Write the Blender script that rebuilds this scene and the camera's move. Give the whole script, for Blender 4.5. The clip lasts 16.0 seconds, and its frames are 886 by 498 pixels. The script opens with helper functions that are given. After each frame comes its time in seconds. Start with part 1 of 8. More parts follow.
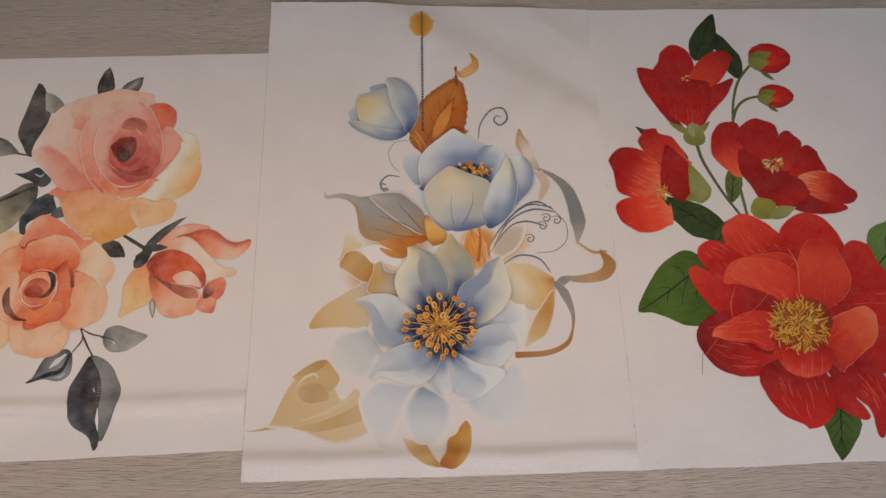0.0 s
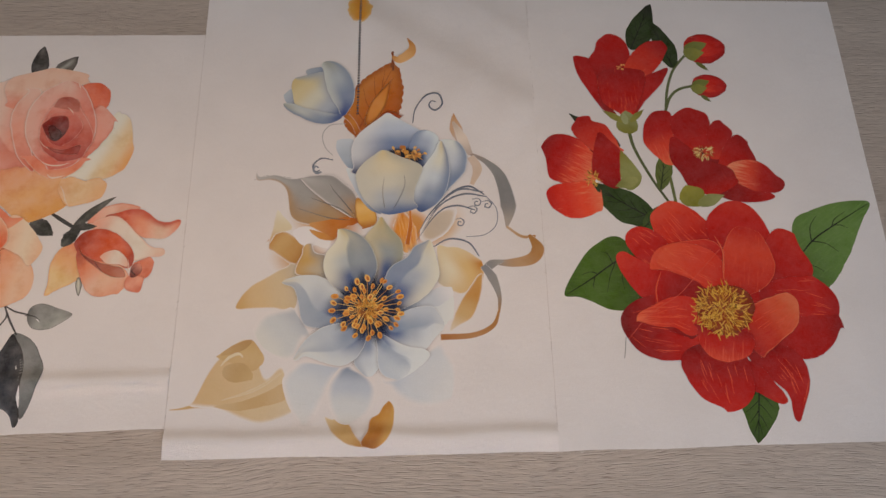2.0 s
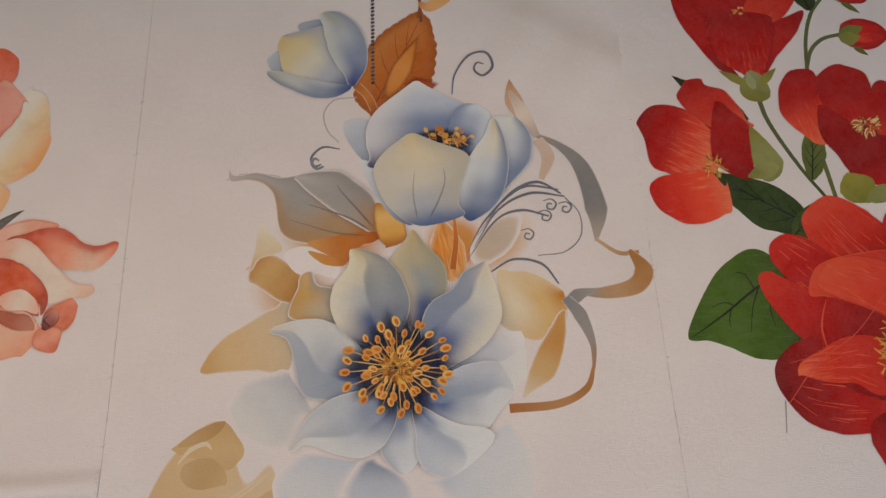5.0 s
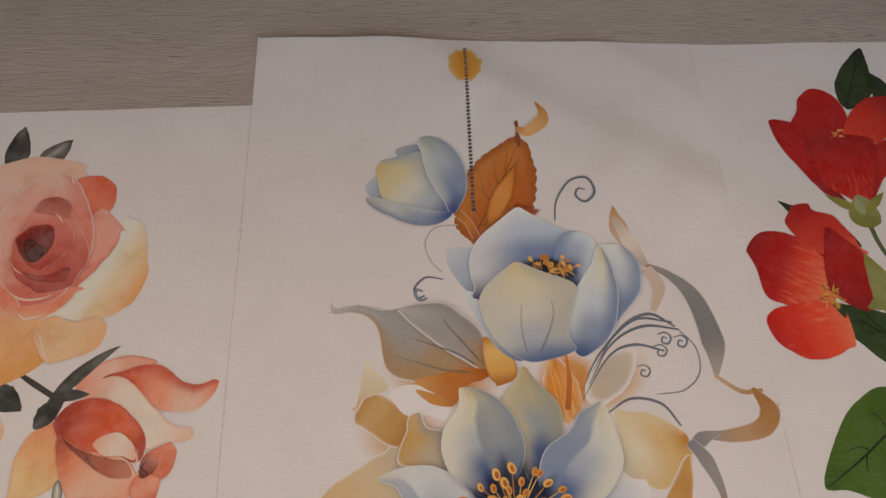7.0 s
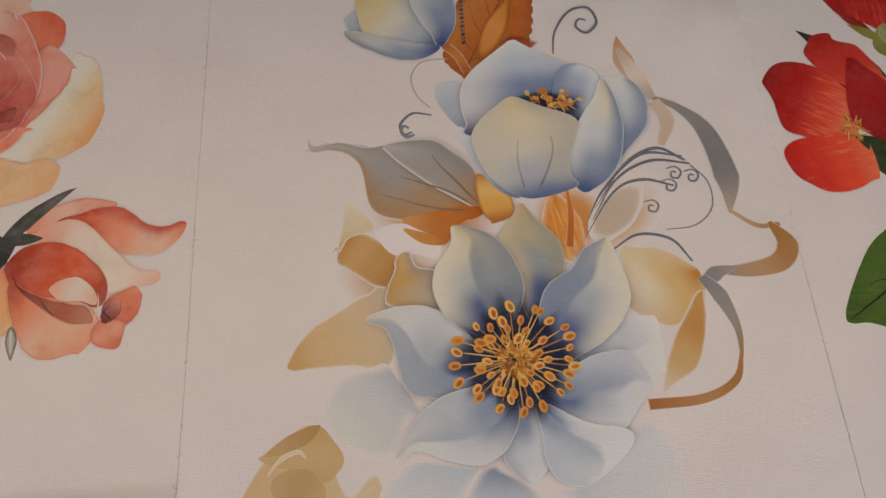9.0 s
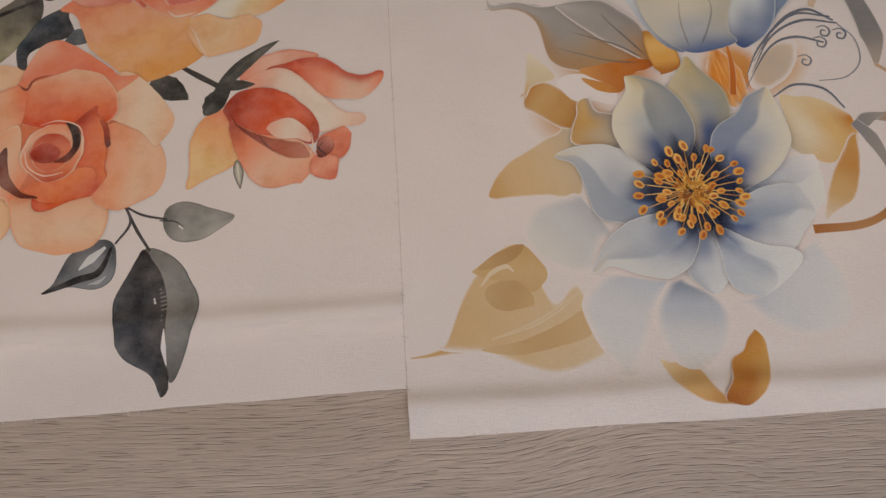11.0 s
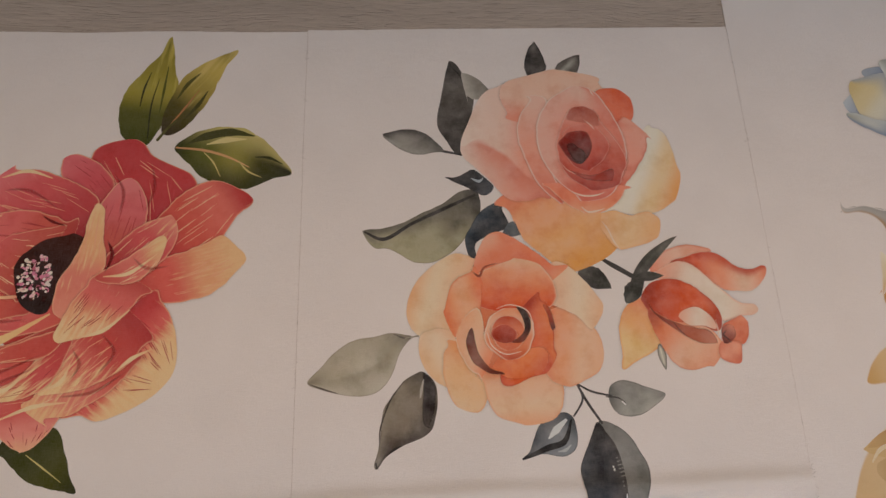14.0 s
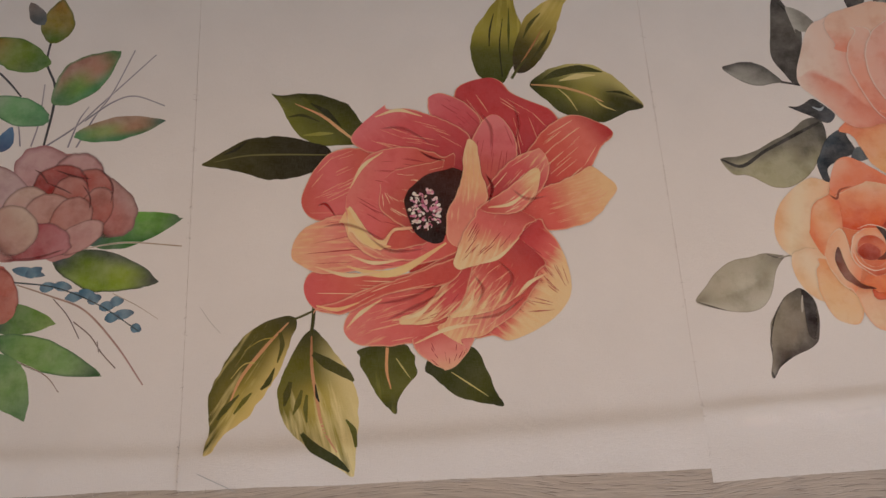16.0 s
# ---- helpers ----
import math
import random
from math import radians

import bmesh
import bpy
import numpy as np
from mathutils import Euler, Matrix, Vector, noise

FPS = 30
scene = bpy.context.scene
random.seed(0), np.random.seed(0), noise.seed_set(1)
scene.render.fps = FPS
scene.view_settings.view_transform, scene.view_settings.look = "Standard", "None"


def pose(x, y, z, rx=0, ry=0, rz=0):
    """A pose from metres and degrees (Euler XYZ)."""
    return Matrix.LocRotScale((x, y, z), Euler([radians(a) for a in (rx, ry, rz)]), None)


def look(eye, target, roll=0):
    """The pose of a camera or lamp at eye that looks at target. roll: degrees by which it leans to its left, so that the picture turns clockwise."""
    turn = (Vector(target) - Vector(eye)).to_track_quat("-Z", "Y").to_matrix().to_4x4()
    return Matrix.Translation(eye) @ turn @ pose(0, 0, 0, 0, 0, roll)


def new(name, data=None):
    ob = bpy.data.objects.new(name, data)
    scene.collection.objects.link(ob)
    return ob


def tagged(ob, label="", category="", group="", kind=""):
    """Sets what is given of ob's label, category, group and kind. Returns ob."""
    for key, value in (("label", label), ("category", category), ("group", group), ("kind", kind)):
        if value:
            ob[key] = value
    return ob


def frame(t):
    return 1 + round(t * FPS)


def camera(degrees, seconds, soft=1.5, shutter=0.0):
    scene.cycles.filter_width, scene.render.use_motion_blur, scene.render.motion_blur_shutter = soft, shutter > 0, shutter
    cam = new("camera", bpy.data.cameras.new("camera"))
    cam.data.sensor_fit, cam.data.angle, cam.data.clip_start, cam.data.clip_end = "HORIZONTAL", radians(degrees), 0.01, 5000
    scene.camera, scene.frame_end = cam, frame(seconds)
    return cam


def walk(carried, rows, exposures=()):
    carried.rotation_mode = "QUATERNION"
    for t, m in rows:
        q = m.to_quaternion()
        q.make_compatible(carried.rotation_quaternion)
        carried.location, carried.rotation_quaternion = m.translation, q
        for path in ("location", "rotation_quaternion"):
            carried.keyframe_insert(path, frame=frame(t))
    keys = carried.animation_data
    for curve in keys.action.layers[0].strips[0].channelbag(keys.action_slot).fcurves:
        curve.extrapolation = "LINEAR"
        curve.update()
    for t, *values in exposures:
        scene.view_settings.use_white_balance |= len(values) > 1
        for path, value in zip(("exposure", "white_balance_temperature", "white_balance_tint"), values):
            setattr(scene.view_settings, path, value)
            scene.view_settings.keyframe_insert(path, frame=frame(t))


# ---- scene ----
cam = camera(65.0, 16.0)
PATH = [
    (0, (0.19, -0.016, 0.749), (0.246, 0.646, -1.137), 3.4),
    (0.5, (0.217, -0.026, 0.754), (0.279, 0.639, -1.131), 3.8),
    (1, (0.243, -0.033, 0.752), (0.317, 0.624, -1.135), 4.8),
    (1.5, (0.26, -0.036, 0.753), (0.344, 0.626, -1.133), 5.6),
    (2, (0.256, -0.035, 0.75), (0.347, 0.62, -1.138), 7.0),
    (2.5, (0.234, -0.03, 0.742), (0.317, 0.618, -1.148), 6.4),
    (3, (0.24, -0.011, 0.704), (0.405, 0.629, -1.184), 9.2),
    (3.2, (0.255, 0.0, 0.683), (0.407, 0.636, -1.207), 7.4),
    (5.3, (0.199, 0.069, 0.508), (0.292, 0.741, -1.374), 5.7),
    (5.5, (0.184, 0.071, 0.512), (0.301, 0.732, -1.373), 7.3),
    (6, (0.166, 0.081, 0.516), (0.299, 0.842, -1.328), 7.1),
    (6.5, (0.15, 0.092, 0.516), (0.276, 0.886, -1.315), 7.2),
    (7, (0.144, 0.123, 0.512), (0.218, 0.977, -1.295), 2.8),
    (7.5, (0.146, 0.149, 0.463), (0.215, 0.998, -1.347), 2.5),
    (8, (0.153, 0.13, 0.451), (0.237, 0.94, -1.376), 3.3),
    (8.5, (0.153, 0.09, 0.441), (0.224, 0.839, -1.412), 2.5),
    (8.7, (0.149, 0.08, 0.436), (0.233, 0.816, -1.422), 3.4),
    (10.8, (0.035, -0.017, 0.439), (0.165, 0.591, -1.462), 8.0),
    (11, (0.003, -0.023, 0.446), (0.112, 0.597, -1.452), 6.5),
    (11.5, (-0.084, -0.016, 0.46), (0.004, 0.588, -1.444), 6.0),
    (12, (-0.138, -0.009, 0.467), (-0.044, 0.581, -1.442), 6.7),
    (12.5, (-0.177, 0.019, 0.495), (-0.095, 0.553, -1.43), 7.2),
    (13, (-0.209, 0.056, 0.538), (-0.1, 0.662, -1.365), 9.0),
    (13.5, (-0.226, 0.088, 0.566), (-0.133, 0.722, -1.328), 7.3),
    (14, (-0.324, 0.089, 0.572), (-0.213, 0.731, -1.319), 8.4),
    (14.5, (-0.446, 0.08, 0.574), (-0.362, 0.721, -1.318), 5.1),
    (15, (-0.537, 0.063, 0.585), (-0.46, 0.691, -1.312), 4.6),
    (15.5, (-0.603, 0.052, 0.565), (-0.514, 0.626, -1.349), 6.9),
    (16, (-0.649, 0.057, 0.576), (-0.546, 0.622, -1.34), 7.4),
]
walk(cam, [(t, look(eye, target, roll)) for t, eye, target, roll in PATH], [(0.0, -0.14), (5.5, -0.22), (8.7, -0.24), (11.0, -0.32), (12.5, -0.41), (14.0, -0.26), (16.0, -0.21)])

# ---- light ----
world = bpy.data.worlds.new("sky")
scene.world = world
world.use_nodes = True
_wn = world.node_tree.nodes
_sky = _wn.new("ShaderNodeTexSky")
_sky.sky_type, _sky.sun_disc = "NISHITA", False
_sky.sun_elevation, _sky.sun_rotation = radians(38), radians(120)
world.node_tree.links.new(_sky.outputs[0], _wn["Background"].inputs[0])
_wn["Background"].inputs[1].default_value = 0.12


def area_lamp(name, eye, target, width, height, watts, colour):
    data = bpy.data.lights.new(name, "AREA")
    data.shape, data.size, data.size_y = "RECTANGLE", width, height
    data.energy, data.color = watts, colour
    ob = new(name, data)
    ob.matrix_world = look(eye, target)
    return ob


area_lamp("window_daylight", (0.6, -2.15, 1.0), (0.1, 0.1, 0.0), 2.0, 1.5, 48, (0.90, 0.93, 1.06))
# Unseen warm strip light, added to lay a warm band across the panels.
warm_strip = area_lamp("warm_band_light", (-0.25, 0.0, 1.5), (-0.25, 0.20, 0.0), 1.9, 0.05, 1.2, (1.0, 0.62, 0.33))
warm_strip.data.spread = radians(42)


# ---- materials ----
def lin(h):
    """An sRGB hex colour as linear numbers."""
    v = [int(h[i:i + 2], 16) / 255 for i in (0, 2, 4)]
    return np.array([c / 12.92 if c < 0.04045 else ((c + 0.055) / 1.055) ** 2.4 for c in v])


CLOTH = np.array((0.80, 0.785, 0.765))          # base colour of the unprinted fabric
SEEN = lin("e4d8d0")                            # how that fabric looks, against which the inks were judged


def ink(h):
    """Base colour of an ink that looks like the hex colour beside the bare fabric."""
    return np.clip((lin(h) / SEEN) ** 1.13 * CLOTH, 0.004, 0.84)


class Nodes:
    """A small helper that builds one Principled material."""

    def __init__(self, name):
        self.mat = bpy.data.materials.new(name)
        self.mat.use_nodes = True
        self.tree = self.mat.node_tree
        self.bsdf = self.tree.nodes["Principled BSDF"]

    def node(self, kind, **values):
        n = self.tree.nodes.new(kind)
        for key, value in values.items():
            if key in n.inputs:
                n.inputs[key].default_value = value
        return n

    def link(self, a, b):
        self.tree.links.new(a, b)

    def math(self, op, a, b):
        n = self.tree.nodes.new("ShaderNodeMath")
        n.operation = op
        for slot, value in ((0, a), (1, b)):
            if isinstance(value, (int, float)):
                n.inputs[slot].default_value = value
            else:
                self.link(value, n.inputs[slot])
        return n.outputs[0]

    def mix(self, fac, a, b, how="MIX"):
        n = self.tree.nodes.new("ShaderNodeMix")
        n.data_type, n.blend_type = "RGBA", how
        for slot, value in ((0, fac), (6, a), (7, b)):
            if isinstance(value, (int, float)):
                n.inputs[slot].default_value = value
            elif isinstance(value, (tuple, list, np.ndarray)):
                n.inputs[slot].default_value = (*[float(c) for c in value[:3]], 1)
            else:
                self.link(value, n.inputs[slot])
        return n.outputs[2]

    def span(self, value, a, b, c=0.0, d=1.0):
        n = self.node("ShaderNodeMapRange", **{"From Min": a, "From Max": b, "To Min": c, "To Max": d})
        self.link(value, n.inputs[0])
        return n.outputs[0]

    def noise(self, vector, scale, detail=3.0, rough=0.55):
        n = self.node("ShaderNodeTexNoise", Scale=scale, Detail=detail, Roughness=rough)
        self.link(vector, n.inputs["Vector"])
        return n.outputs[0]

    def stretch(self, vector, scale, turn=0.0):
        n = self.tree.nodes.new("ShaderNodeMapping")
        n.inputs["Scale"].default_value = scale
        n.inputs["Rotation"].default_value = (0, 0, turn)
        self.link(vector, n.inputs[0])
        return n.outputs[0]

    def place(self):
        return self.tree.nodes.new("ShaderNodeNewGeometry").outputs["Position"]

    def bump(self, height, strength, distance):
        n = self.node("ShaderNodeBump", Strength=strength, Distance=distance)
        self.link(height, n.inputs["Height"])
        self.link(n.outputs[0], self.bsdf.inputs["Normal"])

    def colour(self, socket):
        self.link(socket, self.bsdf.inputs["Base Color"])

    def weave(self):
        """Fine plain weave and soft unevenness of the fabric, as relief and as a tone."""
        p = self.place()
        warp = self.noise(self.stretch(p, (1800, 160, 1)), 1.0, 2.0)
        weft = self.noise(self.stretch(p, (160, 1800, 1)), 1.0, 2.0)
        thread = self.math("ADD", warp, weft)
        soft = self.noise(p, 14.0, 4.0)
        self.bump(self.math("ADD", thread, self.math("MULTIPLY", soft, 7.0)), 0.4, 0.0006)
        return thread, soft

    def finish(self, rough, spec=0.3, sheen=0.0):
        self.bsdf.inputs["Roughness"].default_value = rough
        self.bsdf.inputs["Specular IOR Level"].default_value = spec
        self.bsdf.inputs["Sheen Weight"].default_value = sheen
        return self.mat


def fabric_material():
    n = Nodes("white_fabric")
    thread, soft = n.weave()
    tone = n.mix(n.span(soft, 0.3, 0.7), CLOTH * 0.965, np.minimum(CLOTH * 1.02, 0.84))
    n.colour(n.mix(n.span(thread, 0.7, 1.3, 0.0, 0.10), tone, CLOTH * 0.75))
    return n.finish(0.8, 0.25, 0.05)


def ink_material(name, grain, blotch, stain=0.04, size=130.0):
    """Printed dye: the pigment of each shape, brushed towards its second pigment in streaks, with pale blotches and darker stains of the given strength."""
    n = Nodes(name)
    thread, soft = n.weave()
    first, second, weight = [n.tree.nodes.new("ShaderNodeAttribute") for _ in range(3)]
    first.attribute_name, second.attribute_name, weight.attribute_name = "pigment", "pigment_b", "brush"
    uv = n.tree.nodes.new("ShaderNodeUVMap").outputs[0]
    hair = n.noise(n.stretch(uv, (grain, grain * 0.10, 1)), 1.0, 3.0, 0.6)
    fac = n.span(n.math("SUBTRACT", weight.outputs["Fac"], hair), -0.12, 0.12)
    tone = n.mix(fac, first.outputs["Color"], second.outputs["Color"])
    wet = n.noise(n.place(), 55.0, 5.0, 0.6)
    pale = n.mix(n.span(wet, 0.35, 0.75, 0.0, blotch), tone, CLOTH)
    dark = n.mix(n.span(n.noise(n.place(), size, 5.0, 0.6), 0.48, 0.75, 0.0, stain), pale, tone, "MULTIPLY")
    n.colour(n.mix(n.span(thread, 0.8, 1.3, 0.0, 0.035), dark, CLOTH))
    cover = n.tree.nodes.new("ShaderNodeAttribute")
    cover.attribute_name = "cover"
    n.link(cover.outputs["Fac"], n.bsdf.inputs["Alpha"])
    return n.finish(0.8, 0.12, 0.0)


def wood_material():
    n = Nodes("pale_wood_laminate")
    p = n.place()
    warp = n.node("ShaderNodeTexNoise", Scale=3.0, Detail=2.0)
    n.link(p, warp.inputs["Vector"])
    bent = n.mix(0.035, p, warp.outputs["Color"], "LINEAR_LIGHT")
    broad = n.noise(n.stretch(bent, (1.6, 22, 1)), 1.0, 4.0)
    fine = n.noise(n.stretch(bent, (24, 560, 1)), 1.0, 4.0, 0.65)
    pore = n.noise(n.stretch(bent, (48, 800, 1)), 1.0, 2.0, 0.5)
    cloud = n.noise(p, 9.0, 3.0)
    tone = n.mix(n.span(broad, 0.3, 0.7), (0.46, 0.405, 0.345), (0.60, 0.535, 0.465))
    tone = n.mix(n.span(fine, 0.36, 0.66, 0.0, 0.75), tone, (0.37, 0.325, 0.28))
    tone = n.mix(n.span(fine, 0.60, 0.74, 0.0, 0.45), tone, (0.66, 0.60, 0.52))
    tone = n.mix(n.math("MULTIPLY", n.span(pore, 0.56, 0.68), n.span(cloud, 0.4, 0.6, 0.15, 0.65)), tone, (0.23, 0.185, 0.145))
    n.colour(tone)
    n.bump(n.math("SUBTRACT", fine, n.math("MULTIPLY", n.span(pore, 0.56, 0.68), 0.8)), 0.6, 0.0011)
    return n.finish(0.42, 0.4)


def plain_material(name, colour, rough, scale=30.0):
    n = Nodes(name)
    grain = n.noise(n.place(), scale, 4.0)
    n.colour(n.mix(n.span(grain, 0.3, 0.7), np.array(colour) * 0.92, np.minimum(np.array(colour) * 1.05, 0.85)))
    n.bump(grain, 0.15, 0.002)
    return n.finish(rough)


FABRIC = fabric_material()
SMOOTH = ink_material("airbrushed_dye", 420.0, 0.05, 0.10, 60.0)
BRUSHED = ink_material("brushed_dye", 380.0, 0.03, 0.22, 90.0)
PATCHY = ink_material("variegated_dye", 170.0, 0.03)
WET = ink_material("watercolour_dye", 260.0, 0.16, 0.55, 48.0)
WOOD = wood_material()
WALL = plain_material("painted_plaster", (0.72, 0.69, 0.64), 0.9)
FLOORING = plain_material("dark_flooring", (0.30, 0.24, 0.18), 0.5, 12.0)
EDGE = plain_material("table_edge_band", (0.45, 0.37, 0.28), 0.5)
METAL = plain_material("grey_metal", (0.35, 0.35, 0.36), 0.4)


# ---- structure and table ----
def mesh_object(name, verts, faces, material, parent=None):
    me = bpy.data.meshes.new(name)
    me.from_pydata([tuple(v) for v in verts], [], faces)
    me.materials.append(material)
    ob = new(name, me)
    ob.parent = parent
    return ob


def box(name, lo, hi, material, parent=None, bevel=0.0):
    bm = bmesh.new()
    bmesh.ops.create_cube(bm, size=1)
    for v in bm.verts:
        v.co = [(lo[i] + hi[i]) / 2 + v.co[i] * (hi[i] - lo[i]) for i in range(3)]
    if bevel:
        bmesh.ops.bevel(bm, geom=bm.edges[:], offset=bevel, segments=2, affect="EDGES", profile=0.5)
    me = bpy.data.meshes.new(name)
    bm.to_mesh(me)
    bm.free()
    me.materials.append(material)
    ob = new(name, me)
    ob.parent = parent
    return ob


X0, X1, Y0, Y1, FLOOR, TOP = -3.2, 3.0, -2.2, 2.4, -0.76, 1.84
tagged(box("floor", (X0, Y0, FLOOR - 0.1), (X1, Y1, FLOOR), FLOORING), "dark wooden floor under the table", "floor", kind="structure")
tagged(box("ceiling", (X0, Y0, TOP), (X1, Y1, TOP + 0.1), WALL), "plain white ceiling", "ceiling", kind="structure")
tagged(box("wall_north", (X0, Y1, FLOOR), (X1, Y1 + 0.1, TOP), WALL), "plain pale wall", "wall", kind="structure")
wall_south = tagged(box("wall_south", (X0, Y0 - 0.12, FLOOR), (-0.45, Y0, TOP), WALL), "plain pale wall with a window opening", "wall", kind="structure")
box("wall_pier", (1.65, Y0 - 0.12, FLOOR), (X1, Y0, TOP), WALL, wall_south)
box("wall_below_window", (-0.45, Y0 - 0.12, FLOOR), (1.65, Y0, 0.22), WALL, wall_south)
box("wall_above_window", (-0.45, Y0 - 0.12, 1.78), (1.65, Y0, TOP), WALL, wall_south)
tagged(box("wall_west", (X0 - 0.1, Y0, FLOOR), (X0, Y1, TOP), WALL), "plain pale wall", "wall", kind="structure")
tagged(box("wall_east", (X1, Y0, FLOOR), (X1 + 0.1, Y1, TOP), WALL), "plain pale wall", "wall", kind="structure")

table = tagged(box("table", (-1.75, -0.42, -0.03), (1.45, 1.0, 0.0), WOOD, None, 0.002),
               "long table with a pale wood-grain laminate top", "table")
for lx in (-1.65, 1.29):
    for ly in (-0.36, 0.88):
        box("leg", (lx, ly, FLOOR), (lx + 0.06, ly + 0.06, -0.0305), METAL, table, 0.003)


# ---- fabric panels ----
SEED = [0]


def fold(d, width):
    """A pressed ridge: steep on its far side, a long soft slope on the near one."""
    return math.exp(-(d / (width * 2.4)) ** 2) if d > 0 else math.exp(-(d / width) ** 2)


class Panel:
    """A printed fabric panel; all its numbers are millimetres on the table."""

    def __init__(self, left, right, low_left, low_right, high_left, high_right, creases, label, seed):
        self.left, self.right = left, right
        self.low, self.high = (low_left, low_right), (high_left, high_right)
        self.creases, self.seed, self.layer = creases, seed, 0
        nx, ny = 150, 180
        verts, faces = [], []
        for j in range(ny + 1):
            for i in range(nx + 1):
                u, v = i / nx, j / ny
                lo = low_left + (low_right - low_left) * u + 1.4 * noise.noise((u * 5, seed, 0)) + 0.4 * noise.noise((u * 60, seed, 3))
                hi = high_left + (high_right - high_left) * u + 1.4 * noise.noise((u * 5, seed, 7)) + 0.4 * noise.noise((u * 60, seed, 5))
                y = lo + (hi - lo) * v
                l = left + 0.5 * noise.noise((y / 110, round(left / 10), 9)) + 0.22 * noise.noise((y / 8, round(left / 10), 2))
                r = right + 0.5 * noise.noise((y / 110, round(right / 10), 9)) + 0.22 * noise.noise((y / 8, round(right / 10), 2))
                x = l + (r - l) * u
                verts.append((x / 1000, y / 1000, self.height(x, y) / 1000))
        w = nx + 1
        for j in range(ny):
            for i in range(nx):
                faces.append((j * w + i, j * w + i + 1, (j + 1) * w + i + 1, (j + 1) * w + i))
        ring = [i for i in range(w)] + [j * w + nx for j in range(1, ny + 1)] + [ny * w + i for i in range(nx - 1, -1, -1)] + [j * w for j in range(ny - 1, 0, -1)]
        top = len(verts)
        verts += [verts[k] for k in ring]
        base = len(verts)
        verts += [(verts[k][0], verts[k][1], 0.0002) for k in ring]
        for k in range(len(ring)):
            m = (k + 1) % len(ring)
            faces.append((top + k, base + k, base + m, top + m))
        self.thing = mesh_object("fabric_panel", verts, faces, FABRIC)
        for f in self.thing.data.polygons[:nx * ny]:
            f.use_smooth = True
        tagged(self.thing, label, "fabric panel", "printed fabric panels")

    def height(self, x, y):
        """Height of the cloth over the table: soft waves, pressed creases and a slightly lifted rim."""
        s = self.seed * 3.7
        h = 0.36 + 0.16 * noise.noise((x / 240, y / 260, s))
        self.near = 0.0
        for x0, y0, x1, y1, tall, wide in self.creases:
            dx, dy = x1 - x0, y1 - y0
            far = math.hypot(dx, dy)
            along = ((x - x0) * dx + (y - y0) * dy) / far
            d = ((x - x0) * dy - (y - y0) * dx) / far + 2.0 * noise.noise((along / 70, s, 1))
            h += tall * (1 + 0.35 * noise.noise((along / 40, s, 5))) * fold(d, wide)
            self.near = max(self.near, fold(d * 0.6, wide) * min(1.0, 8.0 / wide))
        return h


LOW = 0.7
panel_a = Panel(408.72, 815, 0, 4, 573, 571, [], "white fabric panel printed with red poppies and green leaves", 1)
panel_b = Panel(0.02, 408.48, 0, 0, 589, 574, [(-20, 20, 430, 20, 2.3, 7.0), (120, 588, 412, 398, 4.6, 30), (306, 586, 412, 498, 2.0, 20)],
                "white fabric panel printed with blue and cream blossoms and gold ribbons", 2)
panel_c = Panel(-413.58, -0.22, 23, 31, 508, 513, [(-430, 79, 10, 85, 1.6, 6.5)],
                "white fabric panel printed with peach watercolour roses and grey leaves", 3)
panel_d = Panel(-834.18, -413.82, 41, 34, 505, 506, [(-850, 62, -405, 70, 2.4, 11)],
                "cream fabric panel printed with a large pink peony and variegated leaves", 4)
panel_e = Panel(-1245, -834.42, 48, 42, 498, 504, [(-1260, 78, -825, 66, 1.8, 8)],
                "white fabric panel printed with watercolour peonies and fresh green leaves", 5)


# ---- printed shapes ----
def ramp(colours, v):
    """Ink colours spaced evenly along 0..1; '------' is bare cloth."""
    stops = np.array([CLOTH if c[0] == "-" else ink(c) for c in colours.split()])
    if len(stops) == 1:
        return np.repeat(stops, len(v), 0)
    t = np.clip(v, 0, 1) * (len(stops) - 1)
    i = np.minimum(t.astype(int), len(stops) - 2)
    f = (t - i)[:, None]
    f = f * f * (3 - 2 * f)
    return stops[i] * (1 - f) + stops[i + 1] * f


def smooth(a, b, x):
    t = np.clip((x - a) / (b - a), 0, 1)
    return t * t * (3 - 2 * t)


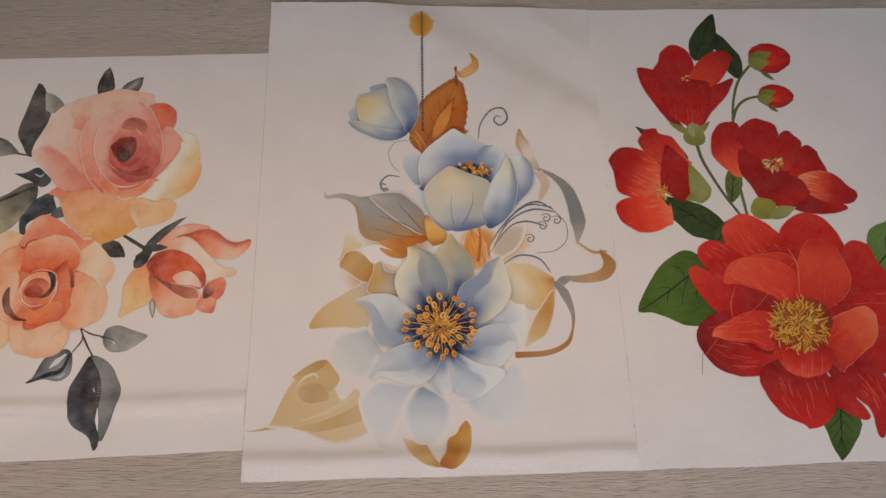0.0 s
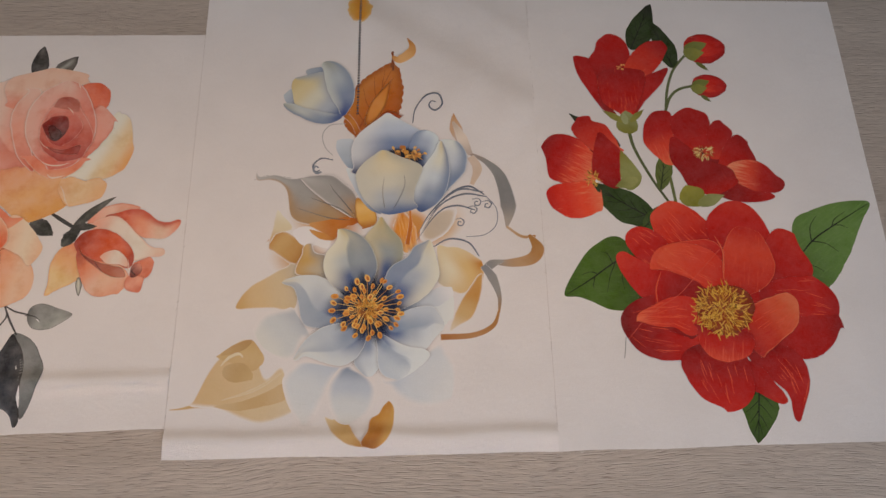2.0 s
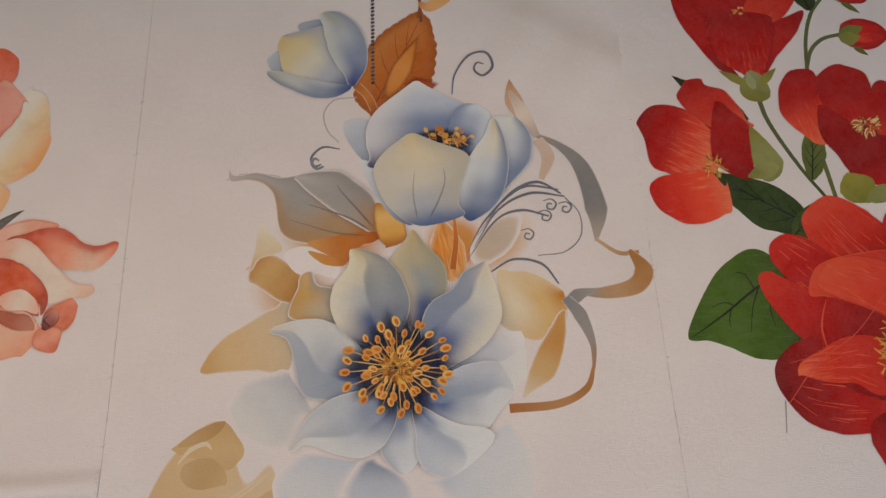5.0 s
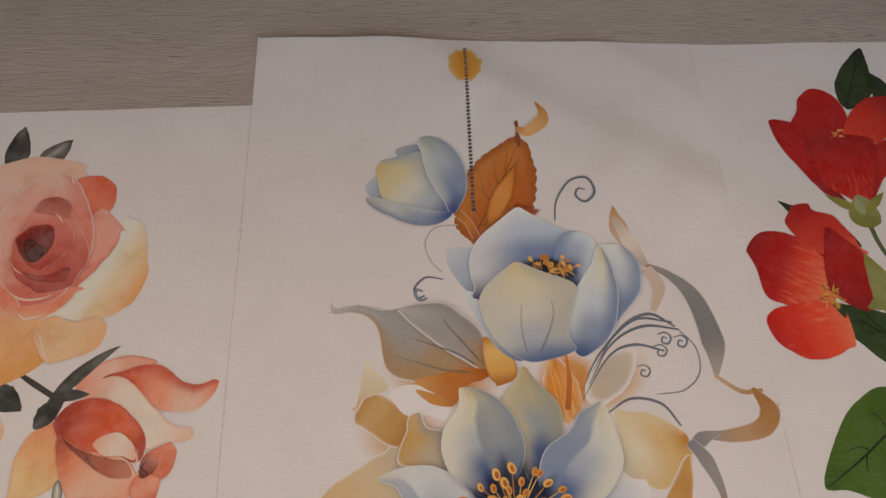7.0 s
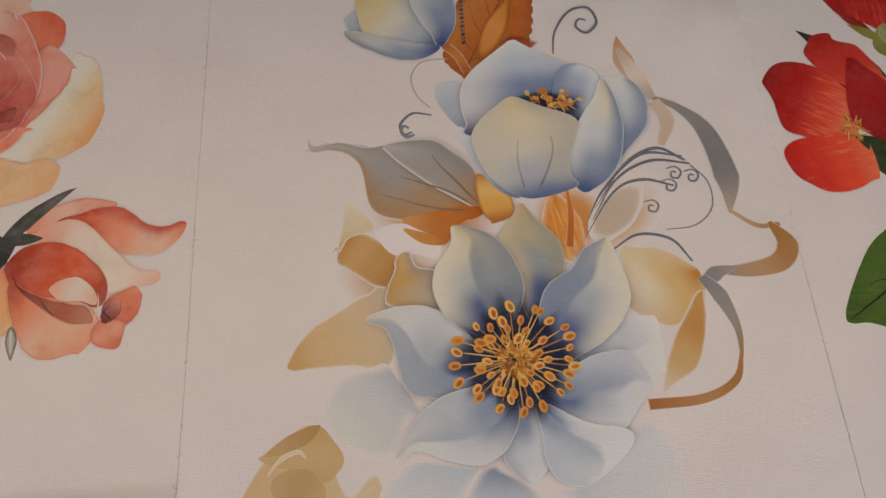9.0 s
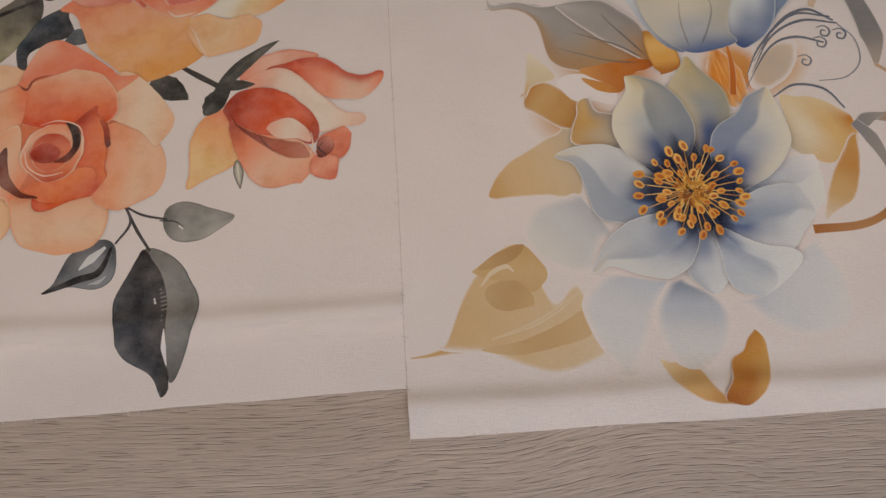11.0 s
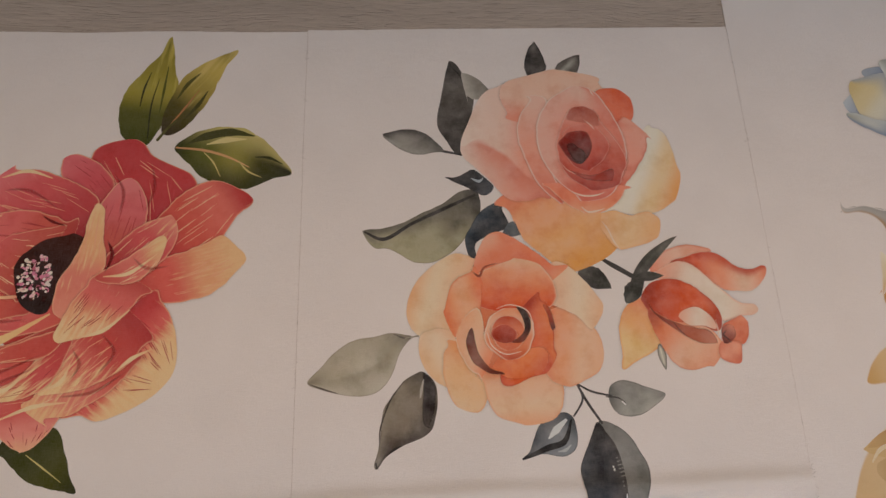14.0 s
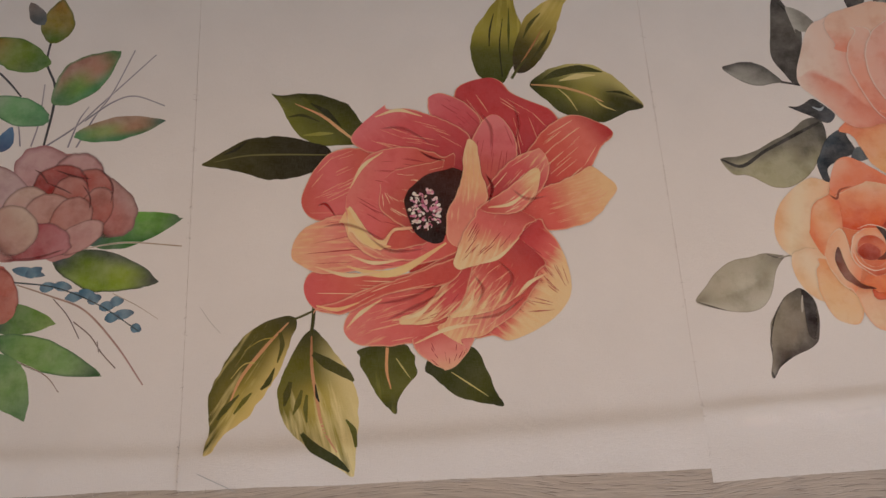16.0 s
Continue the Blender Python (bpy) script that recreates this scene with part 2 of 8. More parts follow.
def printed(panel, parent, name, xy, faces, first, second, weight, uv, material, label="", cover=None):
    """One printed shape as a mesh that lies on the cloth of its panel."""
    panel.layer += 1
    lift = 0.05 + 0.0008 * panel.layer
    verts = []
    for x, y in xy:
        h = panel.height(x, y)
        verts.append((x / 1000, y / 1000, (h + lift * (1 + 18 * panel.near)) / 1000))
    me = bpy.data.meshes.new(name)
    me.from_pydata(verts, [], faces)
    n = len(verts)
    for key, value in (("pigment", first), ("pigment_b", second)):
        full = np.ones((n, 4), np.float32)
        full[:, :3] = value
        me.attributes.new(key, "FLOAT_COLOR", "POINT").data.foreach_set("color", full.ravel())
    me.attributes.new("brush", "FLOAT", "POINT").data.foreach_set("value", np.asarray(weight, np.float32))
    me.attributes.new("cover", "FLOAT", "POINT").data.foreach_set("value", np.asarray(np.ones(n) if cover is None else cover, np.float32))
    layer = me.uv_layers.new(name="uv")
    loops = np.zeros(len(me.loops), np.int32)
    me.loops.foreach_get("vertex_index", loops)
    layer.data.foreach_set("uv", np.asarray(uv, np.float32)[loops].ravel())
    me.polygons.foreach_set("use_smooth", np.ones(len(me.polygons), bool))
    me.materials.append(material)
    ob = new(name, me)
    ob.parent = parent
    if label:
        tagged(ob, label)
    return ob


class Spine:
    """A bent axis from base to tip; place() maps (along 0..1, millimetres to the left) to the table."""

    def __init__(self, x0, y0, x1, y1, bend):
        self.a, self.b = np.array((x0, y0)), np.array((x1, y1))
        d = self.b - self.a
        self.far = float(np.hypot(*d))
        self.left = np.array((-d[1], d[0])) / self.far
        self.c = (self.a + self.b) / 2 + self.left * bend * self.far

    def place(self, v, side):
        v = np.asarray(v)[:, None]
        p = (1 - v) ** 2 * self.a + 2 * v * (1 - v) * self.c + v * v * self.b
        t = 2 * (1 - v) * (self.c - self.a) + 2 * v * (self.b - self.c)
        t /= np.hypot(t[:, 0], t[:, 1])[:, None]
        return p + np.stack([-t[:, 1], t[:, 0]], 1) * np.asarray(side)[:, None]


def petal(panel, parent, name, x0, y0, x1, y1, wl, wr, inks, at=0.5, p=2.0, q=2.0, bend=0.0, ruffle=0.03, lobes=3.0,
          rim=None, rimw=0.15, side=None, core=None, brush=None, wb=0.0, wt=0.0, veins=None, vw=0.7, teeth=0.0, mat=None, label="",
          soft=None, melt=0.0, halo=None, dim=0.45, reach=3.0, clear=1.0):
    """A printed petal or leaf from base (x0, y0) to tip (x1, y1), wl and wr wide to its left and right, widest at `at`.
    p and q: how blunt its base and tip are (1 straight, 2 round). inks run from base to tip; rim, side (left, right) and core tint it;
    brush streaks it with a second ink by weights wb at the base to wt at the tip; veins draws a midrib with side veins.
    soft: how far its rim fades out; melt: how far its base does; halo: the ink of a shade, reach millimetres wide, that it lays on what is under it."""
    SEED[0] += 1
    s = SEED[0] * 1.37
    spine = Spine(x0, y0, x1, y1, bend)
    size = max(spine.far / 2, wl, wr)
    step = 1.8 if any(min(abs(y0 - c[1]), abs(y1 - c[1])) < 45 or (y0 - c[1]) * (y1 - c[1]) < 0 for c in panel.creases) else 4.0
    turns = int(min(150, max(40, 2 * math.pi * size / 1.7)))
    inner = int(min(26, max(3, size / step)))
    radii = [k / inner * 0.86 for k in range(1, inner + 1)] + [0.93, 0.97, 1.0]
    if halo:
        radii += [1.002] + [1 + k * reach / size for k in (0.2, 0.45, 0.72, 1.0)]
        soft = 0.02
    th = np.arange(turns) / turns * 2 * math.pi
    edge = np.array([noise.noise((math.cos(a) * lobes, math.sin(a) * lobes, s)) for a in th]) * ruffle * 2
    edge += np.array([noise.noise((math.cos(a) * lobes * 4, math.sin(a) * lobes * 4, s + 9)) for a in th]) * ruffle * 0.5
    if teeth:
        edge += teeth * (np.abs(np.sin(th * 0.5 * turns / 4.0)) - 0.5) * np.abs(np.sin(th))
    cv = np.cos(th)
    power = np.where(cv > 0, 2 / q, 2 / p)
    v_out = at + np.where(cv > 0, 1 - at, at) * np.sign(cv) * np.abs(cv) ** power
    a_out = np.where(np.sin(th) > 0, wl, wr) * np.sign(np.sin(th)) * np.abs(np.sin(th)) ** power
    v, a, r = [np.array([at])], [np.zeros(1)], [np.zeros(1)]
    for k in radii:
        grow = k * (1 + edge * min(k * k, 1.0))
        v.append(at + (v_out - at) * grow)
        a.append(a_out * grow)
        r.append(np.full(turns, k))
    v, a, r = np.concatenate(v), np.concatenate(a), np.concatenate(r)
    faces = [(0, 1 + k, 1 + (k + 1) % turns) for k in range(turns)]
    for ring in range(len(radii) - 1):
        o, u = 1 + ring * turns, 1 + (ring + 1) * turns
        faces += [(o + k, u + k, u + (k + 1) % turns, o + (k + 1) % turns) for k in range(turns)]
    xy = spine.place(v, a)
    colour = ramp(inks, v)
    lat = np.where(a > 0, a / max(wl, 0.01), a / max(wr, 0.01))
    if side:
        for half, tint in zip((np.clip(lat, 0, 1), np.clip(-lat, 0, 1)), side.split()):
            f = smooth(0.05, 0.9, half)[:, None]
            colour = colour * (1 - f) + ramp(tint, v) * f
    if core:
        f = (1 - smooth(0.0, 0.45, np.abs(lat)))[:, None] * smooth(0, 0.15, 1 - v)[:, None]
        colour = colour * (1 - f) + ramp(core, v) * f
    if rim:
        f = smooth(1 - rimw, 1, r)[:, None]
        colour = colour * (1 - f) + ramp(rim, v) * f
    mat = mat or BRUSHED
    cover = np.full(len(v), float(clear))
    if soft is None:
        soft = 0.0
    if soft > 0.03:
        if name.startswith(("faded", "gold", "cream", "grey", "leaf_light")):
            f = (1 - smooth(1 - soft, 1.0, r))[:, None]
            colour = CLOTH + (colour - CLOTH) * f
        else:
            cover *= 1 - smooth(1 - soft, 1.0, r)
    if melt:
        cover *= smooth(-0.02, melt, v)
    second = ramp(brush, v) if brush else colour
    if halo:
        out = r > 1.0
        colour[out] = ink(halo)
        second = np.where(out[:, None], colour, second)
        fade = np.clip(1 - (r - 1) * size / reach, 0, 1) ** 2
        cover = np.where(out, dim * fade * smooth(0.0, 0.3 + melt, v), np.where(r > 0.985, cover.max() * smooth(-0.02, melt + 0.01, v), cover))
    weight = wb + (wt - wb) * np.clip(v, 0, 1) if brush else np.zeros(len(v))
    uv = np.stack([a / 1000 + s, v * spine.far / 1000 + s * 0.7], 1)
    ob = printed(panel, parent, name, xy.tolist(), faces, colour, second, weight, uv, mat, label, cover)
    if veins:
        draw_veins(panel, ob, spine, wl, wr, at, veins, vw, mat)
    return ob


def ribbon(points, widths):
    """Left and right rims of a band along a smooth curve through a few points."""
    pts = np.array(points, float)
    n = len(pts)
    ends = np.vstack([2 * pts[0] - pts[1], pts, 2 * pts[-1] - pts[-2]])
    length = np.hypot(*np.diff(pts, axis=0).T).sum()
    per = max(4, int(length / (n - 1) / 1.6))
    line = []
    for k in range(n - 1):
        a, b, c, d = ends[k:k + 4]
        for j in range(per + (k == n - 2)):
            t = j / per
            line.append(0.5 * (2 * b + (c - a) * t + (2 * a - 5 * b + 4 * c - d) * t * t + (3 * b - a - 3 * c + d) * t ** 3))
    line = np.array(line)
    t = np.gradient(line, axis=0)
    t /= np.hypot(t[:, 0], t[:, 1])[:, None] + 1e-9
    u = np.linspace(0, 1, len(line))
    w = np.interp(u, np.linspace(0, 1, len(widths)), widths) / 2
    return line, np.stack([-t[:, 1], t[:, 0]], 1), w, u


def stroke(panel, parent, name, points, widths, inks, mat=None, side=None, label="", soft=0.0, clear=1.0):
    """A printed line or ribbon along a few points."""
    SEED[0] += 1
    line, left, w, u = ribbon(points, widths)
    rows = (-1.0, -0.85, -0.6, -0.3, 0.0, 0.3, 0.6, 0.85, 1.0)
    xy = np.concatenate([line + left * (w * k)[:, None] for k in rows])
    m = len(line)
    faces = [(j * m + i, j * m + i + 1, (j + 1) * m + i + 1, (j + 1) * m + i) for j in range(len(rows) - 1) for i in range(m - 1)]
    uu = np.tile(u, len(rows))
    lat = np.repeat(rows, m)
    colour = ramp(inks, uu)
    if side:
        f = smooth(0.1, 0.95, np.abs(lat))[:, None]
        colour = colour * (1 - f) + ramp(side, uu) * f
    uv = np.stack([lat * 0.01 + SEED[0], uu * 0.1], 1)
    cover = np.full(len(xy), float(clear))
    if soft and name.endswith(("shade", "fold")):
        cover *= 1 - smooth(1 - soft, 1.0, np.abs(lat))
        if soft > 0.5:
            cover *= smooth(0, 0.25, uu) * smooth(0, 0.25, 1 - uu)
    elif soft and not name.endswith("light"):
        f = (1 - smooth(1 - soft, 1.0, np.abs(lat)))[:, None]
        colour = CLOTH + (colour - CLOTH) * f
    return printed(panel, parent, name, xy.tolist(), faces, colour, colour, np.zeros(len(xy)), uv, mat or BRUSHED, label, cover)


def many(panel, parent, name, shapes, mat=None, label=""):
    """Many small ellipses and hairs in one mesh: (x, y, angle, half length, half width, ink)."""
    xy, faces, colour = [], [], []
    for x, y, turn, l, w, tint in shapes:
        o, k = len(xy), 12
        c, s = math.cos(turn), math.sin(turn)
        xy.append((x, y))
        for j in range(k):
            a = j / k * 2 * math.pi
            px, py = l * math.cos(a), w * math.sin(a)
            xy.append((x + px * c - py * s, y + px * s + py * c))
        faces += [(o, o + 1 + j, o + 1 + (j + 1) % k) for j in range(k)]
        colour += [ink(tint)] * (k + 1)
    colour = np.array(colour)
    return printed(panel, parent, name, xy, faces, colour, colour, np.zeros(len(xy)), np.array(xy) / 1000, mat or BRUSHED, label)


def draw_veins(panel, leaf, spine, wl, wr, at, tint, wide, mat):
    v = np.linspace(0.02, 0.94, 12)
    mid = spine.place(v, np.zeros(12))
    stroke(panel, leaf, "midrib", [mid[i] for i in (0, 4, 8, 11)], (wide * 1.5, wide, wide * 0.4), tint, mat)
    for k, v0 in enumerate((0.18, 0.34, 0.50, 0.64)):
        for sign, w in ((1, wl), (-1, wr)):
            if w < 4:
                continue
            v1 = min(v0 + 0.20 + 0.02 * (k + sign), 0.9)
            reach = 0.72 * w * (1 - (abs(v1 - at) / max(at, 1 - at)) ** 2)
            p = spine.place(np.array([v0 + 0.03 * sign, (v0 + v1) / 2 - 0.02, v1]), np.array([0, sign * reach * 0.45, sign * reach]))
            stroke(panel, leaf, "vein", [p[0], p[1], p[2]], (wide * 0.9, wide * 0.6, wide * 0.2), tint, mat)


STATIONS = np.arange(9) * math.pi / 8           # angles at which the outline of a blade is given; its ends lie at the first and last


def outline(values, th):
    """Offsets of a blade's rim at the angles th, through its seven given offsets, rounded at base and tip."""
    full = np.array(values, float) / np.sin(STATIONS[1:8])
    full = np.concatenate([full[:1], full, full[-1:]])
    slope = np.gradient(full, STATIONS)
    k = np.clip((th / STATIONS[1]).astype(int), 0, 7)
    t = th / STATIONS[1] - k
    h = STATIONS[1]
    curve = ((1 + 2 * t) * (1 - t) ** 2 * full[k] + t * (1 - t) ** 2 * h * slope[k]
             + t * t * (3 - 2 * t) * full[k + 1] + t * t * (t - 1) * h * slope[k + 1])
    return curve * np.sin(th)


def blade(panel, parent, name, x0, y0, x1, y1, left, right, inks, side=None, rim=None, rimw=2.0, fold=None, brush=None, wb=0.0, wt=0.0,
          fade=0.0, veil=0.0, melt=0.0, clear=1.0, halo=None, dim=0.35, reach=5.0, wave=0.5, mat=None, label="", rays=None, root=0.0, bleed=0.0):
    """A printed petal of free outline from base (x0, y0) to tip (x1, y1): left and right give seven offsets of its rims to the left of the axis.
    inks run from base to tip; side tints both halves; rim tints its edge, rimw wide; fold is an ink and the place across (-1..1) where a
    crease darkens the half to its left; fade lets its rim run out into the bare cloth, veil makes it see-through, melt softens its base; halo lays a soft shade round it; rays are fine streaks of an ink towards the tip;
    root lengthens it under its neighbours by that share of its length, and bleed widens it by millimetres."""
    SEED[0] += 1
    s0 = SEED[0] * 1.37
    a, b = np.array((x0, y0)), np.array((x1, y1))
    a = a - (b - a) * root
    far = float(np.hypot(*(b - a)))
    ahead = (b - a) / far
    aside = np.array((-ahead[1], ahead[0]))
    rows = int(min(64, max(16, far / 1.8)))
    th = np.linspace(0, math.pi, rows)
    v = (1 - np.cos(th)) / 2
    hi, lo = outline(left, th), outline(right, th)
    ends = np.sin(th)
    hi, lo = hi + bleed * ends ** 0.5, lo - bleed * ends ** 0.5
    hi = hi + ends * wave * np.array([noise.noise((x * far / 9, s0, 1)) + 0.5 * noise.noise((x * far / 3, s0, 2)) for x in v])
    lo = lo + ends * wave * np.array([noise.noise((x * far / 9, s0, 5)) + 0.5 * noise.noise((x * far / 3, s0, 6)) for x in v])
    across = int(min(40, max(9, float((hi - lo).max()) / 1.8)))
    s = np.sin(np.linspace(-math.pi / 2, math.pi / 2, across))
    over = np.zeros(across)
    if halo:
        out = np.array((1.0, 0.72, 0.45, 0.2, 0.01))
        s = np.concatenate([-np.ones(5), s, np.ones(5)])
        over = np.concatenate([-out, over, out[::-1]])
    half, mid = (hi - lo) / 2, (hi + lo) / 2
    S, V = np.meshgrid(s, v)
    O = np.meshgrid(over, v)[0]
    off = mid[:, None] + half[:, None] * S + O * reach
    xy = (a + (V * far)[..., None] * ahead + off[..., None] * aside).reshape(-1, 2)
    n = len(s)
    faces = [(i * n + j, (i + 1) * n + j, (i + 1) * n + j + 1, i * n + j + 1) for i in range(rows - 1) for j in range(n - 1)]
    V, S, O = V.ravel(), S.ravel(), O.ravel()
    edge = (1 - np.abs(S)) * np.repeat(half, n)
    colour = ramp(inks, V)
    if side:
        for part_of, tint in zip((np.clip(S, 0, 1), np.clip(-S, 0, 1)), side.split()):
            if tint[0] != ".":
                f = smooth(0.05, 0.95, part_of)[:, None] * smooth(0.0, 0.35, V)[:, None] * 0.85
                colour = colour * (1 - f) + ramp(tint, V) * f
    if fold:
        tint, at, way = fold.split()
        at, way = float(at), float(way)
        d = (S - at - 0.10 * np.sin(V * 3.1)) * way
        f = (smooth(-0.02, 0.05, d) * (1 - 0.75 * smooth(0.05, 0.9, d)) * smooth(0.02, 0.25, V) * (1 - 0.8 * smooth(0.7, 1.0, V)))[:, None] * 0.75
        colour = colour * (1 - f) + ramp(tint, V) * f
    if rim:
        f = (1 - smooth(0.0, rimw, edge))[:, None] * 0.8
        colour = colour * (1 - f) + ramp(rim, V) * f
    second = ramp(brush, V) if brush else colour
    weight = wb + (wt - wb) * np.clip(V, 0, 1) if brush else np.zeros(len(V))
    if fade:
        f = smooth(0.0, fade, edge)[:, None]
        colour, second = CLOTH + (colour - CLOTH) * f, CLOTH + (second - CLOTH) * f
    cover = np.full(len(V), float(clear))
    if veil:
        cover *= smooth(0.0, veil, edge)
    if melt:
        cover *= smooth(-0.02, melt, V)
    if halo:
        out = np.abs(O) > 0
        colour = np.where(out[:, None], ink(halo), colour)
        second = np.where(out[:, None], colour, second)
        cover = np.where(out, dim * np.clip(1 - np.abs(O), 0, 1) ** 2 * np.repeat(ends, n), cover)
    uv = np.stack([off.ravel() / 1000 + s0, V * far / 1000 + s0 * 0.7], 1)
    ob = printed(panel, parent, name, xy.tolist(), faces, colour, second, weight, uv, mat or SMOOTH, label, cover)
    if rays:
        rnd = random.Random(SEED[0])
        marks = []
        for _ in range(int(3 + (hi - lo).max() / 5)):
            u, k = rnd.uniform(-0.85, 0.85), rnd.uniform(0.35, 0.82)
            long = far * rnd.uniform(0.06, 0.15)
            w = np.interp(k, v, half)
            m = np.interp(k, v, mid)
            p = a + ahead * k * far + aside * (m + w * u)
            q = a + ahead * (k + 0.1) * far + aside * (np.interp(k + 0.1, v, mid) + np.interp(k + 0.1, v, half) * u)
            marks.append((p[0], p[1], math.atan2(q[1] - p[1], q[0] - p[0]), long, rnd.uniform(0.16, 0.42), rays))
        many(panel, ob, "streak", marks, mat or SMOOTH)
    return ob


def blossom(panel, name, x, y, r, tint, label, mat=None):
    """A printed flower: its ground of one ink, on which the petals lie."""
    return petal(panel, panel.thing, name, x - r, y, x + r, y, r, r, tint, ruffle=0.08, lobes=2.0, mat=mat, label=label)


def hairs(panel, parent, name, x, y, rx, ry, count, inks, long=6.0, wide=0.5, seed=1, mat=None, label=""):
    """A dense head of short hair-like stamens."""
    rnd = random.Random(seed)
    shapes = []
    tints = inks.split()
    for _ in range(count):
        a, f = rnd.uniform(0, 2 * math.pi), math.sqrt(rnd.random())
        px, py = x + rx * f * math.cos(a), y + ry * f * math.sin(a)
        shapes.append((px, py, a + rnd.uniform(-0.9, 0.9), long * rnd.uniform(0.5, 1.0), wide * rnd.uniform(0.6, 1.2), rnd.choice(tints)))
    return many(panel, parent, name, shapes, mat, label)


def anthers(panel, parent, x, y, near, far, count, seed, squash=0.9, up=0.0, spread=2 * math.pi):
    """Stamens with filaments and plump golden anthers round a dark heart."""
    rnd = random.Random(seed)
    threads, beads, cores = [], [], []
    for k in range(count):
        a = up + spread * (k + rnd.uniform(-0.3, 0.3)) / count
        d = near + (far - near) * (0.35 + 0.65 * rnd.random() if k % 2 else 0.75 + 0.25 * rnd.random())
        px, py = x + d * math.cos(a), y + d * squash * math.sin(a)
        m = 0.55
        threads.append((x + (px - x) * m, y + (py - y) * m, math.atan2(py - y, px - x), d * 0.45, 0.42, rnd.choice(("d8a860", "e0b872", "b98448"))))
        turn = a + rnd.uniform(-0.6, 0.6)
        big = rnd.uniform(3.0, 4.5)
        beads.append((px, py, turn, big, big * 0.68, rnd.choice(("e0a852", "d99a45", "e8b866"))))
        cores.append((px + 0.4, py - 0.3, turn, big * 0.6, big * 0.32, rnd.choice(("c0702a", "b5642a", "cc8038"))))
    many(panel, parent, "filament_crown", threads, SMOOTH, "thin golden printed filaments")
    many(panel, parent, "anther_crown", beads, SMOOTH, "plump golden printed anthers")
    many(panel, parent, "anther_core_crown", cores, SMOOTH, "orange hearts of the printed anthers")


def fray(panel, count, seed):
    """Short loose threads along the cut rim of a panel."""
    rnd = random.Random(seed)
    shapes = []
    for _ in range(count):
        x = rnd.uniform(panel.left, panel.right)
        u = (x - panel.left) / (panel.right - panel.left)
        low = panel.low[0] + (panel.low[1] - panel.low[0]) * u
        high = panel.high[0] + (panel.high[1] - panel.high[0]) * u
        y = rnd.uniform(low, high)
        spot = rnd.choice(((x, low - 0.6), (x, high + 0.6), (panel.left, y), (panel.right, y)))
        shapes.append((spot[0], spot[1], rnd.uniform(0, math.pi), rnd.uniform(0.8, 3.2), 0.09, rnd.choice(("e4d8d0", "cfc4bc", "a49a92", "8a8078"))))
    return tagged(many(panel, panel.thing, "frayed_edge", shapes, SMOOTH, "short loose threads of the cut edge"), kind="stuff")


def chain(panel, x0, y0, x1, y1, count):
    """A printed bead chain."""
    shapes = []
    for k in range(count):
        f = k / (count - 1)
        shapes.append((x0 + (x1 - x0) * f, y0 + (y1 - y0) * f, 0.4, 1.8, 1.35, "3a3b42" if k % 2 else "5c5d66"))
        shapes.append((x0 + (x1 - x0) * f + 0.3, y0 + (y1 - y0) * f + 0.35, 0.4, 0.6, 0.45, "a0a1a8"))
    return many(panel, panel.thing, "bead_chain", shapes, SMOOTH, "dark printed bead chain")


# ---- the prints ----
# Red poppies
stroke(panel_a, panel_a.thing, "stem", [(523.7, 380.7), (528.6, 351.8), (545.5, 311.3), (562.0, 281.4)], (4.5, 3.7, 3.0), "666b42 535a30")
stroke(panel_a, panel_a.thing, "stem", [(608.8, 485.6), (590.9, 463.7), (579.5, 434.7), (572.9, 398.2)], (3.5, 3.5), "666b42")
stroke(panel_a, panel_a.thing, "stem", [(613.8, 440.8), (595.6, 436.1), (582.4, 424.8), (574.0, 406.3)], (3.6, 3.6), "666b42")
stroke(panel_a, panel_a.thing, "stem", [(565.8, 328.2), (568.2, 305.7), (570.1, 281.3)], (4.3, 3.6), "6e7240")
petal(panel_a, panel_a.thing, "leaf", 539.0, 494.1, 572.8, 565.2, 14.7, 19.1, "323f19 38481e 222812", veins='1f260f', at=0.38, p=1.7, q=1.35, vw=1.05)
petal(panel_a, panel_a.thing, "leaf", 591.4, 467.1, 569.8, 537.4, 12.2, 16.3, "37451e 2f3c19", veins='1f260f', p=1.7, q=1.35, at=0.42, vw=1.05)
petal(panel_a, panel_a.thing, "leaf", 510.9, 356.0, 451.7, 400.9, 11.9, 9.5, "31401c 293417", q=1.2, p=1.7, at=0.42)
petal(panel_a, panel_a.thing, "leaf", 553.9, 297.0, 567.3, 353.5, 9.6, 11.6, "616a33 6e7538", veins='2e3718', at=0.5, p=1.7, q=1.35, vw=1.05)
petal(panel_a, panel_a.thing, "leaf", 548.1, 255.0, 466.7, 306.1, 22.4, 17.9, "32441b 3a4e1e 2e4018", veins='19200e', vw=1.2, at=0.45, p=1.7, q=1.35)
petal(panel_a, panel_a.thing, "leaf", 527.0, 248.3, 560.4, 280.0, 9.2, 14.5, "46581f 40521f", veins='243014', p=1.7, q=1.35, at=0.42, vw=1.05)
blade(panel_a, panel_a.thing, "leaf", 523.2, 171.0, 427.7, 169.0, (4.8, 12.7, 19.7, 17.5, 8.0, 2.5, 2.1), (-40.7, -59.6, -68.8, -62.5, -48.3, -27.8, -11.2), "3c5220 4e661f 567026 4a6420", mat=BRUSHED, wave=0.7, brush='5e7a2c', wb=0.3, wt=0.4)
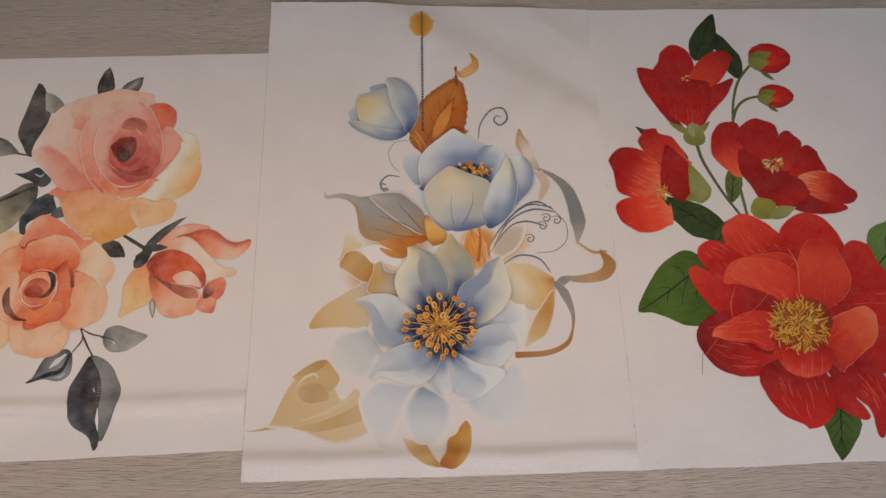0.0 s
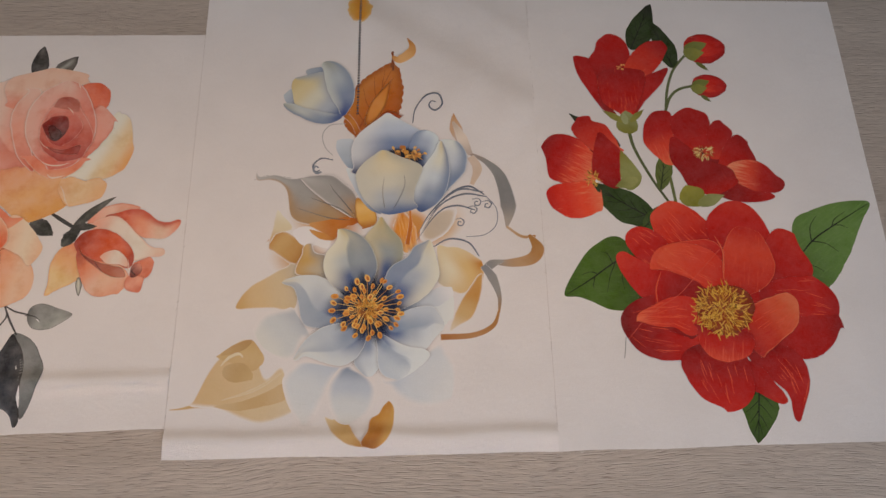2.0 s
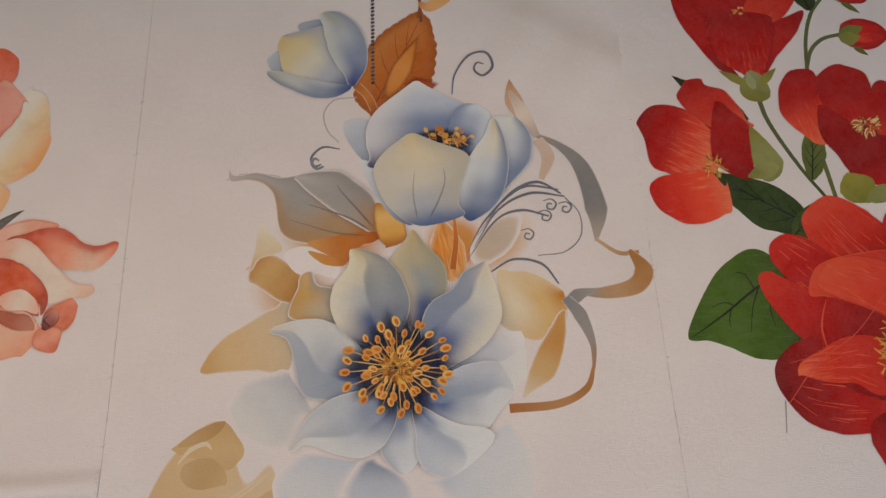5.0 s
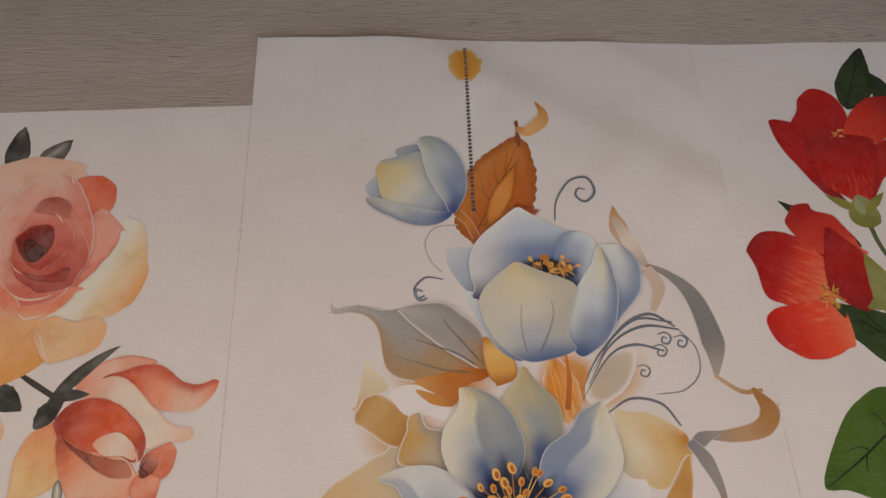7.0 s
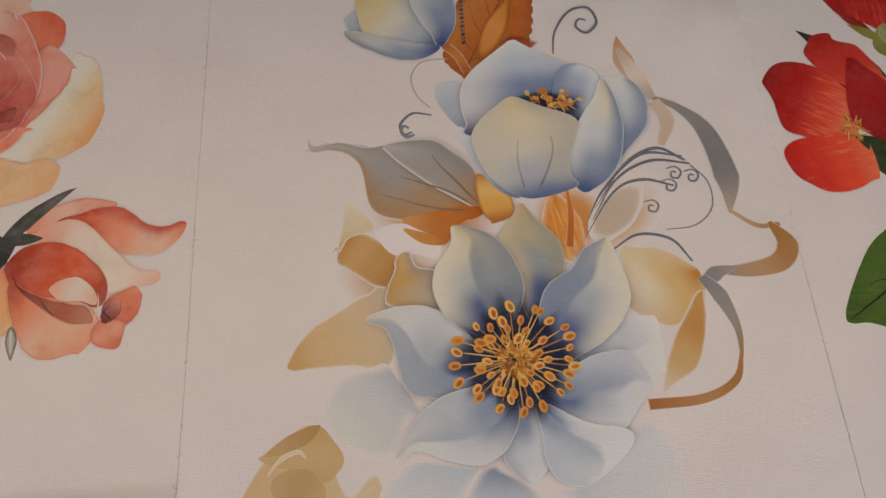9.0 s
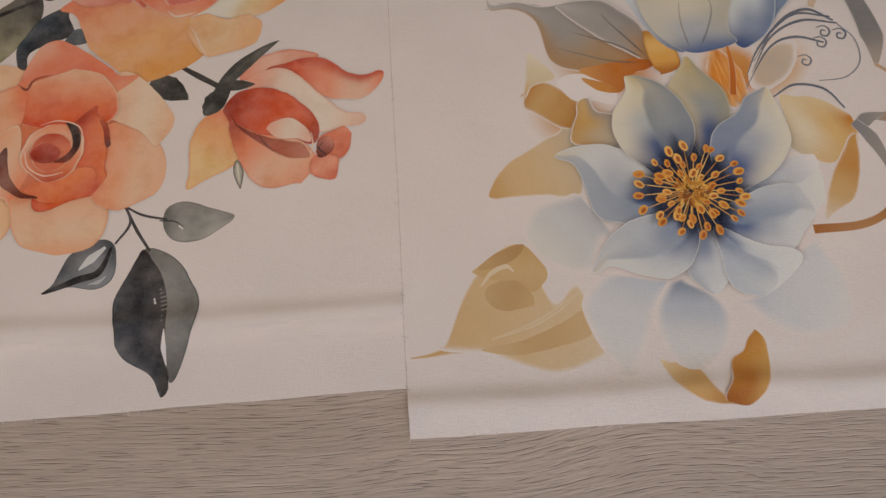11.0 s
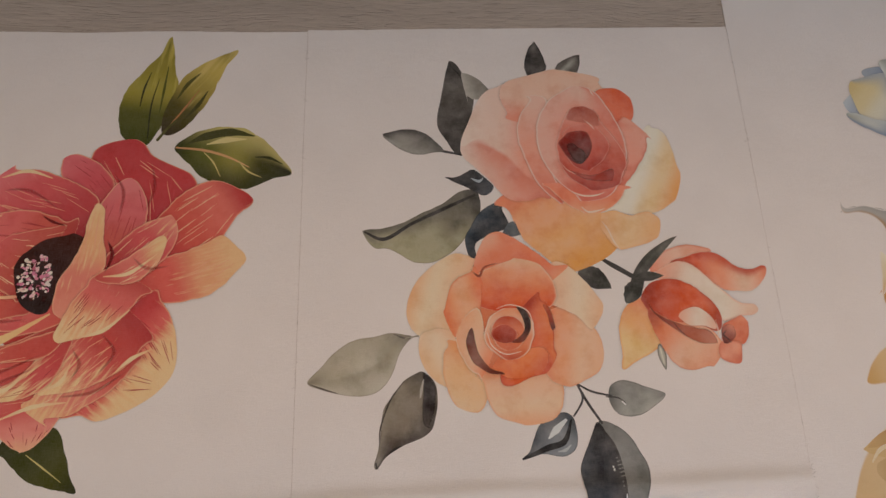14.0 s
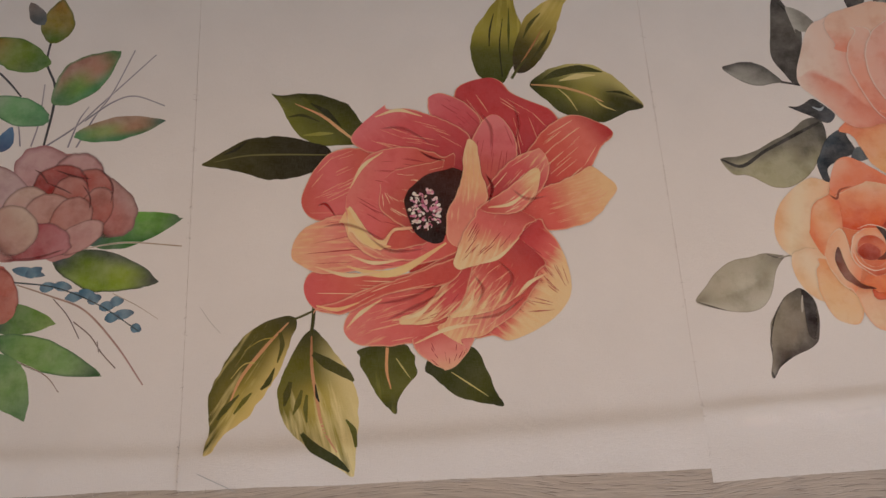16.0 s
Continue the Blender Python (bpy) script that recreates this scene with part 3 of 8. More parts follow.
stroke(panel_a, panel_a.thing, "leaf_vein", [(516.0, 215.0), (492.0, 209.0), (459.0, 187.0), (431.0, 170.0)], (1.0, 1.8, 1.6, 0.6), "1c260e", mat=BRUSHED)
stroke(panel_a, panel_a.thing, "leaf_vein", [(486.0, 207.0), (481.0, 218.0), (474.0, 220.0)], (1.2, 0.8, 0.4), "1c260e", mat=BRUSHED)
stroke(panel_a, panel_a.thing, "leaf_vein", [(467.0, 194.0), (460.0, 196.0), (450.0, 193.0)], (1.2, 0.8, 0.4), "1c260e", mat=BRUSHED)
stroke(panel_a, panel_a.thing, "leaf_vein", [(490.0, 208.0), (482.0, 191.0), (477.0, 172.0)], (1.2, 0.8, 0.4), "1c260e", mat=BRUSHED)
stroke(panel_a, panel_a.thing, "leaf_vein", [(502.0, 211.0), (496.0, 191.0), (497.0, 175.0)], (1.2, 0.8, 0.4), "1c260e", mat=BRUSHED)
stroke(panel_a, panel_a.thing, "leaf_vein", [(465.0, 192.0), (462.0, 182.0), (462.0, 176.0)], (1.2, 0.8, 0.4), "1c260e", mat=BRUSHED)
blade(panel_a, panel_a.thing, "leaf", 699.6, 202.3, 806.0, 280.0, (-5.4, 20.6, 39.0, 35.6, 27.7, 16.5, 6.7), (-34.8, -42.4, -37.6, -29.0, -17.9, -8.7, -4.4), "5a7234 6c8644 728c48 64803c", mat=BRUSHED, wave=0.7, brush='7c9650', wb=0.3, wt=0.4)
stroke(panel_a, panel_a.thing, "leaf_vein", [(702.0, 207.0), (727.0, 232.0), (753.0, 249.0), (803.0, 278.0)], (1.0, 1.9, 1.6, 0.6), "1c260e", mat=BRUSHED)
stroke(panel_a, panel_a.thing, "leaf_vein", [(725.0, 231.0), (727.0, 249.0), (737.0, 263.0)], (1.4, 0.9, 0.4), "1c260e", mat=BRUSHED)
stroke(panel_a, panel_a.thing, "leaf_vein", [(753.0, 249.0), (759.0, 259.0), (773.0, 268.0)], (1.2, 0.9, 0.4), "1c260e", mat=BRUSHED)
stroke(panel_a, panel_a.thing, "leaf_vein", [(727.0, 231.0), (742.0, 228.0), (755.0, 218.0)], (1.4, 0.9, 0.4), "1c260e", mat=BRUSHED)
stroke(panel_a, panel_a.thing, "leaf_vein", [(709.0, 203.0), (723.0, 200.0), (733.0, 194.0)], (1.4, 0.9, 0.4), "1c260e", mat=BRUSHED)
stroke(panel_a, panel_a.thing, "leaf_vein", [(755.0, 251.0), (765.0, 251.0), (773.0, 247.0)], (1.2, 0.8, 0.4), "1c260e", mat=BRUSHED)
petal(panel_a, panel_a.thing, "leaf", 633.9, 69.3, 622.2, 4.0, 22.3, 20.4, "496021 4f6625 3e541c", veins='212c11', vw=1.35, at=0.4, q=1.2, p=1.7)
f = blossom(panel_a, "poppy", 522.9, 427.3, 24.6, "97120e", "red printed poppy on a green stem")
blade(panel_a, f, "petal", 510.0, 402.0, 464.6, 483.7, (5.0, 10.4, 11.4, 11.2, 10.6, 6.9, 2.7), (0.2, 0.3, -5.1, -11.5, -15.3, -16.1, -7.2), "8e0f0c b81a12 b01610", mat=BRUSHED, halo='5a0806', dim=0.2, reach=1.8, wave=0.6, brush='e0543a', wb=0.1, wt=0.3, root=0.03, bleed=0.6)
blade(panel_a, f, "petal", 513.1, 443.2, 514.0, 518.0, (16.4, 21.2, 24.5, 28.8, 20.1, 16.1, 7.4), (-6.7, -16.0, -22.6, -23.9, -22.3, -18.3, -9.9), "960f0c b41811 bc1c13", mat=BRUSHED, halo='5a0806', dim=0.2, reach=1.8, wave=0.6, brush='e0543a', wb=0.25, wt=0.15, root=0.03, bleed=0.6)
blade(panel_a, f, "petal", 535.1, 455.0, 582.0, 507.0, (10.6, 14.6, 17.3, 17.9, 16.4, 11.5, 3.9), (-5.1, -15.3, -17.2, -17.2, -15.8, -12.7, -9.2), "d84a30 cc3622 a8150f", mat=BRUSHED, halo='5a0806', dim=0.2, reach=1.8, wave=0.6, brush='f08a60', wb=0.35, wt=0.12, root=0.03, bleed=0.6)
blade(panel_a, f, "petal", 529.2, 398.5, 584.0, 467.0, (5.4, 9.6, 12.8, 15.5, 14.7, 7.5, 2.8), (-4.0, -3.6, -2.8, -4.0, -5.6, -4.1, -2.3), "a01410 bc2016 a01410", mat=BRUSHED, halo='5a0806', dim=0.2, reach=1.8, wave=0.6, brush='e8603c', wb=0.3, wt=0.15, root=0.03, bleed=0.6)
blade(panel_a, f, "petal", 521.0, 391.7, 522.0, 467.2, (-1.2, 5.2, 23.2, 28.5, 29.8, 26.7, 14.5), (-7.3, -12.4, -18.6, -25.0, -29.7, -30.8, -24.8), "c4281a b81a12 a41410", mat=BRUSHED, halo='5a0806', dim=0.2, reach=1.8, wave=0.6, brush='e05a3a', wb=0.42, wt=0.2, rim='8e0f0c', rimw=1.2, root=0.03, bleed=0.6)
hairs(panel_a, f, "stamen_tuft", 524.8, 467.9, 5.9, 4.2, 9, "e8a860 e0985a d98a50", long=2.2, wide=1.4, seed=3)
f = blossom(panel_a, "calyx", 523.1, 387.1, 7.2, "958c3f", "olive green printed calyx under the poppy")
petal(panel_a, f, "sepal", 522.0, 372.9, 524.5, 404.6, 13.5, 13.5, "898339 9a9a68", at=0.35, p=2.2, q=1.6)
petal(panel_a, f, "sepal", 519.0, 388.7, 493.9, 405.0, 4.1, 4.9, "989045 89823b", q=1.1)
petal(panel_a, f, "sepal", 527.5, 388.6, 546.1, 406.7, 4.3, 3.6, "989045 89823b", q=1.1)
petal(panel_a, f, "sepal", 522.2, 385.5, 519.3, 403.1, 4.4, 4.4, "a5a476", q=1.1)
f = blossom(panel_a, "poppy", 475.7, 333.6, 18.2, "97120e", "red printed poppy opening sideways")
blade(panel_a, f, "petal", 484.5, 335.9, 462.8, 395.7, (-17.4, -5.4, 3.9, 11.0, 14.1, 13.2, 3.6), (-28.7, -30.5, -30.4, -28.9, -25.9, -13.3, -12.2), "e86a4a cc3a26 b01a12", mat=BRUSHED, halo='5a0806', dim=0.2, reach=1.8, wave=0.6, brush='ec7450', wb=0.3, wt=0.2, root=0.03, bleed=0.6)
blade(panel_a, f, "petal", 481.0, 320.4, 414.2, 356.0, (14.3, 20.8, 27.8, 33.1, 30.8, 12.0, 3.4), (-2.4, -16.0, -23.3, -29.0, -28.9, -23.9, -15.2), "f0664a e04a30 b81a13 9c120e", mat=BRUSHED, halo='5a0806', dim=0.2, reach=1.8, wave=0.6, brush='ee7a54', wb=0.65, wt=0.05, root=0.03, bleed=0.6)
blade(panel_a, f, "petal", 479.6, 299.5, 416.1, 290.9, (23.3, 28.2, 32.0, 33.0, 30.4, 22.2, 13.1), (5.4, -8.8, -11.6, -12.1, -11.9, -10.7, -6.5), "f07450 e85434 d83820 c42418", mat=BRUSHED, halo='5a0806', dim=0.2, reach=1.8, wave=0.6, brush='f08a60', wb=0.4, wt=0.2, root=0.03, bleed=0.6)
blade(panel_a, f, "petal", 501.9, 302.0, 485.9, 374.5, (7.7, 16.1, 22.7, 19.8, 13.4, 7.3, 2.2), (-9.1, -6.6, -19.9, -20.8, -15.9, -8.5, -4.7), "960f0c a81510 b01a12 9c120e", mat=BRUSHED, halo='5a0806', dim=0.2, reach=1.8, wave=0.6, brush='e0543a', wb=0.1, wt=0.12, root=0.03, bleed=0.6)
hairs(panel_a, f, "stamen_tuft", 473.5, 312.7, 9.0, 9.7, 46, "e0b860 c9983e d9a850 8a5a20", long=4.5, wide=0.45, seed=5)
f = blossom(panel_a, "calyx", 520.1, 311.8, 9.0, "8a8a4e", "olive green printed calyx beside the poppy")
petal(panel_a, f, "sepal", 516.2, 297.0, 510.9, 349.8, 7.1, 18.5, "8c8c4c 9a985c 8e8636", at=0.35, q=1.2)
petal(panel_a, f, "sepal", 528.3, 311.6, 499.7, 301.8, 7.2, 7.2, "a09c60 86864a", q=1.2)
f = blossom(panel_a, "poppy", 613.2, 323.6, 27.5, "97120e", "red printed poppy with a cream heart")
blade(panel_a, f, "petal", 577.8, 332.7, 560.2, 404.1, (11.1, 16.9, 23.9, 28.3, 24.1, 17.2, 7.8), (-0.0, -7.5, -15.6, -18.8, -18.8, -17.4, -13.8), "ec6a48 dc4a30 b81c14 a81510", mat=BRUSHED, halo='5a0806', dim=0.2, reach=1.8, wave=0.6, brush='ee7a54', wb=0.5, wt=0.08, root=0.03, bleed=0.6)
blade(panel_a, f, "petal", 612.6, 338.4, 601.0, 409.3, (8.3, 16.4, 23.9, 26.8, 26.8, 23.6, 11.4), (-4.6, -11.3, -16.3, -19.4, -21.9, -19.3, -7.0), "d84a30 bc2016 ac1610 b01a12", mat=BRUSHED, halo='5a0806', dim=0.2, reach=1.8, wave=0.6, brush='ec6a48', wb=0.3, wt=0.05, root=0.03, bleed=0.6)
blade(panel_a, f, "petal", 622.0, 340.1, 640.7, 391.3, (1.0, 4.3, 7.1, 9.4, 10.6, 8.9, 5.2), (-8.3, -11.5, -13.8, -15.9, -17.8, -14.6, -3.2), "cc3a24 b41a12 a81510", mat=BRUSHED, halo='5a0806', dim=0.2, reach=1.8, wave=0.6, brush='ec6a48', wb=0.2, wt=0.1, root=0.03, bleed=0.6)
blade(panel_a, f, "petal", 628.3, 333.2, 670.6, 361.7, (-1.5, 2.2, 6.6, 11.0, 14.7, 15.3, 11.3), (-9.0, -14.4, -18.2, -21.9, -24.5, -22.2, -2.2), "c42c1c b41a12 a01410", mat=BRUSHED, halo='5a0806', dim=0.2, reach=1.8, wave=0.6, brush='ec6a48', wb=0.15, wt=0.1, root=0.03, bleed=0.6)
blade(panel_a, f, "petal", 638.5, 320.6, 706.8, 303.8, (9.7, 15.9, 21.2, 23.1, 18.4, 9.0, 5.2), (-3.5, -10.6, -15.7, -18.1, -16.5, -12.9, -7.3), "ee7a56 dd5236 b41a12 a01410", mat=BRUSHED, halo='5a0806', dim=0.2, reach=1.8, wave=0.6, brush='f0906a', wb=0.6, wt=0.02, root=0.03, bleed=0.6)
blade(panel_a, f, "petal", 614.8, 298.3, 691.9, 287.9, (2.4, 8.1, 14.2, 9.3, 3.7, 3.8, 2.8), (-4.3, -7.1, -10.6, -11.6, -9.8, -6.7, -2.7), "860d0b a01410 b81c14", mat=BRUSHED, halo='5a0806', dim=0.2, reach=1.8, wave=0.6, brush='e0502f', wb=0.1, wt=0.2, root=0.03, bleed=0.6)
blade(panel_a, f, "petal", 604.9, 286.6, 576.0, 368.1, (-7.2, 7.3, 10.4, 11.4, 14.3, 8.9, 3.4), (-40.8, -49.5, -47.8, -29.6, -18.4, -10.0, -4.6), "b82016 9c120e a01410 ac1610", mat=BRUSHED, halo='5a0806', dim=0.2, reach=1.8, wave=0.6, brush='dc4a30', wb=0.3, wt=0.05, rim='860d0b', rimw=1.0, root=0.03, bleed=0.6)
hairs(panel_a, f, "stamen_tuft", 613.6, 348.1, 11.7, 10.9, 50, "e8cf8a d9b866 f0dca0 a8803a", long=4.5, wide=0.5, seed=7)
hairs(panel_a, f, "stamen_tuft", 612.4, 349.6, 4.7, 4.7, 12, "4a1a10 5f2614", long=3, wide=0.5, seed=8)
f = blossom(panel_a, "calyx", 594.4, 288.1, 11.9, "979039", "olive green printed calyx under the poppy")
petal(panel_a, f, "sepal", 594.0, 276.4, 584.3, 303.1, 14.8, 17.7, "898433 9f9640", q=1.4)
petal(panel_a, f, "sepal", 596.9, 277.8, 630.6, 290.4, 8.4, 7.0, "8c8c50 a09c66", q=1.1)
f = blossom(panel_a, "bud", 636.4, 496.0, 15.9, "b21711", "red printed poppy bud with green sepals")
petal(panel_a, f, "petal", 609.2, 493.3, 663.7, 498.7, 22.4, 22.4, "ac150f c31d14 bc1b13", p=2.2, q=1.7, rim='a1130c', rimw=0.22, brush='e95033', wb=0.46, wt=0.14)
petal(panel_a, f, "petal", 623.1, 495.7, 661.2, 505.7, 6.6, 6.6, "d4301f c32015", q=1.3, brush='e95033', wb=0.46, wt=0.14, rimw=0.22)
petal(panel_a, f, "petal", 623.9, 488.0, 660.9, 495.3, 6.6, 6.6, "db3b27 c32015", q=1.3, brush='e95033', wb=0.46, wt=0.14, rimw=0.22)
petal(panel_a, f, "sepal", 609.5, 495.0, 640.0, 504.2, 7.6, 9.8, "777a3b 85863f", q=1.2)
petal(panel_a, f, "sepal", 607.5, 491.6, 634.8, 490.3, 6.8, 13.6, "85843f 959044", q=1.1)
petal(panel_a, f, "sepal", 621.9, 475.3, 637.2, 463.0, 3.5, 2.6, "6e7036", q=1.1)
f = blossom(panel_a, "bud", 634.5, 440.6, 11.7, "b21711", "red printed poppy bud with green sepals")
petal(panel_a, f, "petal", 612.2, 440.0, 656.9, 441.1, 16.7, 16.7, "ac150f c31d14 bc1b13", p=2.2, q=1.7, rim='a1130c', rimw=0.22, brush='e95033', wb=0.46, wt=0.14)
petal(panel_a, f, "petal", 622.8, 442.4, 654.4, 447.8, 4.9, 4.9, "d4301f c32015", q=1.3, brush='e95033', wb=0.46, wt=0.14, rimw=0.22)
petal(panel_a, f, "petal", 623.1, 434.9, 654.2, 437.8, 5.0, 5.0, "db3b27 c32015", q=1.3, brush='e95033', wb=0.46, wt=0.14, rimw=0.22)
petal(panel_a, f, "sepal", 612.5, 441.7, 635.4, 448.0, 5.6, 7.3, "777a3b 85863f", q=1.2)
petal(panel_a, f, "sepal", 610.5, 438.4, 631.5, 437.8, 5.0, 10.0, "85843f 959044", q=1.1)
petal(panel_a, f, "sepal", 621.8, 426.7, 633.3, 417.6, 3.4, 2.5, "6e7036", q=1.1)
f = blossom(panel_a, "camellia", 611.4, 150.7, 44.2, "b21812", "large red printed camellia with a golden heart")
blade(panel_a, f, "petal", 596.5, 205.1, 557.6, 281.8, (-10.6, 2.3, 17.2, 29.0, 32.3, 29.3, 20.5), (-24.3, -28.0, -30.6, -28.9, -24.5, -17.0, -8.6), "8e0f0c b81c14 d03822 dc5034", mat=BRUSHED, halo='5a0806', dim=0.2, reach=2.2, wave=0.8, brush='e05a3a', wb=0.1, wt=0.35, rays='e4603f', root=0.08, bleed=1.0)
blade(panel_a, f, "petal", 631.0, 205.9, 643.0, 282.8, (1.7, 15.0, 27.0, 34.3, 32.5, 23.7, 11.8), (-34.9, -42.8, -43.1, -40.5, -34.3, -24.5, -13.4), "96110d b81a12 c42418 cc3420", mat=BRUSHED, halo='5a0806', dim=0.2, reach=2.2, wave=0.8, brush='e0543a', wb=0.1, wt=0.3, root=0.08, bleed=1.0)
blade(panel_a, f, "petal", 549.6, 199.0, 508.3, 244.7, (0.9, 8.4, 15.0, 16.0, 14.8, 12.5, 6.9), (-10.1, -15.7, -21.1, -23.6, -22.1, -17.7, -10.7), "9c120e bc1e15 cc3020", mat=BRUSHED, halo='5a0806', dim=0.2, reach=2.2, wave=0.8, brush='e0543a', wb=0.1, wt=0.25, rays='e4603f', root=0.08, bleed=1.0)
blade(panel_a, f, "petal", 543.9, 163.9, 493.2, 217.9, (5.2, 12.6, 18.4, 17.8, 14.6, 10.4, 5.6), (-6.3, -12.7, -18.6, -17.4, -12.1, -9.1, -5.9), "9c120e c2251a d23a25", mat=BRUSHED, halo='5a0806', dim=0.2, reach=2.2, wave=0.8, brush='e0543a', wb=0.1, wt=0.3, root=0.08, bleed=1.0)
blade(panel_a, f, "petal", 577.6, 131.8, 488.5, 139.0, (20.5, 33.0, 38.8, 40.5, 36.9, 27.5, 12.9), (-12.2, -31.0, -33.6, -31.8, -28.4, -21.5, -11.0), "c8301f b81c14 a01410 860d0b", mat=BRUSHED, halo='5a0806', dim=0.2, reach=2.2, wave=0.8, brush='e0543a', wb=0.35, wt=0.12, rays='e4603f', root=0.08, bleed=1.0)
blade(panel_a, f, "petal", 663.2, 179.8, 704.7, 241.6, (5.4, 10.8, 15.4, 19.4, 22.2, 20.8, 13.9), (-14.4, -27.7, -36.9, -39.3, -33.8, -13.1, -4.2), "a01410 bc2017 c8301f", mat=BRUSHED, halo='5a0806', dim=0.2, reach=2.2, wave=0.8, brush='e0543a', wb=0.1, wt=0.25, root=0.08, bleed=1.0)
blade(panel_a, f, "petal", 657.3, 162.3, 742.0, 152.8, (15.4, 21.0, 25.4, 29.0, 31.0, 22.6, 11.5), (-6.9, -16.3, -20.0, -21.3, -19.9, -18.1, -14.9), "a41510 bc1e15 c42418 b01810", mat=BRUSHED, halo='5a0806', dim=0.2, reach=2.2, wave=0.8, brush='e0543a', wb=0.15, wt=0.2, rays='e4603f', root=0.08, bleed=1.0)
blade(panel_a, f, "petal", 663.8, 127.1, 741.9, 125.9, (1.5, 9.2, 11.5, 12.6, 14.1, 14.8, 14.0), (-21.5, -27.1, -31.6, -32.4, -24.8, -12.2, 1.9), "9c120e b81c14 b41a12 9c120e", mat=BRUSHED, halo='5a0806', dim=0.2, reach=2.2, wave=0.8, brush='e0543a', wb=0.25, wt=0.1, root=0.08, bleed=1.0)
blade(panel_a, f, "petal", 645.1, 106.8, 670.4, 25.7, (2.1, 22.2, 33.9, 34.8, 27.3, 13.9, 4.9), (-18.0, -19.9, -17.5, -3.7, 3.6, 0.2, -2.0), "8e0f0c ac1610 bc2017 b41a12", mat=BRUSHED, halo='5a0806', dim=0.2, reach=2.2, wave=0.8, brush='e0543a', wb=0.1, wt=0.2, rays='e4603f', root=0.08, bleed=1.0)
blade(panel_a, f, "petal", 616.3, 95.8, 661.6, 46.4, (-4.5, 1.2, 7.4, 9.0, 5.9, 4.4, 2.5), (-11.7, -14.9, -17.7, -16.8, -12.4, -9.1, -5.3), "8e0f0c b01810 c42a1c", mat=BRUSHED, halo='5a0806', dim=0.2, reach=2.2, wave=0.8, brush='e0543a', wb=0.1, wt=0.3, root=0.08, bleed=1.0)
blade(panel_a, f, "petal", 598.0, 108.1, 594.0, 37.2, (13.4, 24.2, 29.0, 31.1, 31.4, 24.3, 13.0), (-21.0, -38.5, -45.7, -41.9, -33.6, -21.2, -2.2), "860d0b a41510 bc1c13 cc2a1c", mat=BRUSHED, halo='5a0806', dim=0.2, reach=2.2, wave=0.8, brush='e0543a', wb=0.05, wt=0.25, rays='e4603f', root=0.08, bleed=1.0)
blade(panel_a, f, "petal", 607.6, 168.9, 535.4, 217.4, (-0.4, 5.0, 9.1, 9.7, 9.1, 13.2, 16.3), (-18.2, -33.7, -48.3, -50.0, -37.7, -23.8, -11.5), "a01410 c02218 d43c26 dc5636", mat=BRUSHED, halo='5a0806', dim=0.2, reach=2.2, wave=0.8, rim='e2704c', rimw=1.2, brush='e0543a', wb=0.2, wt=0.4, root=0.08, bleed=1.0)
blade(panel_a, f, "petal", 608.6, 173.6, 540.5, 214.5, (1.7, 4.8, 7.1, 7.3, 8.1, 8.7, 8.6), (-12.7, -26.3, -34.9, -35.9, -32.0, -24.2, -15.0), "c8301f d8452c de5a3a", mat=BRUSHED, halo='5a0806', dim=0.2, reach=2.2, wave=0.8, brush='e4704a', wb=0.25, wt=0.35, rays='e4603f', root=0.08, bleed=1.0)
blade(panel_a, f, "petal", 591.4, 152.6, 533.8, 191.8, (35.6, 43.3, 46.8, 46.9, 39.2, 22.1, 7.7), (3.7, -8.6, -17.0, -17.3, -14.5, -11.6, -7.6), "860d0b a01410 b81c14", mat=BRUSHED, halo='5a0806', dim=0.2, reach=2.2, wave=0.8, brush='e0543a', wb=0.1, wt=0.25, root=0.08, bleed=1.0)
blade(panel_a, f, "petal", 583.1, 143.5, 506.3, 137.6, (12.7, 18.3, 20.7, 9.5, 7.4, 3.5, -0.5), (-14.1, -20.7, -23.4, -22.5, -17.0, -11.8, -7.5), "c42a1c d03822 d84a30", mat=BRUSHED, halo='5a0806', dim=0.2, reach=2.2, wave=0.8, brush='e4704a', wb=0.15, wt=0.5, rays='e4603f', root=0.08, bleed=1.0)
blade(panel_a, f, "petal", 629.8, 169.0, 644.2, 250.4, (13.2, 17.0, 19.5, 20.6, 18.8, 14.3, 7.5), (-5.9, -20.6, -34.1, -38.9, -34.5, -26.8, -17.5), "b02016 cc3822 d84a2e c42c1c", mat=BRUSHED, halo='5a0806', dim=0.2, reach=2.2, wave=0.8, rim='e2704c', rimw=1.2, brush='e05a3a', wb=0.3, wt=0.3, root=0.08, bleed=1.0)
blade(panel_a, f, "petal", 628.0, 125.0, 693.4, 160.7, (-11.4, 3.4, 17.3, 18.3, 16.3, 13.6, 9.5), (-28.3, -30.9, -29.5, -26.9, -25.2, -18.1, -6.8), "b02016 cc3c24 dc5c38 e27850", mat=BRUSHED, halo='5a0806', dim=0.2, reach=2.2, wave=0.8, rim='e68a60', rimw=1.2, brush='c8301f', wb=0.45, wt=0.2, rays='e4603f', root=0.08, bleed=1.0)
blade(panel_a, f, "petal", 608.3, 126.9, 601.9, 90.6, (21.4, 28.0, 29.9, 28.4, 24.2, 15.3, 4.3), (-33.1, -33.6, -32.9, -31.2, -27.6, -21.2, -13.0), "a01410 c42a1c d8482e", mat=BRUSHED, halo='5a0806', dim=0.2, reach=2.2, wave=0.8, brush='e2684a', wb=0.1, wt=0.5, root=0.08, bleed=1.0)
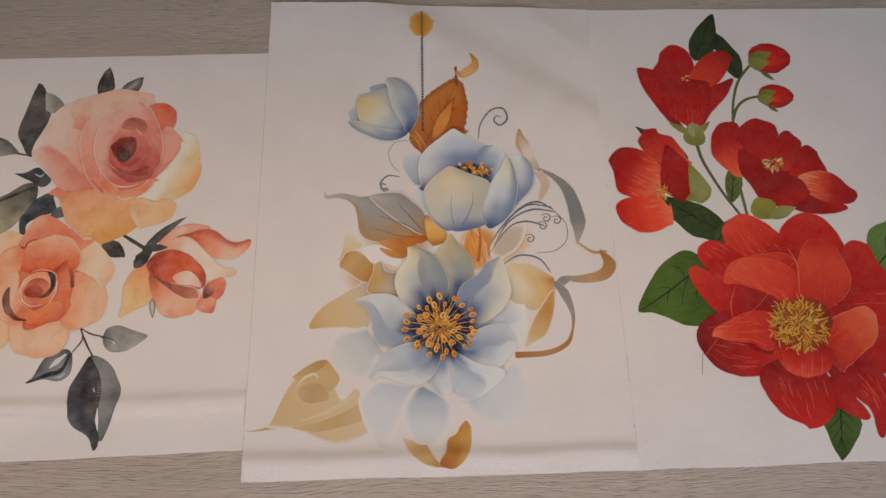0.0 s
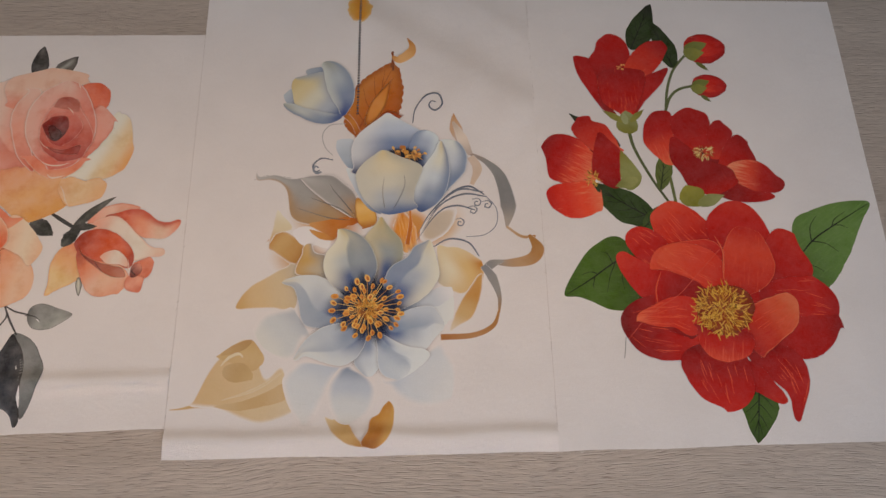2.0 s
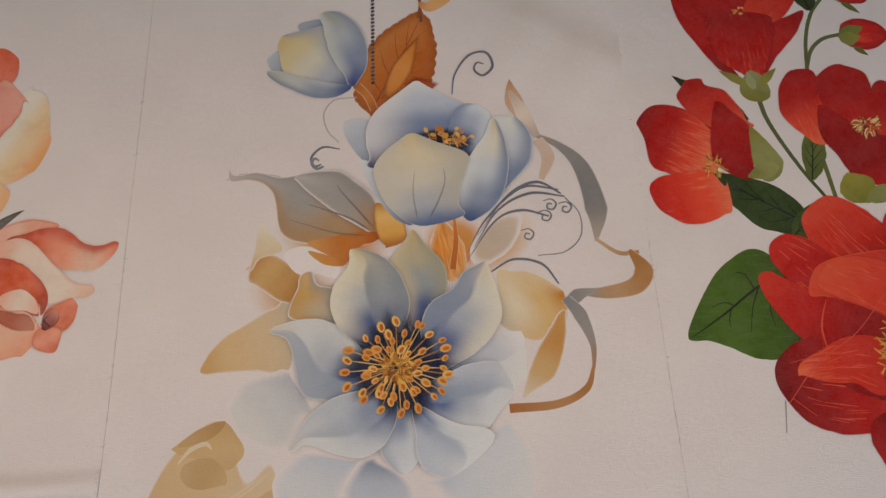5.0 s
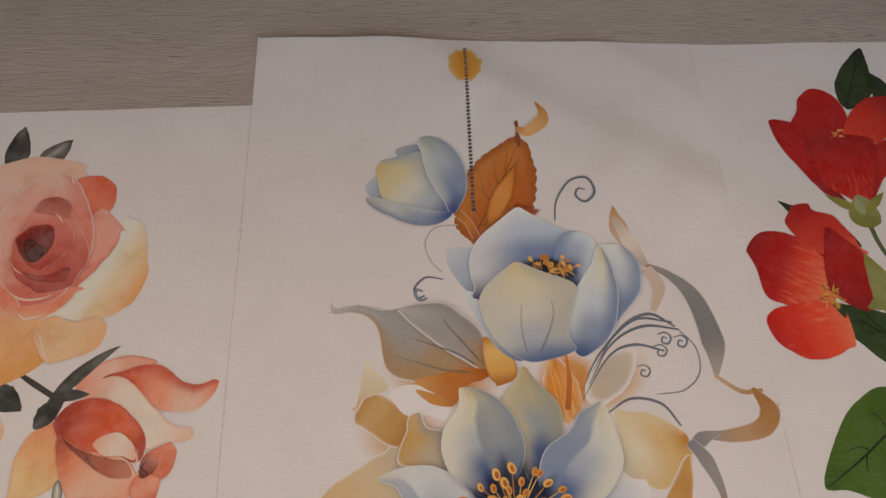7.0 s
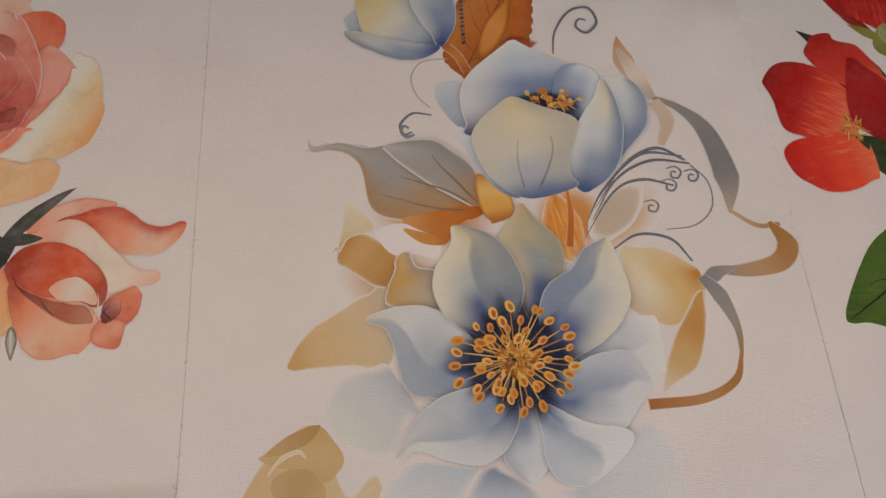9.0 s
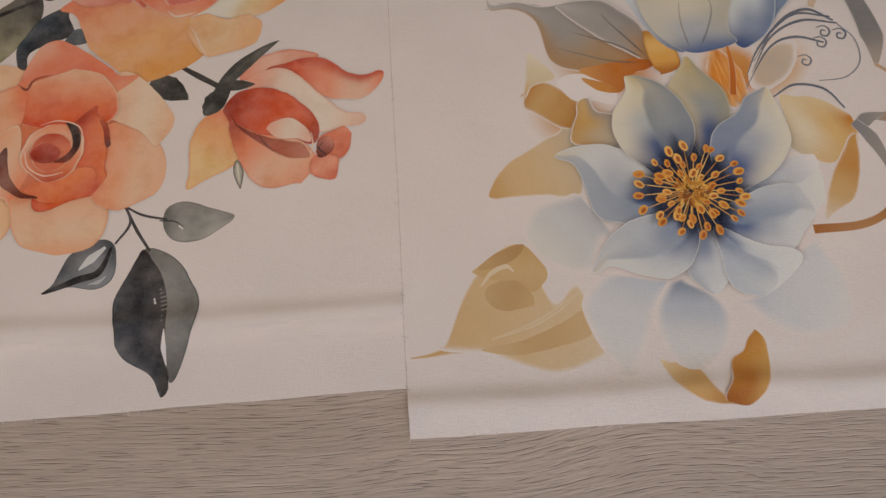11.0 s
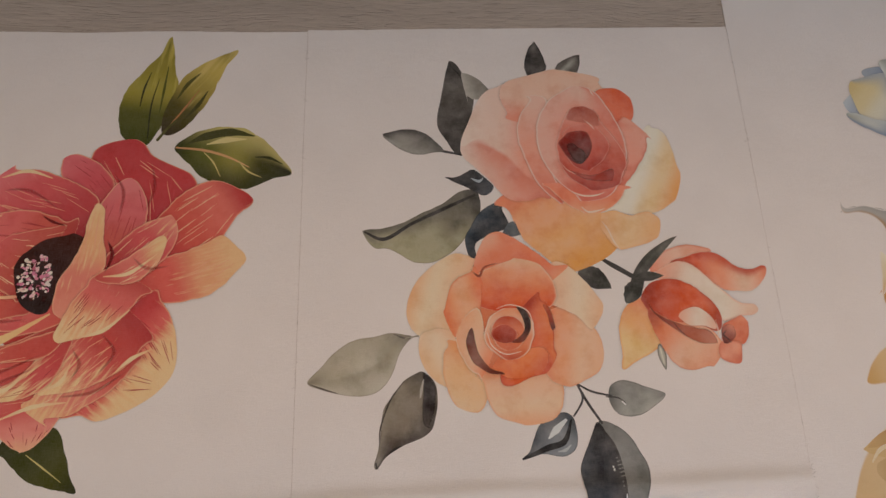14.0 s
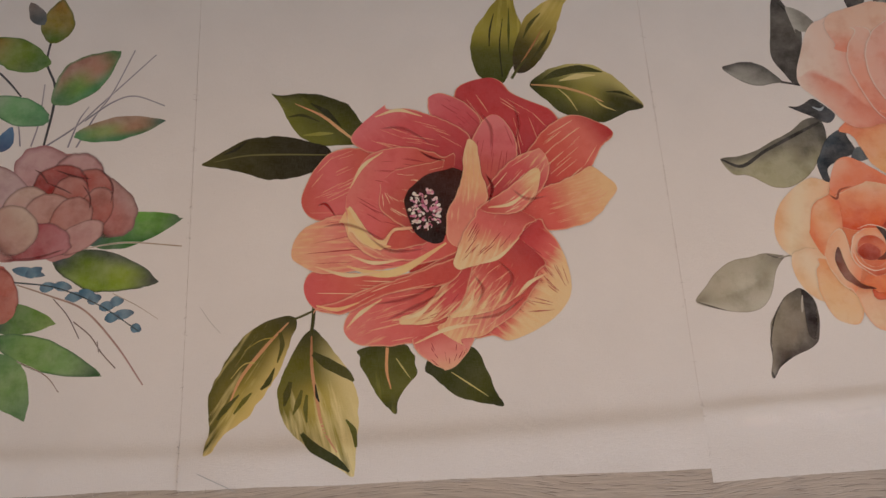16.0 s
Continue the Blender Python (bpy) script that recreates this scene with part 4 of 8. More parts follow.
blade(panel_a, f, "flower_heart", 576.0, 150.9, 644.1, 152.1, (13.7, 22.1, 26.6, 28.5, 27.1, 22.9, 14.3), (-11.7, -24.4, -30.3, -31.0, -26.5, -18.4, -7.0), "8a3410 a04818 8a3410", mat=BRUSHED, halo=None, dim=0.2, reach=2.2, wave=0.8, veil=3.0)
stroke(panel_a, f, "petal_shade", [(610.0, 239.0), (617.0, 218.0), (613.0, 186.0)], (0.8, 2.4, 1.0), "e2704c", mat=BRUSHED, soft=0.5)
stroke(panel_a, f, "petal_shade", [(541.0, 195.0), (533.0, 175.0), (533.0, 155.0)], (0.8, 2.4, 0.8), "dc5a3a", mat=BRUSHED, soft=0.5)
hairs(panel_a, f, "stamen_tuft", 606.5, 148.8, 30.5, 27.9, 230, "d9a040 c98a2c e8b850 a8641e 8a4a18", long=6, wide=0.85, seed=11)
hairs(panel_a, f, "stamen_tuft", 605.5, 150.2, 35.9, 33.2, 160, "dca844 c98a2c e0b050", long=5, wide=0.6, seed=12)
stroke(panel_a, panel_a.thing, "loose_thread", [(613.6, 221.8), (585.9, 194.8), (558.9, 168.5), (523.4, 146.4), (495.4, 118.2)], (0.7, 0.6), "d45944")
stroke(panel_a, panel_a.thing, "loose_thread", [(492.5, 120.1), (490.5, 108.8), (488.4, 96.9)], (0.9, 0.8), "9a948e")

# Blue and cream blossoms
stroke(panel_b, panel_b.thing, "gold_ribbon", [(3.0, 50.0), (15.0, 51.0), (31.0, 54.0), (52.0, 56.0)], (1.2, 3.0, 7.0, 12.0), "d0ab78 cfa972 d3b07c", soft=0.7, mat=SMOOTH)
blade(panel_b, panel_b.thing, "gold_leaf", 131.0, 47.0, 21.0, 56.0, (4.9, 11.1, 15.8, 11.6, 4.1, 3.0, 2.4), (-7.0, -43.5, -32.8, -71.8, -62.2, -35.0, -2.7), "dbc4a3 d9bf98 d7b98e d4b285", fade=5.0, mat=SMOOTH)
blade(panel_b, panel_b.thing, "gold_leaf", 77.1, 89.5, 80.9, 123.2, (-1.1, 4.0, 30.4, 27.0, 19.9, 12.2, 5.5), (-10.3, -14.6, -18.7, -18.7, -13.2, -8.5, -4.3), "d0af80 d2b280 cba774", mat=SMOOTH)
blade(panel_b, panel_b.thing, "gold_leaf", 51.0, 107.0, 83.2, 123.1, (0.8, 2.0, 3.1, 3.6, 2.9, 1.8, 0.6), (-1.5, -3.2, -4.9, -6.1, -6.2, -4.6, -2.4), "c9a574 bb9563", mat=SMOOTH)
blade(panel_b, panel_b.thing, "gold_leaf", 86.0, 79.6, 55.0, 92.4, (0.2, 3.0, 6.0, 9.1, 10.0, 7.9, 4.9), (-4.9, -8.4, -11.8, -12.9, -10.7, -7.4, -3.3), "ceae7e c6a372 cbab7f", mat=SMOOTH)
blade(panel_b, panel_b.thing, "gold_leaf", 123.4, 63.3, 49.0, 52.7, (4.8, 6.9, 7.7, 8.6, 8.1, 5.0, 1.8), (-11.2, -9.9, -5.8, -2.7, -0.6, -0.6, -0.8), "d2b388 cca979 d4b78e", mat=SMOOTH)
stroke(panel_b, panel_b.thing, "gold_line", [(52.0, 95.0), (60.0, 104.0), (70.0, 108.0), (75.0, 104.0)], (0.8, 3.0, 3.0, 0.8), "e0ccab", soft=0.3, mat=SMOOTH)
stroke(panel_b, panel_b.thing, "gold_line", [(56.0, 59.0), (83.0, 67.0), (101.0, 76.0), (118.0, 88.0)], (0.8, 3.0, 3.2, 0.8), "dbc39d", soft=0.3, mat=SMOOTH)
blade(panel_b, panel_b.thing, "gold_ribbon", 208.2, 7.8, 164.0, 40.0, (1.5, 5.1, 8.9, 10.2, 9.0, 5.4, 2.2), (-1.2, -2.0, -3.6, -8.3, -10.6, -3.0, -1.4), "b98440 d2aa70 dec49a", fade=1.6, mat=SMOOTH)
blade(panel_b, panel_b.thing, "gold_ribbon", 202.4, 11.0, 230.5, 55.8, (1.8, 2.3, 2.4, 6.5, 1.7, 2.0, 0.6), (-11.1, -17.0, -20.2, -20.0, -17.1, -12.2, -7.3), "a8661e bd7c30 d09a50 c98e42", side='c58a3c d6a860', fade=0.8, mat=SMOOTH)
petal(panel_b, panel_b.thing, "faded_petal", 205.0, 246.8, 110.9, 274.0, 29.9, 28.0, "c2792c d09452 d2ab81 d1bea8", soft=0.6, mat=SMOOTH)
petal(panel_b, panel_b.thing, "faded_petal", 177.0, 198.3, 92.2, 228.6, 30.6, 26.2, "c29460 d1a87d d4af85", soft=0.7, mat=SMOOTH)
petal(panel_b, panel_b.thing, "faded_petal", 260.9, 226.0, 320.4, 280.6, 26.9, 24.2, "d59c5a d8b389 e6d1be", soft=0.7, mat=SMOOTH)
petal(panel_b, panel_b.thing, "faded_petal", 260.9, 226.0, 247.1, 278.5, 27.3, 27.3, "cb7d27 d59448 d7a466", soft=0.5, mat=SMOOTH)
stroke(panel_b, panel_b.thing, "wisp", [(153.0, 285.9), (117.4, 307.8), (90.3, 316.2), (73.4, 312.8)], (24.1, 12.5, 4.3, 0.5), "a49d96 aca59e b8b0a8", mat=SMOOTH)
petal(panel_b, panel_b.thing, "gold_leaf", 256.1, 221.6, 244.6, 274.7, 17.2, 11.7, "d3832a e19238 d4832f", q=1.3, brush='e8af69', wb=0.5, wt=0.45, mat=SMOOTH, soft=0.12, rimw=0.25, rim='d8bea2')
stroke(panel_b, panel_b.thing, "gold_stalk", [(251.6, 231.0), (255.2, 254.1), (254.9, 273.3)], (5.3, 4.5, 2.2), "c16d19 d4812b", mat=SMOOTH, soft=0.12)
petal(panel_b, panel_b.thing, "cream_petal", 268.3, 234.9, 308.4, 276.1, 15.2, 13.4, "cfb99f ccbaa6 d6c2ac", q=1.6, rim='------', rimw=0.3, mat=SMOOTH, soft=0.3)
blade(panel_b, panel_b.thing, "cream_petal", 137.2, 179.2, 63.0, 159.0, (-20.3, 11.4, 16.6, 10.5, 7.1, 4.4, 2.8), (-30.8, -31.0, -28.6, -23.9, -20.1, -12.8, -4.8), "c9b79d d6bd97 d8b98c cfa66c", fade=2.0, mat=SMOOTH, bleed=1.2)
blade(panel_b, panel_b.thing, "gold_ribbon", 125.7, 208.5, 91.0, 234.2, (0.4, 2.1, 2.0, 2.1, 2.1, 1.9, -4.6), (-14.3, -22.3, -23.9, -24.4, -23.9, -21.8, -18.3), "bd8a48 c79a5c cfa870 c58f4c", rim='b98748', fade=2.0, mat=SMOOTH, bleed=1.2)
blade(panel_b, panel_b.thing, "cream_petal", 94.0, 234.2, 102.2, 274.8, (-0.7, -0.9, -1.3, -1.3, -0.5, 0.1, 0.1), (-1.8, -3.0, -6.0, -21.4, -17.2, -7.9, -3.1), "cfa870 dccaa8 e6dac4", fade=2.0, mat=SMOOTH, bleed=1.2)
blade(panel_b, panel_b.thing, "white_underside", 162.2, 227.4, 121.0, 247.5, (1.2, 2.6, 3.1, 8.1, 9.2, 5.7, 2.3), (-9.7, -13.7, -15.7, -15.3, -13.8, -10.0, -4.9), "e9e2d6 ece5da", mat=SMOOTH)
blade(panel_b, panel_b.thing, "gold_leaf", 173.5, 250.0, 139.7, 250.0, (6.7, 12.3, 13.5, 12.8, 10.4, 6.3, 2.7), (-0.2, 0.8, 2.9, 3.9, 2.5, 0.8, -0.1), "b9722a cf9048 d09a58", mat=SMOOTH)
blade(panel_b, panel_b.thing, "cream_petal", 162.2, 191.5, 137.0, 232.0, (2.8, 7.9, 17.5, 26.4, 19.2, 8.6, 5.2), (-2.6, -4.0, -6.5, -12.1, -3.2, -3.5, -4.8), "a39b90 c4b295 cfa768 d2b07a", side='c9a064 a59c92', fade=2.0, halo='3c4560', dim=0.22, reach=5.0, mat=SMOOTH, bleed=1.2)
blade(panel_b, panel_b.thing, "gold_petal", 285.3, 186.6, 336.0, 209.6, (3.4, 14.1, 37.2, 32.0, 26.1, 15.8, 5.4), (-6.0, -13.7, -23.3, -24.0, -25.8, -19.3, -9.2), "cdbca2 e3d3b6 ddb97e c8852f", side='e0c9a0 d8b47c', fade=2.0, mat=SMOOTH, bleed=1.2)
blade(panel_b, panel_b.thing, "gold_petal", 298.2, 129.7, 336.6, 195.1, (1.5, 3.2, 4.8, 5.6, 4.6, 3.8, 2.9), (-1.7, -5.2, -12.2, -12.3, -9.0, -4.7, -1.0), "dccab0 d3ae78 c99450 cf9e5c", fade=2.0, mat=SMOOTH, bleed=1.2)
blade(panel_b, panel_b.thing, "grey_leaf", 192.2, 258.9, 77.0, 325.3, (8.2, 19.5, 27.1, 30.5, 3.9, 3.2, 10.9), (-14.7, -29.6, -35.0, -30.1, -9.7, -3.2, 6.5), "b9742a b49673 a9a29a b3aca4 c2bab2", side='b58f62 a09a94', fade=2.0, mat=SMOOTH, bleed=1.2)
blade(panel_b, panel_b.thing, "grey_leaf", 194.7, 261.7, 127.7, 313.0, (1.8, 2.1, 3.3, 3.8, 3.2, 2.1, 0.5), (-6.3, -16.1, -23.8, -25.5, -25.1, -15.6, -6.7), "b98a52 a8a098 bdb6ae", side='aea69d 98928c', fade=2.0, halo='3c4560', dim=0.22, reach=5.0, mat=SMOOTH, bleed=1.2)
blade(panel_b, panel_b.thing, "gold_leaf", 197.6, 260.0, 139.0, 257.0, (1.7, 4.5, 6.6, 18.4, 13.0, 7.7, 3.3), (-2.9, -4.7, -5.9, -4.9, -3.1, -2.1, -1.2), "b9661a c67a2c d29a5e", mat=SMOOTH)
stroke(panel_b, panel_b.thing, "leaf_fold", [(191.0, 263.0), (173.0, 276.0), (151.0, 285.0), (135.0, 291.0)], (2.6, 1.8, 0.6), "867f78 958f89", soft=0.9, mat=SMOOTH)
stroke(panel_b, panel_b.thing, "leaf_fold", [(192.0, 266.0), (178.0, 284.0), (166.0, 299.0), (161.0, 308.0)], (2.6, 1.8, 0.6), "7f7974 958f89", soft=0.9, mat=SMOOTH)
stroke(panel_b, panel_b.thing, "leaf_fold", [(190.0, 261.0), (163.0, 264.0), (138.0, 272.0), (121.0, 278.0)], (2.4, 1.6, 0.6), "8f7d69 a09a92", soft=0.9, mat=SMOOTH)
blade(panel_b, panel_b.thing, "gold_pod", 199.2, 250.2, 193.8, 289.1, (-1.2, 1.9, 3.7, 4.4, 4.2, 3.4, 2.2), (-11.8, -17.8, -19.0, -17.8, -13.6, -7.8, -3.0), "b8711f e0ab58 e8bd74 c58a3a", rim='b9762a', halo='3c4560', dim=0.22, reach=5.0, mat=SMOOTH)
stroke(panel_b, panel_b.thing, "ribbon", [(323.4, 347.1), (345.9, 334.7), (362.2, 314.4), (370.0, 277.8), (366.8, 249.7)], (3.0, 7.0, 14.9, 19.9, 2.0), "aa9485 95908a 8a8682 b6a697", mat=SMOOTH, soft=0.12)
stroke(panel_b, panel_b.thing, "ribbon", [(327.6, 341.6), (335.2, 325.6), (328.0, 305.3)], (9.6, 12.4, 4.8), "d6beaa d4baa1", mat=SMOOTH, soft=0.12)
petal(panel_b, panel_b.thing, "ribbon", 317.8, 360.6, 308.8, 399.5, 8.1, 7.1, "d1bdad d1ab8a c69464", q=1.1, bend=0.1, mat=SMOOTH)
stroke(panel_b, panel_b.thing, "ribbon", [(307.6, 388.3), (318.4, 366.0), (327.9, 344.3)], (3.1, 13.5, 6.2), "c9b29d e6d2bf c5b2a3", mat=SMOOTH, soft=0.12)
stroke(panel_b, panel_b.thing, "ribbon", [(366.3, 252.1), (383.5, 239.6), (399.6, 239.9)], (3.0, 3.9, 3.0), "c8a886 b68550", mat=SMOOTH, soft=0.12)
stroke(panel_b, panel_b.thing, "ribbon", [(392.1, 241.6), (401.1, 224.8), (392.6, 212.2), (369.5, 207.7), (347.4, 208.7)], (3.5, 16.5, 14.7, 10.4, 4.3), "af7d44 b7854e c19a72 9c958e", mat=SMOOTH, soft=0.12)
stroke(panel_b, panel_b.thing, "ribbon", [(361.0, 210.3), (347.1, 206.4), (338.0, 197.8)], (2.6, 11.2, 9.4), "a59c92 8d8a8a", mat=SMOOTH, soft=0.12)
stroke(panel_b, panel_b.thing, "ribbon", [(337.1, 204.6), (347.1, 190.7), (354.0, 168.6), (352.9, 149.4)], (7.2, 11.7, 5.4, 2.2), "8f8c8c a09890 ad8762", mat=SMOOTH, soft=0.12)
stroke(panel_b, panel_b.thing, "ribbon", [(353.5, 153.6), (345.6, 135.2), (323.1, 124.8), (287.4, 123.0)], (2.0, 5.6, 6.4, 7.2), "b7834c af7a3d be8c5c b07540", mat=SMOOTH, soft=0.12)
petal(panel_b, panel_b.thing, "brown_leaf", 188.3, 370.0, 236.8, 468.3, 31.0, 33.0, "b3621b c37126 cb7d30", at=0.45, p=2.0, q=1.6, bend=-0.02, veins='944b0f', vw=1.0, teeth=0.05, side='ca833b bc651d', rim='ac601e', rimw=0.25, mat=SMOOTH, soft=0.02)
petal(panel_b, panel_b.thing, "leaf_fold", 199.5, 377.7, 234.8, 450.4, 9.9, 10.9, "ce8538 dc9448 cb7930", q=1.2, rim='c37328', rimw=0.5, mat=SMOOTH, soft=0.45)
petal(panel_b, panel_b.thing, "leaf_fold", 216.5, 385.4, 250.1, 398.3, 16.2, 5.4, "ac5412 a64a0a b4591a", q=1.2, teeth=0.04, mat=SMOOTH, soft=0.45)
stroke(panel_b, panel_b.thing, "leaf_tip", [(235.3, 459.3), (235.2, 474.3), (234.9, 486.5)], (2.5, 2.0), "82451a", mat=SMOOTH)
stroke(panel_b, panel_b.thing, "leaf_tip", [(232.8, 463.4), (235.0, 477.1), (233.6, 485.0)], (3.0, 2.0), "934e1a", mat=SMOOTH)
stroke(panel_b, panel_b.thing, "gold_curl", [(234.1, 478.9), (242.9, 475.1), (256.4, 484.4), (259.0, 494.7), (253.0, 506.1)], (3.2, 11.7, 13.8, 8.5, 1.1), "d1904b e3af72 d79c59 c27d2c", mat=SMOOTH, soft=0.12)
petal(panel_b, panel_b.thing, "gold_spot", 177.0, 550.0, 208.7, 551.9, 18.6, 19.9, "e0ac57 db9528 e0ac57", ruffle=0.08, rim='e2b77a', rimw=0.25, mat=SMOOTH)
chain(panel_b, 193.9, 570.4, 192.1, 400.3, 46)
stroke(panel_b, panel_b.thing, "scroll", [(258.9, 387.0), (262.4, 406.4), (275.1, 424.3), (290.2, 426.8), (295.3, 412.9), (286.6, 404.1), (279.3, 409.9), (281.8, 416.7), (287.7, 415.4)], (1.1, 1.8, 2.2, 2.2, 1.8, 1.1), "7d8189", side='5d6573', mat=SMOOTH)
stroke(panel_b, panel_b.thing, "scroll", [(164.0, 338.1), (150.2, 340.1), (141.0, 331.1), (143.6, 322.9), (149.1, 324.7)], (1.1, 1.8, 2.1, 2.1, 1.4), "7d8189", side='5d6573', mat=SMOOTH)
stroke(panel_b, panel_b.thing, "scroll", [(150.9, 322.6), (145.4, 320.8), (141.4, 325.5), (143.7, 330.0), (147.3, 327.8)], (1.9, 2.8, 2.4, 1.4), "898c92", mat=SMOOTH)
stroke(panel_b, panel_b.thing, "scroll", [(178.4, 386.5), (159.4, 384.3), (150.7, 371.1), (154.2, 355.1), (163.2, 344.3)], (1.0, 1.2, 1.0), "b9b2ac", mat=SMOOTH)
stroke(panel_b, panel_b.thing, "scroll", [(263.8, 244.4), (280.7, 272.3), (310.9, 298.4), (340.9, 295.8)], (0.3, 1.7, 2.3, 1.3), "7d8189", side='5d6573', mat=SMOOTH)
stroke(panel_b, panel_b.thing, "scroll", [(269.5, 248.9), (290.5, 279.3), (317.3, 293.1), (345.6, 289.6)], (0.3, 1.7, 2.3, 1.3), "7d8189", side='5d6573', mat=SMOOTH)
stroke(panel_b, panel_b.thing, "scroll", [(261.7, 235.2), (287.2, 269.7), (308.7, 278.6), (331.0, 272.9)], (0.3, 1.6, 2.3, 1.3), "7d8189", side='5d6573', mat=SMOOTH)
stroke(panel_b, panel_b.thing, "scroll", [(272.6, 258.2), (298.6, 291.3), (323.1, 303.0), (342.7, 292.2)], (0.3, 1.7, 2.4, 1.4), "7d8189", side='5d6573', mat=SMOOTH)
stroke(panel_b, panel_b.thing, "scroll", [(345.5, 288.6), (355.7, 274.4), (354.8, 255.0), (340.8, 242.2), (319.3, 239.8)], (1.0, 1.0, 1.0, 0.6), "999ca2", side='5d6573', mat=SMOOTH)
stroke(panel_b, panel_b.thing, "scroll", [(280.9, 227.5), (299.7, 237.3), (321.5, 232.7), (333.3, 216.1)], (1.0, 2.0, 2.0, 1.3), "7d8189", side='5d6573', mat=SMOOTH)
stroke(panel_b, panel_b.thing, "scroll", [(327.6, 286.3), (334.2, 287.5), (337.9, 283.4), (335.0, 278.6), (330.5, 279.7), (331.4, 283.7), (334.6, 283.0)], (0.7, 1.5, 1.5, 1.1), "8c8f95", side='5d6573', mat=SMOOTH)
stroke(panel_b, panel_b.thing, "scroll", [(322.7, 276.6), (329.3, 277.8), (333.0, 273.8), (330.1, 269.0), (325.6, 270.1), (326.6, 274.0), (329.7, 273.4)], (0.7, 1.4, 1.4, 1.1), "8c8f95", side='5d6573', mat=SMOOTH)
stroke(panel_b, panel_b.thing, "scroll", [(307.3, 261.2), (313.8, 262.4), (317.4, 258.4), (314.6, 253.7), (310.2, 254.8), (311.1, 258.6), (314.2, 258.0)], (0.7, 1.4, 1.4, 1.1), "8c8f95", side='5d6573', mat=SMOOTH)
stroke(panel_b, panel_b.thing, "scroll", [(339.7, 283.4), (346.4, 284.6), (350.0, 280.5), (347.0, 275.7), (342.6, 276.8), (343.6, 280.7), (346.7, 280.1)], (0.7, 1.5, 1.5, 1.1), "8c8f95", side='5d6573', mat=SMOOTH)
f = blossom(panel_b, "tulip_bud", 148.0, 420.7, 21.5, "a7aaaf", "pale blue and cream printed tulip bud", SMOOTH)
blade(panel_b, f, "petal", 152.3, 454.7, 127.4, 460.1, (0.3, 1.9, 3.5, 4.9, 5.7, 4.9, 2.7), (-4.4, -7.4, -8.9, -7.7, -5.6, -3.5, -1.5), "9198a6 afb2b6", mat=SMOOTH, root=0.0, bleed=0.5)
blade(panel_b, f, "petal", 120.6, 410.5, 101.1, 425.7, (0.4, 2.1, 4.0, 5.0, 4.1, 2.3, -0.1), (-1.3, -1.6, -2.3, -5.8, -11.6, -14.6, -10.1), "7f8899 b0b4ba c4c6c6", mat=SMOOTH, root=0.0, bleed=0.5)
blade(panel_b, f, "petal", 170.9, 399.9, 113.9, 449.1, (5.8, 11.3, 17.4, 22.8, 24.4, 15.4, 7.9), (-8.0, -11.0, -14.7, -22.6, -32.1, -17.7, -5.3), "687697 b9bbbd dcd3bd dcc99c d5bd88", side='. aaaeb3', halo='3c4560', dim=0.2, reach=4.0, mat=SMOOTH, root=0.0, bleed=0.5)
blade(panel_b, f, "petal", 175.2, 397.3, 148.9, 472.4, (2.7, 2.9, 5.4, 6.9, 5.6, 3.5, 3.5), (-5.6, -14.8, -22.2, -25.1, -24.5, -19.2, -10.9), "46578a 9099ab b9bcbb aeab9e", side='cfcdc2 939aa8', rim='d9d6cc', rimw=1.2, halo='3c4560', dim=0.2, reach=4.0, mat=SMOOTH, root=0.0, bleed=0.5)
blade(panel_b, f, "petal", 174.0, 397.0, 102.0, 414.0, (5.0, 11.7, 15.6, 15.2, 11.8, 8.3, 4.1), (-1.3, -0.0, 0.4, 0.2, -0.5, -2.3, -1.4), "50618c 99a1ae cac8bf b2ae9f", side='8892a4 c5c5bf', halo='3c4560', dim=0.2, reach=4.0, mat=SMOOTH, root=0.0, bleed=0.5)
stroke(panel_b, panel_b.thing, "gold_stalk", [(178.7, 397.5), (187.0, 387.9), (193.1, 373.6)], (7.5, 7.0, 7.0), "ba7424 ce8534 b36419", mat=SMOOTH, soft=0.12)
f = blossom(panel_b, "cup_blossom", 245.4, 318.4, 43.4, "9ca2ad", "blue and cream printed cup-shaped blossom", SMOOTH)
blade(panel_b, f, "petal", 193.2, 318.9, 168.5, 364.0, (1.5, 3.6, 5.7, 6.8, 6.7, 5.0, 1.7), (-1.9, -3.2, -4.8, -7.1, -12.6, -16.1, -7.7), "73829b b7bcc1 d0d1d2", mat=SMOOTH, root=0.0, bleed=0.6)
blade(panel_b, f, "petal", 221.6, 269.2, 179.4, 326.8, (3.0, 6.8, 8.2, 7.7, 5.3, 2.9, 0.7), (-0.4, 2.1, 4.5, 3.2, -2.8, -6.7, -3.9), "79869b c2c4c7 dddcd8", mat=SMOOTH, root=0.0, bleed=0.6)
blade(panel_b, f, "petal", 232.0, 317.6, 229.0, 401.0, (39.3, 42.8, 44.7, 43.6, 34.5, 18.1, 6.1), (-21.4, -43.3, -55.5, -57.7, -38.4, -18.0, -5.5), "26355c 3f527f 8491ac c6cad1 e0e2e3", side='e3e4e4 .', rim='e7e7e7', rimw=1.6, halo='3c4560', dim=0.2, reach=4.0, mat=SMOOTH, root=0.0, bleed=0.6)
